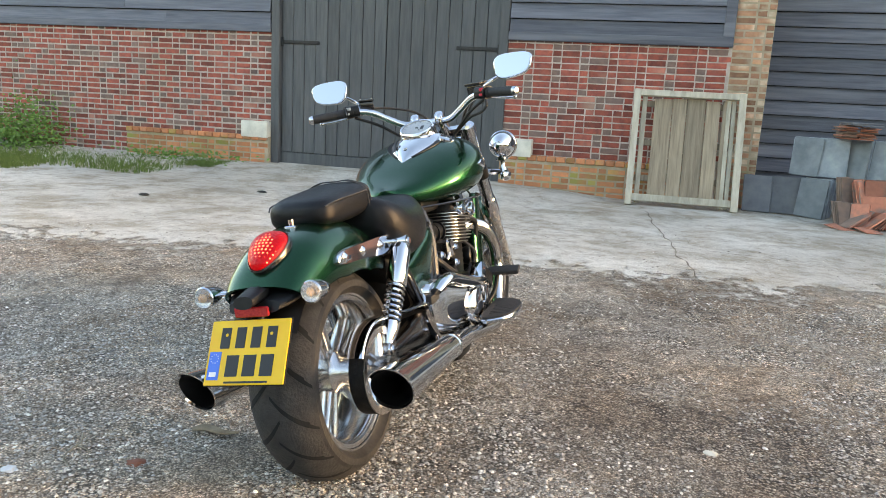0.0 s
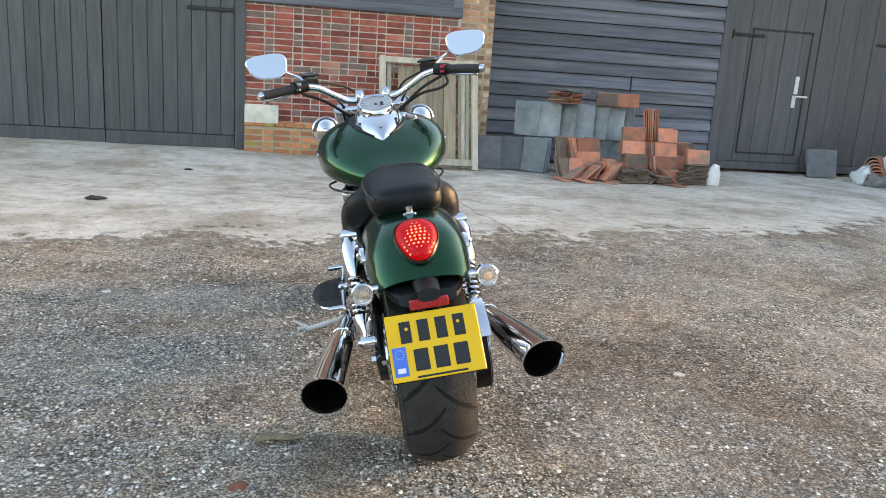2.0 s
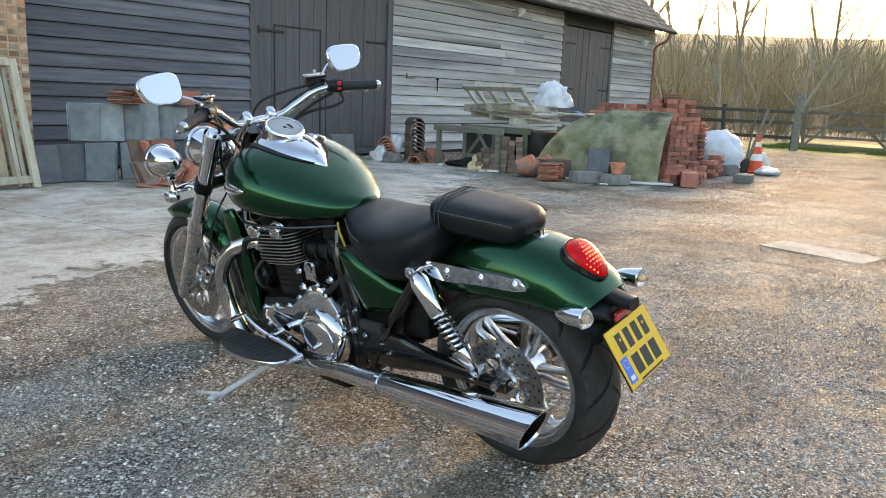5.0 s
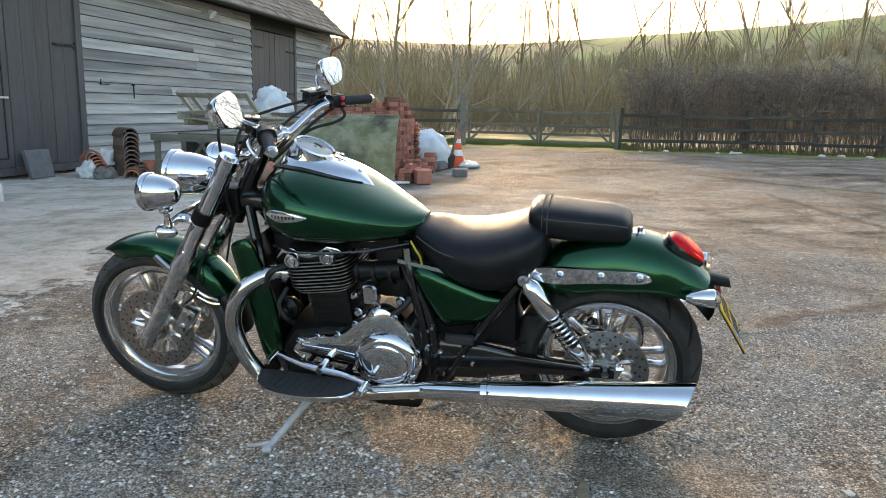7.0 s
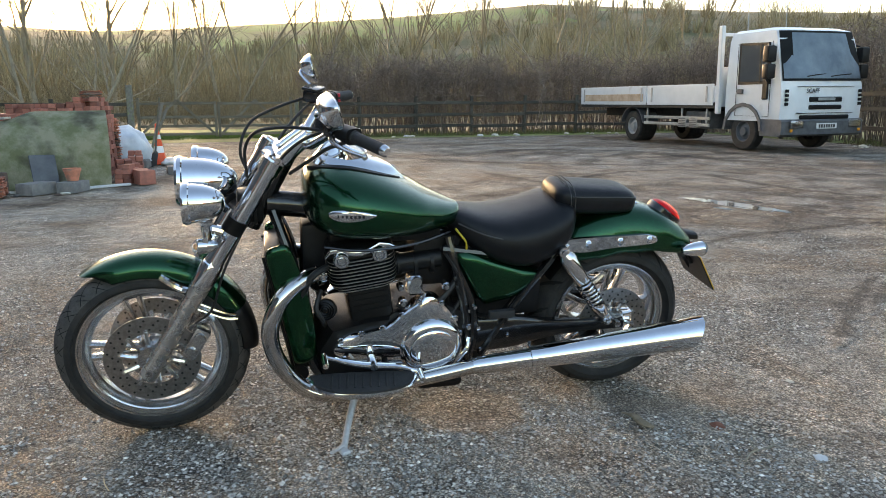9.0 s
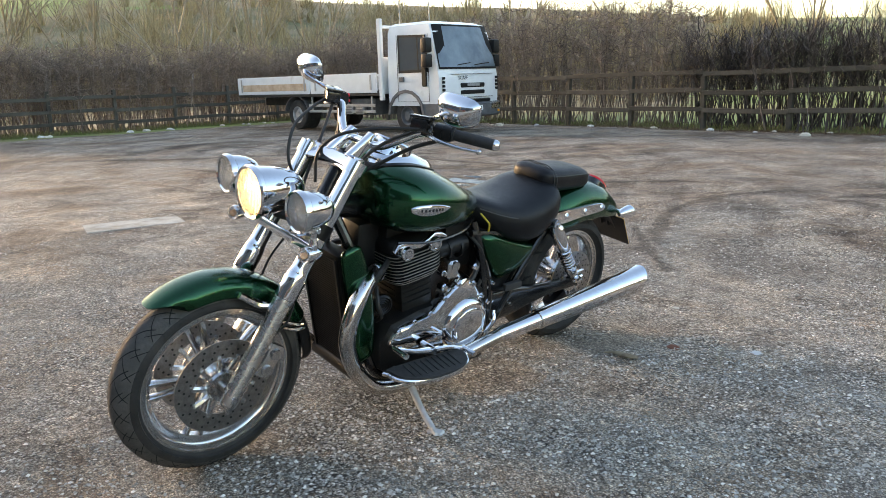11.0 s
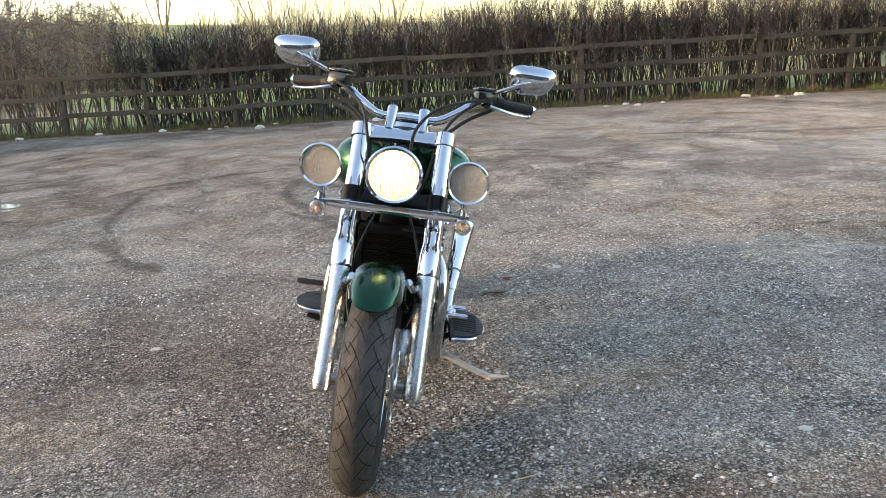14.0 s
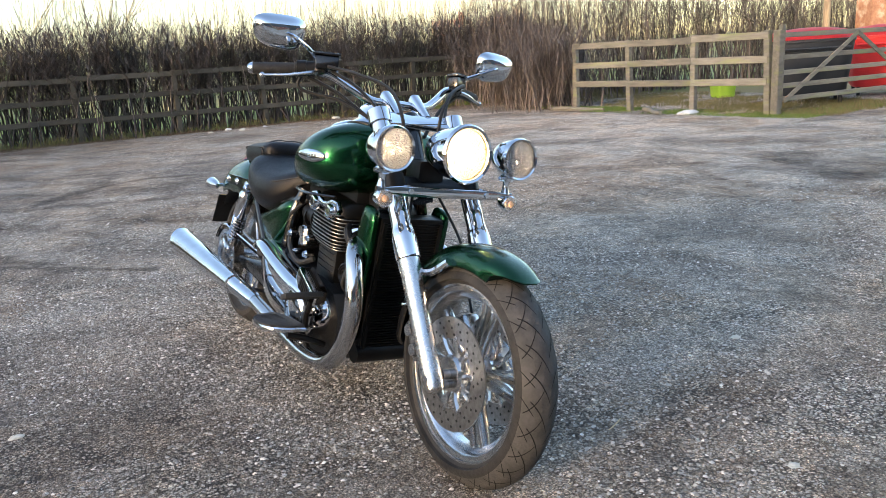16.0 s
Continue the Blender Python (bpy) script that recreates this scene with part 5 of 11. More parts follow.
BAR = [(0.0, 1.165, 1.037), (0.06, 1.165, 1.037), (0.11, 1.155, 1.042), (0.17, 1.125, 1.075), (0.225, 1.09, 1.108), (0.29, 1.05, 1.120), (0.36, 1.008, 1.115), (0.435, 0.965, 1.106)]
bm = B()
tube(bm, [V3(-p[0], p[1], p[2]) for p in BAR[::-1]] + [V3(*p) for p in BAR[1:]], 0.0145, seg=14)
part("handlebar", bm, M_CHROME, bike, "wide chrome handlebar")
for s in (-1, 1):
    bm = B()
    rows = []
    for i in range(6):
        f = i / 5
        rows.append(superring(V3(s * 0.055, 1.245 - 0.09 * f, 0.985 + 0.075 * f), V3(1, 0, 0), V3(0, 0.55, 0.83), 0.017 + 0.002 * f, 0.03 - 0.008 * f, 3, 14))
    rings(bm, rows)
    ball(bm, V3(s * 0.055, 1.16, 1.045), (0.020, 0.026, 0.026), 14, 10)
    part("riser", bm, M_CHROME, bike, "chrome handlebar riser")
    # grip with ribs and a chrome end
    a, b = V3(s * 0.318, 1.034, 1.1185), V3(s * 0.437, 0.964, 1.106)
    d = (b - a).normalized()
    L = (b - a).length
    bm = B()
    prof = [(0.0, 0), (0.021, 0.0), (0.021, 0.006), (0.0175, 0.008)]
    for i in range(14):
        z = 0.012 + i * (L - 0.02) / 14
        prof += [(0.0184, z), (0.0184, z + 0.006), (0.0180, z + 0.0065)]
    prof += [(0.018, L), (0, L)]
    lathe(bm, prof, towards(a, d), seg=18)
    g = part("grip", bm, M_GRIP, bike, "black rubber grip")
    bm = B()
    lathe(bm, [(0.0, 0.018), (0.012, 0.017), (0.017, 0.010), (0.0185, 0.0), (0.0, 0.0)], towards(b + d * 0.001, d), seg=18)
    part("bar_end", bm, M_CHROME, g, "chrome bar end")
    # switch housing
    bm = B()
    hm = towards(a - d * 0.028, d, (0, 0, 1))
    for z0, z1, rr in ((-0.030, -0.004, 0.024), (-0.003, 0.026, 0.026)):
        rings(bm, [superring(hm @ Vector((0, 0, z0)), hm.to_3x3() @ Vector((1, 0, 0)), hm.to_3x3() @ Vector((0, 1, 0)), rr, rr * 1.15, 3, 16), superring(hm @ Vector((0, 0, z1)), hm.to_3x3() @ Vector((1, 0, 0)), hm.to_3x3() @ Vector((0, 1, 0)), rr, rr * 1.15, 3, 16)])
    sw = part("switch_housing", bm, M_PLASTIC, bike, "black switch housing")
    bm = B()
    cc = a - d * 0.028
    box(bm, (cc.x - 0.010, cc.y - 0.036, cc.z + 0.004), (cc.x + 0.010, cc.y - 0.020, cc.z + 0.018), bevel=0.003)
    box(bm, (cc.x - 0.012, cc.y - 0.036, cc.z - 0.014), (cc.x + 0.004, cc.y - 0.024, cc.z - 0.004), bevel=0.002)
    part("switch", bm, M_REDSW if s > 0 else M_GALV, sw, "red stop switch" if s > 0 else "grey rocker switch")
    # lever
    bm = B()
    tube(bm, [a - d * 0.045 + V3(0, 0.042, -0.012), a + V3(0, 0.062, -0.016), a + d * 0.06 + V3(0, 0.060, -0.022), a + d * 0.125 + V3(0, 0.048, -0.022)], [0.011, 0.009, 0.0075, 0.0065], seg=10, flat=0.7)
    ball(bm, a + d * 0.128 + V3(0, 0.048, -0.022), 0.0095, 12, 8)
    part("lever", bm, M_ALU, bike, "polished control lever")
    # fluid reservoir
    bm = B()
    rm = Matrix.Translation(V3(s * 0.252, 1.115, 1.142)) @ pose(0, 0, 0, 8, 0, -s * 26)
    big = 1.0 if s > 0 else 0.8
    box(bm, (-0.038 * big, -0.026 * big, -0.024), (0.038 * big, 0.026 * big, 0.018), rm, 0.008, 2)
    box(bm, (-0.042 * big, -0.030 * big, 0.0185), (0.042 * big, 0.030 * big, 0.029), rm, 0.004, 2)
    rod(bm, V3(s * 0.275, 1.09, 1.115), V3(s * 0.255, 1.11, 1.125), 0.017, seg=12)
    rs = part("fluid_reservoir", bm, M_BLACK, bike, "black fluid reservoir")
    bm = B()
    for px in (-0.03, 0.03):
        rod(bm, rm @ Vector((px * big, 0, 0.028)), rm @ Vector((px * big, 0, 0.031)), 0.004, seg=8)
    part("screw", bm, M_GALV, rs)
    # mirror
    mc = V3(s * 0.412, 1.098, 1.217)
    nrm = Vector((-s * 0.10, -0.955, 0.27)).normalized()
    side = Vector((1, 0, 0)) - nrm * nrm.x
    side.normalize()
    up = side.cross(nrm) * -1
    if up.z < 0:
        up = -up

    def outline(scale, shift, n=28):
        out = []
        for i in range(n):
            t = 2 * math.pi * i / n
            c_, s_ = math.cos(t), math.sin(t)
            x = 0.078 * math.copysign(abs(c_) ** 0.62, c_)
            y = 0.050 * math.copysign(abs(s_) ** 0.66, s_)
            x *= 1 + 0.16 * (y / 0.05) * (1 if x * s > 0 else 0.5)
            y *= 1 - 0.10 * (x * s / 0.078)
            out.append(mc + (side * x + up * y) * scale - nrm * shift)
        return out
    bm = B()
    rings(bm, [outline(0.985, -0.001), outline(1.03, 0.002), outline(1.02, 0.008), outline(0.93, 0.024), outline(0.72, 0.038), outline(0.38, 0.046)])
    mi = part("mirror", bm, M_CHROME, bike, "chrome rear-view mirror")
    bm = B()
    rings(bm, [outline(0.955, -0.0025), outline(0.95, -0.0035)])
    part("mirror_glass", bm, M_MIRROR, mi, "clean mirror glass", smooth=0)
    bm = B()
    tube(bm, [V3(s * 0.268, 1.072, 1.125), V3(s * 0.280, 1.098, 1.150), V3(s * 0.325, 1.130, 1.176), V3(s * 0.372, 1.150, 1.197), V3(s * 0.395, 1.146, 1.208), mc - nrm * 0.03], [0.010, 0.0075, 0.0065, 0.006, 0.006, 0.008], seg=10)
    part("mirror_stem", bm, M_CHROME, mi)
    # cables down from the controls
    bm = B()
    tube(bm, [V3(s * 0.24, 1.12, 1.12), V3(s * 0.17, 1.19, 1.07), V3(s * 0.12, 1.26, 0.99), V3(s * 0.09, 1.33, 0.86), V3(s * 0.05, 1.34, 0.76)], 0.0055, seg=7)
    tube(bm, [V3(s * 0.29, 1.06, 1.095), V3(s * 0.21, 1.11, 1.055), V3(s * 0.14, 1.16, 1.0), V3(s * 0.07, 1.22, 0.94)], 0.0065, seg=7)
    if s > 0:
        tube(bm, [V3(0.26, 1.14, 1.13), V3(0.20, 1.24, 1.11), V3(0.14, 1.34, 1.07), V3(0.11, 1.38, 0.98), V3(0.10, 1.36, 0.90)], 0.0055, seg=7)
        tube(bm, [V3(0.30, 1.03, 1.10), V3(0.305, 1.02, 1.065), V3(0.27, 1.05, 1.045), V3(0.20, 1.12, 1.03), V3(0.10, 1.2, 0.97)], 0.006, seg=7)
    else:
        tube(bm, [V3(-0.27, 1.12, 1.13), V3(-0.2, 1.23, 1.125), V3(-0.1, 1.32, 1.09), V3(-0.04, 1.36, 1.02), V3(-0.03, 1.36, 0.92)], 0.0055, seg=7)
    part("control_cable", bm, M_WIRE, bike, "black control cables")

# fuel tank
TANK = [(0.625, 0.055, 0.795, 0.735), (0.66, 0.10, 0.808, 0.728), (0.72, 0.150, 0.836, 0.722), (0.80, 0.205, 0.880, 0.718), (0.90, 0.248, 0.930, 0.716),
        (1.00, 0.263, 0.966, 0.718), (1.08, 0.248, 0.976, 0.726), (1.135, 0.205, 0.962, 0.745), (1.165, 0.150, 0.938, 0.772), (1.178, 0.09, 0.912, 0.80)]


def tank_top(v, u=0.0):
    hw, top, bot = smooth_table(TANK, v)
    n = 2.35
    c, h = (top + bot) / 2, (top - bot) / 2
    x = min(abs(u) / hw, 0.99)
    return c + h * (1 - x ** n) ** (1 / n)


bm = B()
rows = []
for i in range(45):
    v = 0.625 + (1.178 - 0.625) * i / 44
    hw, top, bot = smooth_table(TANK, v)
    c, h = (top + bot) / 2, (top - bot) / 2
    row = []
    for k in range(48):
        t = 2 * math.pi * k / 48
        ct, st = math.cos(t), math.sin(t)
        n = 2.35 if st > 0 else 2.8
        row.append(V3(hw * math.copysign(abs(ct) ** (2 / n), ct), v, c + h * math.copysign(abs(st) ** (2 / n), st)))
    rows.append(row)
rings(bm, rows)
tank = part("fuel_tank", bm, M_GREEN, bike, "dark green metallic fuel tank", smooth=60)
bm = B()
tube(bm, [V3(s * a, v, 0.716) for s, a, v in ((-1, 0.10, 0.67), (-1, 0.2, 0.82), (-1, 0.235, 1.0), (-1, 0.19, 1.12))], 0.005, seg=6)
tube(bm, [V3(s * a, v, 0.716) for s, a, v in ((1, 0.10, 0.67), (1, 0.2, 0.82), (1, 0.235, 1.0), (1, 0.19, 1.12))], 0.005, seg=6)
part("tank_seam", bm, M_BLACK, tank)
# tank badges: plain chrome darts
for s in (-1, 1):
    bm = B()
    rows = []
    for i in range(13):
        f = i / 12
        v = 1.108 - 0.150 * f
        h = 0.0205 * math.sin(math.pi * (0.08 + 0.90 * f ** 0.75)) ** 0.7
        hw = smooth_table(TANK, v)[0]
        top, bot = smooth_table(TANK, v)[1:]
        w = 0.845
        x = abs(w - (top + bot) / 2) / ((top - bot) / 2)
        uu = hw * (1 - x ** 2.35) ** (1 / 2.35)
        rows.append(superring(V3(s * (uu + 0.001), v, w), V3(0, 0, 1), V3(s, 0, 0), max(h, 0.001), 0.006 * min(1, h / 0.01 + 0.2), 2.2, 12))
    rings(bm, rows)
    bd = part("tank_badge", bm, M_CHROME, tank, "chrome dart badge")
    bm = B()
    for k in range(7):
        v = 1.078 - 0.013 * k
        hw, top, bot = smooth_table(TANK, v)
        uu = hw * (1 - (abs(0.845 - (top + bot) / 2) / ((top - bot) / 2)) ** 2.35) ** (1 / 2.35)
        box(bm, (s * (uu + 0.0055) - 0.0018, v - 0.004, 0.841), (s * (uu + 0.0055) + 0.0018, v + 0.004, 0.850))
    part("badge_bar", bm, M_INK, bd, "dark plain bars")
# chrome console with the clock
bm = B()
rows = []
for i in range(26):
    f = i / 25
    v = 1.150 - 0.335 * f
    g = max(0.0, (f - 0.32) / 0.68)
    hw = 0.112 * (math.sqrt(1 - ((0.32 - f) / 0.34) ** 2) if f < 0.32 else 1 - g ** 2.6)
    hw = max(hw, 0.006)
    row = []
    for k in range(17):
        x = -1 + k / 8
        lift = 0.031 * (1 - abs(x) ** 3) * min(1, 6 * (1 - f) + 0.15) * min(1, 8 * f + 0.3)
        row.append(V3(x * hw, v, tank_top(v, x * hw) + lift - 0.003))
    row += [V3(x * hw, v, tank_top(v, x * hw) - 0.02) for x in (1, 0.3, -0.3, -1)]
    rows.append(row)
rings(bm, rows)
gb = B()
rings(gb, [[V3(p.x * 1.10, p.y + (0.012 if 2 > i else 0), tank_top(p.y, p.x * 1.10) + (0.004 if k < 17 else -0.01)) for k, p in enumerate(row)] for i, row in enumerate(rows[:24])])
part("console_gasket", gb, M_PLASTIC, bike, "black rubber gasket", smooth=60)
con = part("tank_console", bm, M_CHROME, bike, "chrome teardrop tank console", smooth=60)
cm = towards(V3(0, 1.020, tank_top(1.020) + 0.043), (0, -0.42, 0.907)) @ Matrix.Diagonal((1.12, 1.12, 1, 1))
bm = B()
lathe(bm, [(0.076, -0.050), (0.070, -0.022), (0.065, -0.008), (0.066, 0.004), (0.062, 0.010), (0.057, 0.008), (0.056, 0.0)], cm, seg=40)
part("clock_bezel", bm, M_CHROME, con)
bm = B()
lathe(bm, [(0, 0.0), (0.0565, 0.0)], cm, seg=40)
dial = part("clock_face", bm, M_DIAL, con, "pale grey clock face")
bm = B()
for k in range(13):
    a = radians(-140 + 280 * k / 12)
    rod(bm, cm @ Vector((0.043 * math.sin(a), 0.043 * math.cos(a), 0.001)), cm @ Vector((0.052 * math.sin(a), 0.052 * math.cos(a), 0.001)), 0.0009, seg=5)
tube(bm, [cm @ Vector((0, 0, 0.002)), cm @ Vector((-0.024, -0.018, 0.002))], 0.0012, seg=5, n=2)
lathe(bm, [(0, 0.004), (0.006, 0.003), (0.006, 0.0)], cm, seg=12)
box(bm, (-0.014, -0.028, 0.0006), (0.014, -0.016, 0.0016), cm)
part("clock_marks", bm, M_INK, dial, "dark dial marks")
bm = B()
lathe(bm, [(0.0, 0.007), (0.02, 0.0065), (0.056, 0.004)], cm, seg=40)
gl = part("clock_glass", bm, M_LENS, con)
gl.visible_shadow = False
bm = B()
for v in (0.935, 0.86):
    lathe(bm, [(0, 0.004), (0.006, 0.003), (0.008, 0)], towards(V3(0, v, tank_top(v) + 0.026), (0, -0.4, 0.9)), seg=14)
part("warning_light", bm, M_GALV, con)
# filler cap
bm = B()
fm = towards(V3(0.128, 1.0, tank_top(1.0, 0.128) - 0.002), (0.35, -0.05, 0.93))
lathe(bm, [(0.036, -0.004), (0.036, 0.005), (0.033, 0.008), (0.030, 0.010), (0.018, 0.012), (0, 0.0125)], fm, seg=28)
part("filler_cap", bm, M_CHROME, bike, "chrome fuel filler cap")

# seats
def seat(rows_table, name, label, n=30, power=2.5, crown=0.0, flare=0.0):
    bm = B()
    rows = []
    v0, v1 = rows_table[0][0], rows_table[-1][0]
    for i in range(n + 1):
        f = i / n
        v = v0 + (v1 - v0) * f
        hw, top, bot = smooth_table(rows_table, v)
        c, h = (top + bot) / 2, (top - bot) / 2
        row = []
        for k in range(36):
            t = 2 * math.pi * k / 36
            ct, st = math.cos(t), math.sin(t)
            uu = hw * math.copysign(abs(ct) ** (2 / power), ct)
            ww = c + h * math.copysign(abs(st) ** (2 / power), st)
            if st > 0:
                ww += crown * (1 - (uu / max(hw, 1e-4)) ** 2)
            row.append(V3(uu * (1 + flare * max(0, -st)), v, ww))
        rows.append(row)
    rings(bm, rows)
    return part(name, bm, M_LEATHER, bike, label, smooth=60)


rider = seat([(0.20, 0.120, 0.800, 0.70), (0.225, 0.165, 0.812, 0.655), (0.28, 0.190, 0.806, 0.605), (0.36, 0.198, 0.782, 0.568), (0.44, 0.195, 0.766, 0.572), (0.52, 0.175, 0.764, 0.60),
              (0.60, 0.130, 0.778, 0.65), (0.65, 0.088, 0.782, 0.69), (0.672, 0.05, 0.772, 0.715)], "rider_seat", "black padded rider's saddle", power=2.7)
bm = B()
for s in (-1, 1):
    tube(bm, [V3(s * u, v, w) for u, v, w in ((0.150, 0.24, 0.762), (0.178, 0.32, 0.725), (0.184, 0.42, 0.702), (0.164, 0.54, 0.715), (0.10, 0.64, 0.745))], 0.003, seg=6)
part("seam", bm, M_THREAD, rider)
pill = seat([(-0.060, 0.052, 0.811, 0.775), (-0.045, 0.088, 0.828, 0.752), (0.0, 0.105, 0.842, 0.744), (0.10, 0.111, 0.852, 0.744), (0.20, 0.112, 0.860, 0.752), (0.245, 0.103, 0.860, 0.774), (0.268, 0.076, 0.846, 0.79)],
            "pillion_seat", "black padded pillion seat", power=3.1)
bm = B()
for s in (-1, 1):
    tube(bm, [V3(s * u * 0.905, v, w - 0.016) for u, v, w in ((0.10, -0.045, 0.825), (0.119, 0.0, 0.836), (0.125, 0.10, 0.842), (0.123, 0.20, 0.846), (0.085, 0.262, 0.845))], 0.0025, seg=6)
for v in (0.205, 0.222):
    tube(bm, [V3(u * 0.905, v, w - 0.016) for u, w in ((-0.127, 0.79), (-0.118, 0.85), (-0.06, 0.8795), (0, 0.8805), (0.06, 0.8795), (0.118, 0.85), (0.127, 0.79))], 0.002, seg=5)
part("seam", bm, M_THREAD, pill)
bm = B()
rod(bm, V3(0, -0.085, 0.765), V3(0, -0.085, 0.785), 0.009, seg=10)
box(bm, (-0.018, -0.098, 0.758), (0.018, -0.055, 0.768), bevel=0.003)
part("seat_bolt", bm, M_CHROME, pill)

# rear mudguard
def rear_guard():
    bm = B()
    n, seg = 34, 21
    outer, inner = [], []
    for i in range(n + 1):
        f = i / n
        a = radians(52 + (133.5 - 52) * f)
        hw = lerp_table([(0, 0.128), (0.35, 0.148), (0.75, 0.144), (0.93, 0.132), (1.0, 0.120)], f)[0]
        D = lerp_table([(0, 0.10), (0.25, 0.150), (0.6, 0.155), (0.85, 0.115), (1.0, 0.070)], f)[0]
        R = lerp_table([(0, 0.440), (0.4, 0.458), (0.75, 0.464), (1.0, 0.452)], f)[0]
        rad = Vector((0, math.cos(a), math.sin(a)))
        cc = Vector((0, RA[0], RA[1]))
        ro, ri = [], []
        for k in range(seg):
            t = math.pi * k / (seg - 1)
            cu, su = math.cos(t), math.sin(t)
            p = 2.7
            uu = hw * math.copysign(abs(cu) ** (2 / p), cu)
            rr = R - D + D * abs(su) ** (2 / p)
            ro.append(cc + rad * rr + Vector((uu, 0, 0)))
            ri.append(cc + rad * (rr - 0.006) + Vector((uu * 0.965, 0, 0)))
        outer.append(ro)
        inner.append(ri[::-1])
    rings(bm, [o + i_ for o, i_ in zip(outer, inner)])
    return part("rear_mudguard", bm, M_GREEN, bike, "dark green metallic rear mudguard", smooth=50)


guard = rear_guard()
# black inner guard and tail piece
bm = B()
rows = []
for i in range(21):
    f = i / 20
    a = radians(35 + 112 * f)
    hw, R = 0.112 - 0.012 * f, 0.365 + 0.035 * f
    cc = Vector((0, RA[0], RA[1])) + Vector((0, math.cos(a), math.sin(a))) * R
    rows.append([cc + Vector((x * hw, 0, 0)) - Vector((0, math.cos(a), math.sin(a))) * (0.03 * abs(x) ** 3) for x in [-1 + k / 5 for k in range(11)]])
rings(bm, rows, closed=False)
bmesh.ops.solidify(bm, geom=bm.faces[:], thickness=0.006)
part("inner_mudguard", bm, M_PLASTIC, bike, "black inner mudguard")
bm = B()
rows = []
for i in range(9):
    f = i / 8
    hw = 0.104 - 0.03 * f * f
    rows.append(superring(V3(0, -0.245 - 0.085 * f, 0.612 - 0.020 * f), V3(1, 0, 0), V3(0, 0.35, 0.94), hw, 0.026 - 0.008 * f, 3.2, 20))
rings(bm, rows)
rows = [superring(V3(0, -0.30 - 0.075 * i / 5, 0.625 - 0.012 * i / 5), V3(1, 0, 0), V3(0, 0.2, 0.98), 0.034 - 0.006 * (i / 5) ** 2, 0.020 - 0.004 * i / 5, 2.6, 14) for i in range(6)]
rings(bm, rows)
tailp = part("tail_piece", bm, M_PLASTIC, bike, "black plastic tail piece")
bm = B()
box(bm, (-0.05, -0.348, 0.570), (0.05, -0.338, 0.596), Matrix(), 0.003)
part("reflector", bm, M_REFLECT, tailp, "red rear reflector")
bm = B()
tube(bm, [V3(-0.02, -0.30, 0.60), V3(-0.02, -0.335, 0.565), V3(-0.02, -0.37, 0.50)], 0.008, seg=8)
tube(bm, [V3(0.02, -0.30, 0.60), V3(0.02, -0.335, 0.565), V3(0.02, -0.37, 0.50)], 0.008, seg=8)
part("plate_bracket", bm, M_SATBLK, tailp)
# tail lamp: a drop lying on the mudguard
tm = Matrix.Translation(V3(0, -0.226, 0.712)) @ Matrix(((1, 0, 0, 0), (0, -0.80, -0.60, 0), (0, -0.60, 0.80, 0), (0, 0, 0, 1))).to_4x4()


def drop(scale, h, n=36):
    out = []
    for i in range(n):
        t = 2 * math.pi * i / n
        y = math.sin(t)
        wide = 0.053 * (1 - 0.26 * y) * math.copysign(abs(math.cos(t)) ** 0.85, math.cos(t))
        out.append(tm @ Vector((wide * scale, 0.070 * y * scale, h * 0.85)))
    return out


bm = B()
rings(bm, [drop(1.08, -0.03), drop(1.09, 0.010), drop(1.03, 0.016), drop(0.99, 0.013)], cap=(True, False))
tl = part("tail_lamp", bm, M_BLACK, bike, "drop-shaped red tail lamp, switched on")
bm = B()
rings(bm, [drop(1.0, 0.006), drop(0.98, 0.018), drop(0.88, 0.029), drop(0.68, 0.037), drop(0.4, 0.041), drop(0.12, 0.0425)])
part("lens", bm, M_RED, tl, "red lamp lens", smooth=60)
bm = B()
for r in range(10):
    y = -0.050 + 0.0112 * r
    wide = 0.053 * (1 - 0.26 * y / 0.070) * math.sqrt(max(0, 1 - (y / 0.070) ** 2)) * 0.82
    cnt = max(4, int(wide * 2 / 0.0095))
    for k in range(cnt):
        x = -wide + 2 * wide * k / (cnt - 1)
        e = (x / 0.053) ** 2 + (y / 0.070) ** 2
        hgt = 0.0355 - 0.026 * e ** 1.4
        ball(bm, tm @ Vector((x, y, hgt)), 0.0034, 8, 6)
part("led", bm, M_LED, tl, "lit red light points")

# number plate with plain bars
pm = Matrix.Translation(V3(-0.002, -0.3865, 0.4915)) @ Matrix(((1, 0, 0), (0, 0.515, -0.857), (0, 0.857, 0.515))).to_4x4()
bm = B()
box(bm, (-0.1155, -0.0835, -0.002), (0.1155, 0.0835, 0.002), pm, 0.0015)
plate = part("number_plate", bm, M_PLATE, bike, "yellow rear number plate with plain dark bars")
bm = B()
for k in range(4):
    x = -0.068 + k * 0.045
    box(bm, (x - 0.014, 0.010, 0.0022), (x + 0.014, 0.064, 0.0032), pm)
for k in range(3):
    x = -0.038 + k * 0.050
    box(bm, (x - 0.018, -0.062, 0.0022), (x + 0.018, -0.008, 0.0032), pm)
split(part("plate_bar", bm, M_INK, plate, "plain black bar"))
bm = B()
box(bm, (-0.108, -0.070, 0.0022), (-0.074, 0.002, 0.0032), pm)
pb = part("plate_band", bm, M_BLUE, plate, "blue band")
bm = B()
box(bm, (-0.101, -0.062, 0.0034), (-0.081, -0.050, 0.0042), pm)
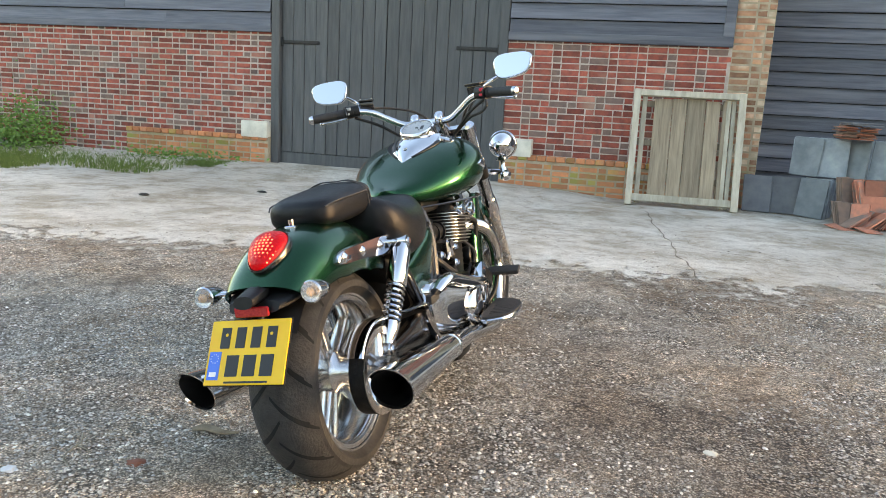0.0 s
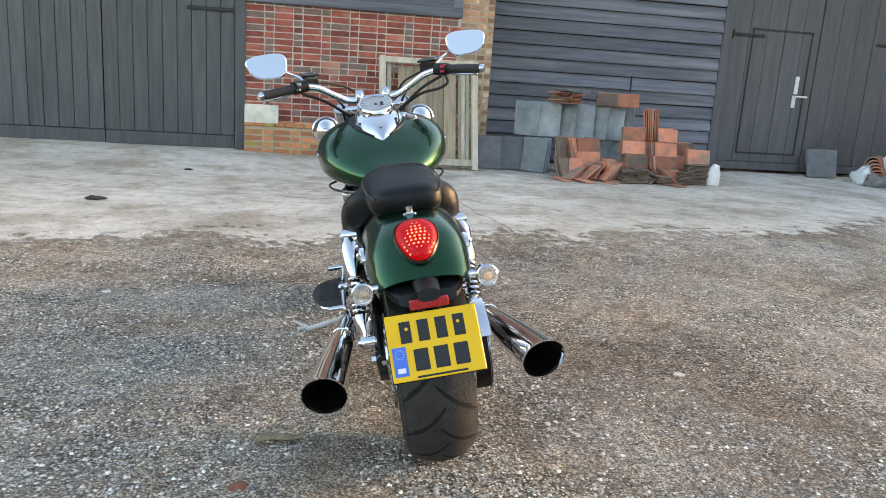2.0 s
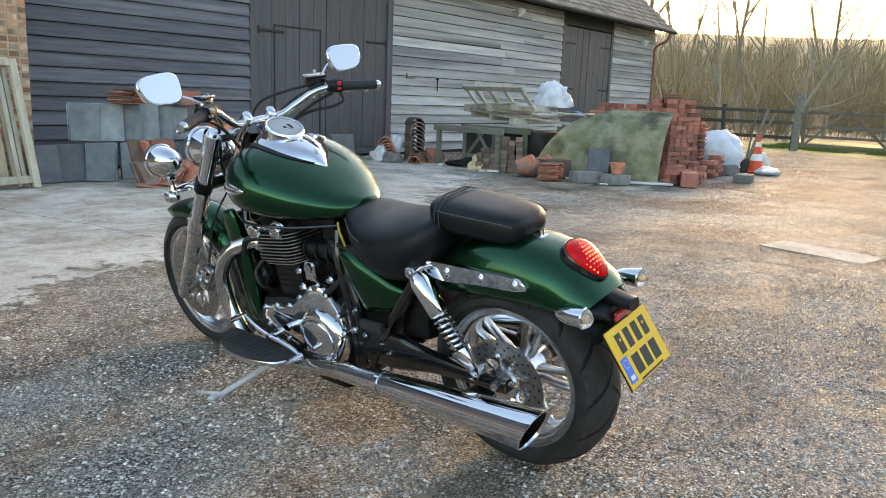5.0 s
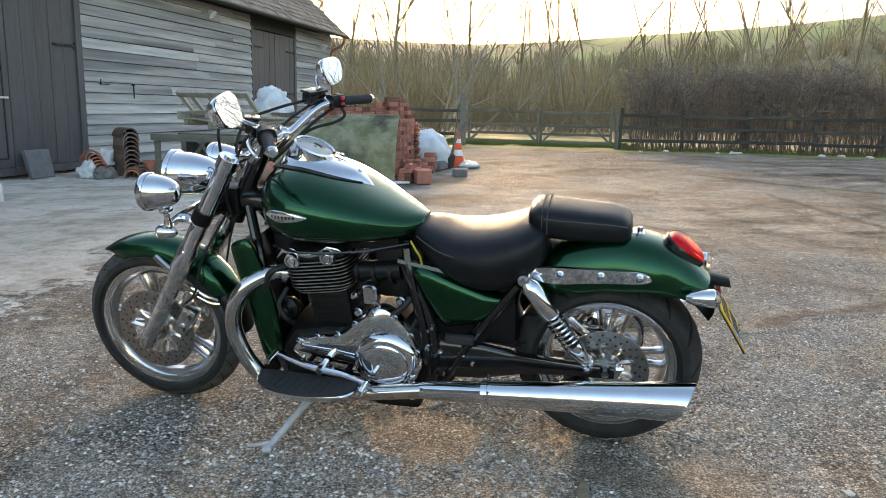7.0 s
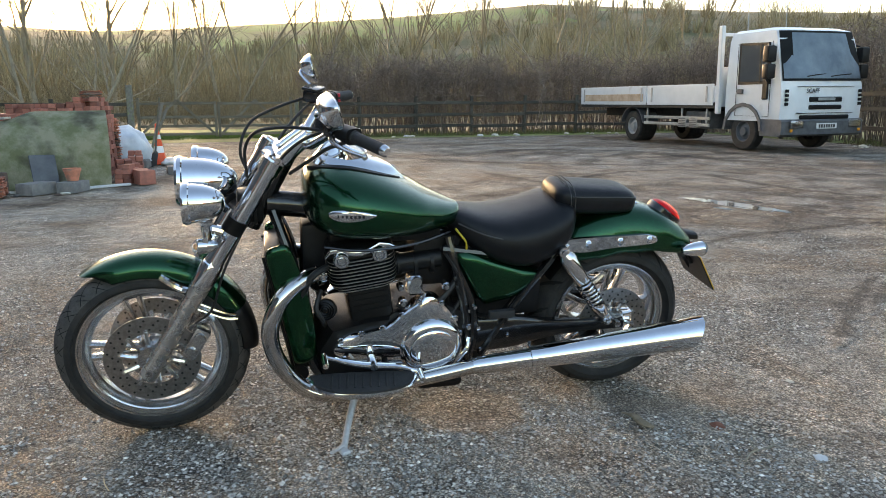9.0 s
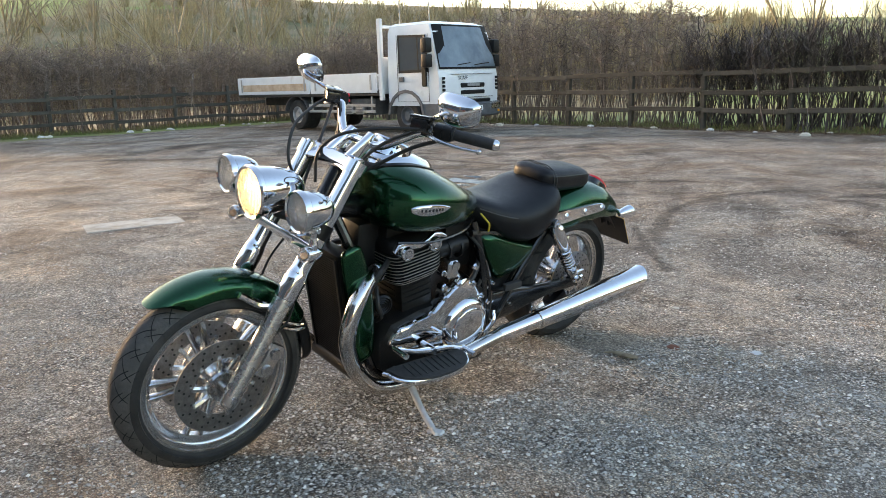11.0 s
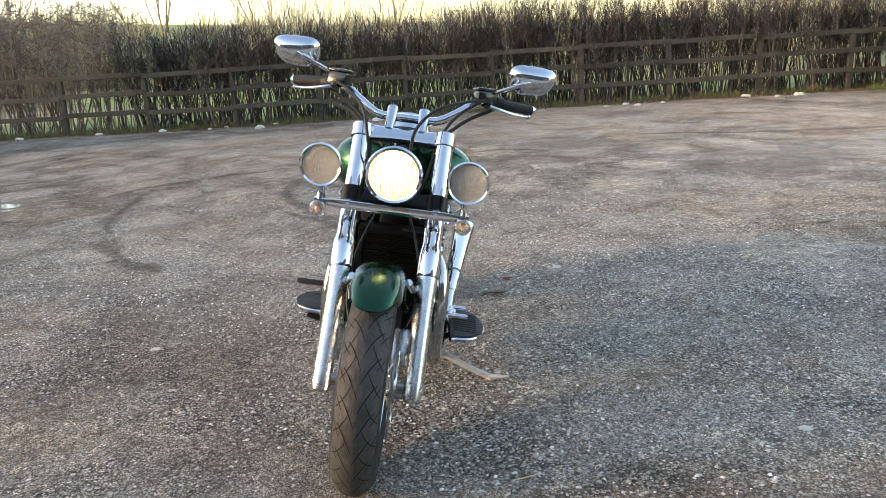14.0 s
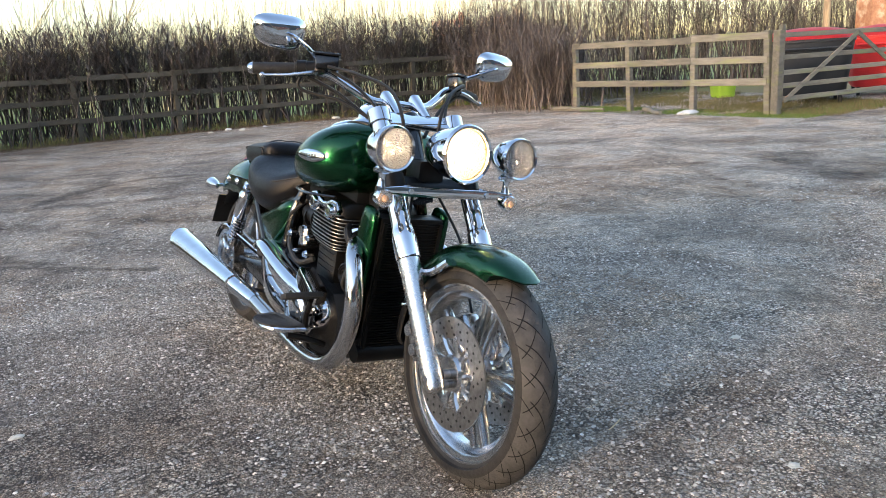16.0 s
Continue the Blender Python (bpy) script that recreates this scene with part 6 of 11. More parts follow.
for k in range(10):
    a = 2 * math.pi * k / 10
    box(bm, (-0.0922 + 0.011 * math.cos(a), -0.0172 + 0.011 * math.sin(a), 0.0034), (-0.0902 + 0.011 * math.cos(a), -0.0152 + 0.011 * math.sin(a), 0.0042), pm)
part("band_mark", bm, M_WHITE, pb)
bm = B()
box(bm, (-0.055, -0.079, 0.0022), (0.07, -0.074, 0.0030), pm)
part("maker_strip", bm, M_INK, plate)
bm = B()
for x in (-0.065, 0.065):
    lathe(bm, [(0, 0.005), (0.004, 0.004), (0.005, 0.0022)], pm @ Matrix.Translation((x, 0.045, 0)), seg=10)
part("plate_screw", bm, M_PLATE, plate)
bm = B()
box(bm, (-0.1175, -0.0855, -0.0062), (0.1175, 0.0855, -0.0022), pm, 0.0015)
part("plate_backing", bm, M_PLASTIC, plate, "dark plastic backing")

# ---- engine, exhaust, running gear
def inflate(bm, outline, u0, depth, side, steps=((1.0, 0.0), (1.0, 0.35), (0.96, 0.72), (0.86, 0.93), (0.6, 1.0), (0.25, 1.02)), n=5, closed_curve=True):
    """A pressed panel: a smooth closed outline in (v, w) standing out sideways from u0."""
    pts = [Vector((0, a, b)) for a, b in outline]
    loop = smooth_path([pts[-1]] + pts + [pts[0], pts[1]], n)[n:-n - 1] if closed_curve else pts
    loop = loop[:len(pts) * n] if closed_curve else loop
    c = sum(loop, Vector()) / len(loop)
    rings(bm, [[Vector((side * (u0 + depth * h), *(c + (p - c) * s).yz)) for p in loop] for s, h in steps])


# crankcase
bm = B()
rows = []
for i in range(11):
    u = -0.155 + 0.31 * i / 10
    e = 1 - 0.10 * abs(u / 0.155) ** 3
    rows.append([V3(u, 0.86 + (p[0] - 0.86) * e, 0.29 + (p[1] - 0.29) * e) for p in
                 ((0.55, 0.30), (0.58, 0.20), (0.66, 0.145), (0.90, 0.125), (1.08, 0.14), (1.16, 0.20), (1.17, 0.31), (1.12, 0.39), (0.98, 0.42), (0.80, 0.43), (0.66, 0.47), (0.57, 0.42))])
rings(bm, rows)
eng = part("crankcase", bm, M_ENGINE, bike, "black engine crankcase")
# barrels with cooling fins, the whole block tipped a little forward
TILT = Matrix.Translation((0, 0.985, 0.60)) @ Matrix.Rotation(radians(-7.5), 4, "X") @ Matrix.Translation((0, -0.985, -0.60))
bm = B()
box(bm, (-0.132, 0.898, 0.33), (0.132, 1.052, 0.55), TILT, 0.024, 2)
for w in (0.44, 0.462, 0.484, 0.506):
    rings(bm, [superring(TILT @ V3(0, 0.975, w + h), V3(1, 0, 0), V3(0, 1, -0.13), 0.137, 0.081, 6, 24) for h in (0.0, 0.006)])
part("cylinder_block", bm, M_ENGINE, bike, "black ribbed cylinder block")
bm = B()
rings(bm, [superring(TILT @ V3(0, 0.985, w), V3(1, 0, 0), V3(0, 1, -0.13), a, b, 5, 24) for w, a, b in ((0.530, 0.140, 0.090), (0.550, 0.152, 0.108), (0.672, 0.152, 0.110), (0.690, 0.140, 0.100))])
part("cylinder_head", bm, M_ENGINE, bike, "black finned cylinder head")


def fin_mesh(a, b):
    """One cooling fin: black faces and a bright machined rim."""
    fb = B()
    rings(fb, [superring(V3(0, 0.985, z), V3(1, 0, 0), V3(0, 1, 0), a + o, b + o, 5, 36) for z, o in ((0.0, -0.001), (0.0008, 0.0), (0.0042, 0.0), (0.005, -0.001))])
    me = mesh_of("cooling_fin", fb)
    me.materials.append(M_ENGINE)
    me.materials.append(M_FIN)
    for f in me.polygons:
        f.material_index = 1 if abs(f.normal.z) < 0.8 else 0
    return me


FINS = [fin_mesh(*q) for q in ((0.158, 0.104), (0.166, 0.116), (0.171, 0.123))]
for k in range(10):
    piece("cooling_fin", FINS[min(k, 2)], bike, TILT @ Matrix.Translation((0, 0, 0.536 + k * 0.0128)))
bm = B()
rings(bm, [superring(TILT @ V3(0, 0.985, w), V3(1, 0, 0), V3(0, 1, -0.13), a, b, 5, 28) for w, a, b in ((0.664, 0.166, 0.118), (0.690, 0.164, 0.116), (0.706, 0.150, 0.106), (0.714, 0.118, 0.085))])
part("rocker_cover", bm, M_ENGINE, bike, "black rocker cover")
for s in (-1, 1):
    bm = B()
    for v, w in ((1.064, 0.660), (0.934, 0.678)):
        lathe(bm, [(0, 0.030), (0.013, 0.030), (0.0145, 0.026), (0.017, 0.031), (0.024, 0.030), (0.0285, 0.023), (0.029, -0.02)], towards(V3(s * 0.158, v, w), (s, 0, 0)), seg=26)
    part("rocker_cap", bm, M_CHROME, bike, "polished round rocker caps")
    bm = B()
    rows = []
    for v, w, h in ((1.118, 0.668, 0.005), (1.100, 0.690, 0.009), (1.062, 0.694, 0.010), (1.030, 0.682, 0.010), (0.998, 0.680, 0.010), (0.966, 0.690, 0.010), (0.934, 0.710, 0.010), (0.900, 0.706, 0.009), (0.876, 0.696, 0.005)):
        rows.append(superring(V3(s * 0.166, v, w), V3(0, 0, 1), V3(1, 0, 0), h, 0.010, 3, 10))
    rings(bm, rows)
    part("rocker_trim", bm, M_CHROME, bike, "polished scalloped trim round the caps")
    # horn with pressed rings in front of the barrels
    hm = towards(V3(s * 0.120, 1.118, 0.455), (s, 0.25, 0))
    bm = B()
    lathe(bm, [(0, 0.016), (0.008, 0.016)] + [(0.008 + 0.0085 * k / 2, 0.012 if k % 2 else 0.016) for k in range(1, 8)] + [(0.040, 0.010), (0.042, 0.0), (0.034, -0.02), (0, -0.03)], hm, seg=28)
    part("horn", bm, M_SATBLK, bike, "round black horn with pressed rings")

# left chrome covers
bm = B()
inflate(bm, [(1.104, 0.300), (1.088, 0.340), (1.050, 0.368), (0.985, 0.384), (0.915, 0.398), (0.862, 0.440), (0.795, 0.490), (0.745, 0.505), (0.702, 0.476), (0.652, 0.412), (0.628, 0.345), (0.634, 0.270), (0.672, 0.212), (0.750, 0.182), (0.85, 0.200), (0.95, 0.235), (1.05, 0.262)], 0.135, 0.050, -1)
cov = part("left_engine_cover", bm, M_CHROME, bike, "polished engine cover")
bm = B()
lathe(bm, [(0, 0.036), (0.030, 0.0355), (0.060, 0.033), (0.078, 0.029), (0.083, 0.026), (0.085, 0.021), (0.092, 0.021), (0.106, 0.014), (0.117, 0.001), (0.122, -0.02)], towards(V3(-0.188, 0.742, 0.300), (-1, 0, 0)), seg=48)
part("clutch_dome", bm, M_CHROME, cov, "domed polished cover")
bm = B()
for k in range(6):
    a = 2 * math.pi * k / 6 + 0.4
    p = V3(-0.217, 0.742 + 0.070 * math.cos(a), 0.300 + 0.070 * math.sin(a))
    lathe(bm, [(0, 0.005), (0.005, 0.004), (0.006, 0.0)], towards(p, (-1, 0, 0)), seg=10)
for a, b in ((1.070, 0.352), (0.998, 0.374), (0.922, 0.390), (0.853, 0.437), (0.788, 0.482), (0.708, 0.472), (0.655, 0.408), (0.635, 0.345), (0.66, 0.230), (0.95, 0.250), (1.06, 0.285)):
    lathe(bm, [(0, 0.012), (0.007, 0.011), (0.009, 0.004), (0.012, 0.0), (0.012, -0.02)], towards(V3(-0.176, a, b), (-1, 0, 0)), seg=12)
split(part("cover_bolt", bm, M_CHROME, cov))
bm = B()
for k in range(6):
    box(bm, (-0.2205, 0.700 + k * 0.0145, 0.288), (-0.2185, 0.710 + k * 0.0145, 0.300))
box(bm, (-0.2205, 0.700, 0.310), (-0.2185, 0.785, 0.3125))
part("cover_mark", bm, M_INK, cov, "plain dark bars")
# right side covers
bm = B()
inflate(bm, [(0.44, 0.44), (0.50, 0.475), (0.62, 0.455), (0.80, 0.415), (0.96, 0.39), (1.06, 0.35), (1.08, 0.29), (1.02, 0.235), (0.86, 0.205), (0.66, 0.205), (0.50, 0.27)], 0.135, 0.060, 1)
cov2 = part("right_engine_cover", bm, M_CHROME, bike, "polished engine cover")
bm = B()
tube(bm, [V3(0.20, 0.46, 0.44), V3(0.212, 0.56, 0.465), V3(0.216, 0.72, 0.425), V3(0.214, 0.88, 0.385), V3(0.205, 1.0, 0.36), V3(0.19, 1.06, 0.315)], [0.020, 0.030, 0.034, 0.034, 0.030, 0.018], seg=14, flat=0.7)
lathe(bm, [(0, 0.028), (0.066, 0.027), (0.078, 0.02), (0.092, 0.0), (0.098, -0.02)], towards(V3(0.195, 0.90, 0.285), (1, 0, 0)), seg=36)
part("right_chrome_trim", bm, M_CHROME, cov2, "polished belt cover trim")
bm = B()
gm = Matrix.Translation(V3(0.200, 1.005, 0.385)) @ pose(0, 0, 0, -28, 0, 0)
box(bm, (-0.03, -0.075, -0.040), (0.032, 0.075, 0.040), gm, 0.014, 2)
box(bm, (-0.03, 0.02, -0.12), (0.022, 0.068, -0.03), gm, 0.012, 2)
guard = part("sprocket_guard", bm, M_CHROME, cov2, "polished guard with a dark mesh")
bm = B()
for k in range(7):
    box(bm, (0.031, -0.030 + k * 0.0135, -0.026), (0.0345, -0.020 + k * 0.0135, 0.026), gm, 0.001)
split(part("mesh_bar", bm, M_SATBLK, guard))
bm = B()
for k in range(6):
    a = 2 * math.pi * k / 6
    lathe(bm, [(0, 0.005), (0.005, 0.004), (0.006, 0.0)], towards(V3(0.221, 0.90 + 0.052 * math.cos(a), 0.285 + 0.052 * math.sin(a)), (1, 0, 0)), seg=10)
split(part("cover_bolt", bm, M_CHROME, cov2))

# inlet bodies, hoses and small fittings behind the barrels
for s in (-1, 1):
    bm = B()
    rod(bm, V3(s * 0.085, 0.875, 0.60), V3(s * 0.085, 0.70, 0.615), 0.035, seg=18)
    for v in (0.86, 0.80, 0.74):
        rod(bm, V3(s * 0.085, v, 0.60), V3(s * 0.085, v - 0.012, 0.601), 0.042, seg=18)
    part("inlet_body", bm, M_PLASTIC, bike, "black inlet stub")
    bm = B()
    box(bm, (min(s * 0.10, s * 0.16), 0.775, 0.50), (max(s * 0.10, s * 0.16), 0.83, 0.575), Matrix(), 0.01)
    rod(bm, V3(s * 0.165, 0.80, 0.555), V3(s * 0.10, 0.80, 0.555), 0.019, seg=14)
    tube(bm, [V3(s * 0.15, 0.82, 0.57), V3(s * 0.155, 0.79, 0.53), V3(s * 0.15, 0.765, 0.50)], 0.006, seg=6)
    part("throttle_linkage", bm, M_ALU, bike, "alloy throttle fittings")
    bm = B()
    for v, w, r in ((0.855, 0.535, 0.010), (0.845, 0.475, 0.012), (0.745, 0.47, 0.009), (0.69, 0.53, 0.012), (0.60, 0.36, 0.010), (0.58, 0.44, 0.008)):
        lathe(bm, [(0, 0.02), (r * 0.8, 0.019), (r, 0.012), (r * 1.3, 0.008), (r * 1.3, -0.02)], towards(V3(s * 0.150, v, w), (s, 0, 0)), seg=10)
    part("fastener", bm, M_CHROME, bike, kind="stuff")
    bm = B()
    tube(bm, [V3(s * 0.13, 0.86, 0.46), V3(s * 0.165, 0.80, 0.44), V3(s * 0.16, 0.70, 0.49), V3(s * 0.12, 0.63, 0.56)], 0.011, seg=8)
    tube(bm, [V3(s * 0.12, 1.10, 0.62), V3(s * 0.155, 1.16, 0.60), V3(s * 0.14, 1.20, 0.52), V3(s * 0.13, 1.21, 0.44)], 0.012, seg=8)
    tube(bm, [V3(s * 0.10, 1.13, 0.52), V3(s * 0.14, 1.15, 0.47), V3(s * 0.14, 1.13, 0.42), V3(s * 0.10, 1.12, 0.38)], 0.009, seg=8)
    tube(bm, [V3(s * 0.10, 0.70, 0.66), V3(s * 0.145, 0.66, 0.60), V3(s * 0.14, 0.62, 0.50), V3(s * 0.15, 0.66, 0.42)], 0.008, seg=8)
    split(part("hose", bm, M_WIRE, bike, "black rubber hose"))
bm = B()
box(bm, (-0.10, 0.30, 0.36), (0.10, 0.66, 0.66), Matrix(), 0.03, 2)
box(bm, (-0.085, 0.62, 0.50), (0.085, 0.80, 0.70), Matrix(), 0.03, 2)
box(bm, (-0.10, 0.70, 0.685), (0.10, 1.10, 0.745), Matrix(), 0.02, 2)
box(bm, (-0.055, 1.09, 0.54), (0.055, 1.19, 0.75), Matrix(), 0.02, 2)
part("airbox", bm, M_PLASTIC, bike, "black airbox and battery case")
bm = B()
tube(bm, [V3(-0.12, 0.655, 0.735), V3(-0.135, 0.635, 0.71), V3(-0.14, 0.62, 0.69), V3(-0.135, 0.615, 0.66)], 0.004, seg=6)
part("wire", bm, M_YELLOWWIRE, bike, "short yellow wire")

# side panels
for s in (-1, 1):
    bm = B()
    inflate(bm, [(0.655, 0.630), (0.61, 0.652), (0.50, 0.615), (0.40, 0.580), (0.318, 0.552), (0.355, 0.500), (0.42, 0.458), (0.50, 0.442), (0.545, 0.440), (0.60, 0.520)], 0.100, 0.062, s, steps=((1.0, 0.0), (1.0, 0.3), (0.98, 0.55), (0.91, 0.78), (0.76, 0.92), (0.5, 0.99), (0.2, 1.01)))
    part("side_panel", bm, M_GREEN, bike, "dark green metallic side panel")

# radiator with green side shrouds
bm = B()
rm = Matrix.Translation(V3(0, 1.247, 0.45)) @ pose(0, 0, 0, -11, 0, 0)
box(bm, (-0.118, -0.03, -0.235), (0.118, 0.028, 0.235), rm, 0.012, 2)
rad = part("radiator", bm, M_SATBLK, bike, "black radiator")
bm = B()
for k in range(46):
    z = -0.215 + k * 0.0095
    box(bm, (-0.100, 0.0285, z), (0.100, 0.034, z + 0.0035), rm)
for x in (-0.105, 0.105):
    box(bm, (x - 0.006, 0.0285, -0.22), (x + 0.006, 0.038, 0.22), rm)
part("radiator_fin", bm, M_SATBLK, rad, "fine black radiator fins", kind="stuff")
for s in (-1, 1):
    bm = B()
    rows = []
    for f, k in ((0, 0.55), (0.015, 0.85), (0.05, 1), (0.2, 1), (0.35, 1), (0.5, 1), (0.65, 1), (0.8, 1), (0.92, 1), (0.97, 0.93), (0.99, 0.8), (1.0, 0.55), (1.004, 0.2)):
        c = rm @ Vector((s * 0.132, -0.018 - 0.012 * math.sin(math.pi * f), -0.20 + 0.455 * f))
        rows.append(superring(c, V3(1, 0, 0), V3(0, 1, -0.30), 0.022 * k * (0.7 + 0.3 * math.sin(math.pi * (0.1 + 0.8 * f))), 0.052 * k * (0.78 + 0.22 * math.sin(math.pi * f)), 2.6, 16))
    rings(bm, rows)
    part("radiator_shroud", bm, M_GREEN, bike, "dark green radiator shroud")
bm = B()
rod(bm, V3(-0.125, 1.215, 0.205), V3(0.125, 1.215, 0.205), 0.032, seg=16)
part("radiator_tank", bm, M_SATBLK, rad)

# exhaust
for s in (-1, 1):
    bm = B()
    P = [V3(s * 0.070, 1.09, 0.572), V3(s * 0.120, 1.17, 0.583), V3(s * 0.172, 1.255, 0.545), V3(s * 0.190, 1.305, 0.455), V3(s * 0.190, 1.308, 0.36), V3(s * 0.192, 1.265, 0.255), V3(s * 0.198, 1.185, 0.175), V3(s * 0.215, 1.06, 0.158), V3(s * 0.232, 0.85, 0.195), V3(s * 0.245, 0.58, 0.246)]
    tube(bm, P, [0.026, 0.029, 0.030, 0.030, 0.030, 0.030, 0.029, 0.027, 0.026, 0.028], seg=18, n=8)
    ex = part("exhaust_header", bm, M_HEADER, bike, "chrome exhaust header pipe")
    bm = B()
    lathe(bm, [(0.025, -0.012), (0.036, -0.010), (0.036, 0.010), (0.025, 0.012)], towards(V3(s * 0.105, 1.135, 0.580), V3(s * 0.45, 0.85, 0.12)), seg=16)
    part("header_clamp", bm, M_CHROME, ex)
    bm = B()
    a, b = V3(s * 0.243, 0.60, 0.243), V3(s * 0.303, -0.245, 0.336)
    d = (b - a).normalized()
    L = (b - a).length
    mm = towards(a, d, (0, 0, 1))
    back = V3(0, -0.9, -0.43).normalized()
    rows = []
    for z, r in ((0.0, 0.029), (0.02, 0.033), (0.22, 0.036), (0.235, 0.0405), (0.25, 0.0415), (0.50, 0.050), (0.70, 0.0565)):
        rows.append([a + d * z + r * (math.cos(t) * Vector(mm.col[0][:3]) + math.sin(t) * Vector(mm.col[1][:3])) for t in [2 * math.pi * k / 30 for k in range(30)]])
    # slanted mouth

    def mouth(r, shift):
        out = []
        for k in range(30):
            t = 2 * math.pi * k / 30
            p = r * (math.cos(t) * Vector(mm.col[0][:3]) + math.sin(t) * Vector(mm.col[1][:3]))
            out.append(a + d * (L - 0.012 + shift + 0.62 * p.z) + p)
        return out
    rows += [mouth(0.0615, -0.02), mouth(0.063, 0.0), mouth(0.0635, 0.004), mouth(0.060, 0.005), mouth(0.055, -0.004)]
    rings(bm, rows, cap=(True, False))
    si = part("silencer", bm, M_CHROME, bike, "slash-cut chrome megaphone silencer", smooth=40)
    bm = B()
    rings(bm, [mouth(0.0548, -0.004), mouth(0.045, -0.04), mouth(0.026, -0.10), mouth(0.020, -0.16)], cap=(False, True))
    part("silencer_core", bm, M_SATBLK, si, "dark silencer throat")
    bm = B()
    lathe(bm, [(0.034, -0.012), (0.043, -0.010), (0.043, 0.010), (0.034, 0.012)], towards(a + d * 0.225, d), seg=24)
    rod(bm, a + d * 0.225 + V3(-s * 0.045, 0, -0.01), a + d * 0.225 + V3(-s * 0.045, 0, 0.04), 0.006)
    part("silencer_clamp", bm, M_CHROME, si)
bm = B()
box(bm, (-0.20, 0.62, 0.13), (0.20, 0.80, 0.19), Matrix(), 0.03, 2)
part("collector_box", bm, M_SATBLK, bike, "black exhaust collector box")

# swingarm and shocks
for s in (-1, 1):
    bm = B()
    rows = []
    for i in range(11):
        f = i / 10
        v = 0.60 - 0.63 * f
        rows.append(superring(V3(s * (0.128 + 0.004 * f), v, lerp_table([(-0.1, 0.318), (0.0, 0.318), (0.26, 0.318), (0.45, 0.312), (0.7, 0.312)], v)[0]), V3(1, 0, 0), V3(0, 0, 1), 0.020, lerp_table([(-0.1, 0.018), (0.0, 0.023), (0.12, 0.024), (0.27, 0.036), (0.42, 0.066), (0.7, 0.075)], v)[0], 4, 14))
    rings(bm, rows)
    rod(bm, V3(s * 0.108, 0, RA[1] + 0.01), V3(s * 0.152, 0, RA[1] + 0.01), 0.022, seg=14)
    part("swingarm", bm, M_BLACK, bike, "gloss black swingarm")
    bm = B()
    rod(bm, V3(s * 0.14, 0, RA[1] + 0.01), V3(s * 0.165, 0, RA[1] + 0.01), 0.014, seg=6)
    rod(bm, V3(s * 0.13, -0.035, RA[1] + 0.015), V3(s * 0.13, -0.06, RA[1] + 0.018), 0.008, seg=6)
    part("axle_nut", bm, M_CHROME, bike)
    top, bot = V3(s * 0.182, 0.266, 0.652), V3(s * 0.172, 0.057, 0.358)
    d = (bot - top).normalized()
    L = (bot - top).length
    bm = B()
    lathe(bm, [(0, 0.010), (0.020, 0.012), (0.028, 0.028), (0.0315, 0.036), (0.0325, 0.150), (0.0295, 0.155), (0, 0.155)], towards(top, d), seg=24)
    lathe(bm, [(0, L - 0.085), (0.029, L - 0.085), (0.030, L - 0.075), (0.026, L - 0.045), (0.018, L - 0.02), (0.014, L), (0, L)], towards(top, d), seg=24)
    sh = part("shock_absorber", bm, M_CHROME, bike, "chrome rear shock absorber")
    bm = B()
    x, y = frame_at(d)
    turns = 7
    pts = []
    for i in range(turns * 12 + 1):
        t = 2 * math.pi * i / 12
        pts.append(top + d * (0.153 + (L - 0.085 - 0.153) * i / (turns * 12)) + 0.0265 * (math.cos(t) * x + math.sin(t) * y))
    tube(bm, pts, 0.0052, seg=7, curve=False)
    part("spring", bm, M_CHROME, sh, "chrome coil spring")
    bm = B()
    rod(bm, top + d * 0.12, top + d * (L - 0.07), 0.012, seg=12)
    part("damper_rod", bm, M_SATBLK, sh)
    bm = B()
    for p in (top, bot):
        lathe(bm, [(0, 0.026), (0.009, 0.026), (0.011, 0.020), (0.019, 0.018), (0.021, 0.012), (0.021, -0.03), (0, -0.03)], towards(p, (s, 0, 0)), seg=18)
    part("shock_bolt", bm, M_CHROME, sh)
    # chrome mudguard rail
    bm = B()
    inflate(bm, [(0.258, 0.668), (0.22, 0.684), (0.05, 0.687), (-0.085, 0.686), (-0.125, 0.664), (-0.100, 0.648), (0.05, 0.640), (0.17, 0.628), (0.235, 0.640)], 0.140, 0.014, s, steps=((1.0, 0.0), (1.0, 0.75), (0.97, 1.0), (0.6, 1.0), (0.2, 1.0)), n=4)
    rl = part("mudguard_rail", bm, M_CHROME, bike, "polished mudguard rail")
    bm = B()
    for v, w in ((0.155, 0.660), (0.028, 0.664), (-0.090, 0.666)):
        lathe(bm, [(0, 0.008), (0.006, 0.008), (0.010, 0.004), (0.013, 0.0), (0.016, -0.001)], towards(V3(s * 0.155, v, w), (s, 0, 0)), seg=16)
    part("rail_bolt", bm, M_CHROME, rl)
    # rider's footboard
    bm = B()
    loop = [(0.248, 0.84), (0.248, 1.165), (0.275, 1.188), (0.33, 1.170), (0.372, 1.10), (0.380, 1.0), (0.362, 0.90), (0.320, 0.835)]
    back = 0.0 if s < 0 else -0.06
    pts = [Vector((a2, b2, 0)) for a2, b2 in loop]
    sm = smooth_path([pts[-1]] + pts + [pts[0], pts[1]], 5)[5:5 + len(pts) * 5]

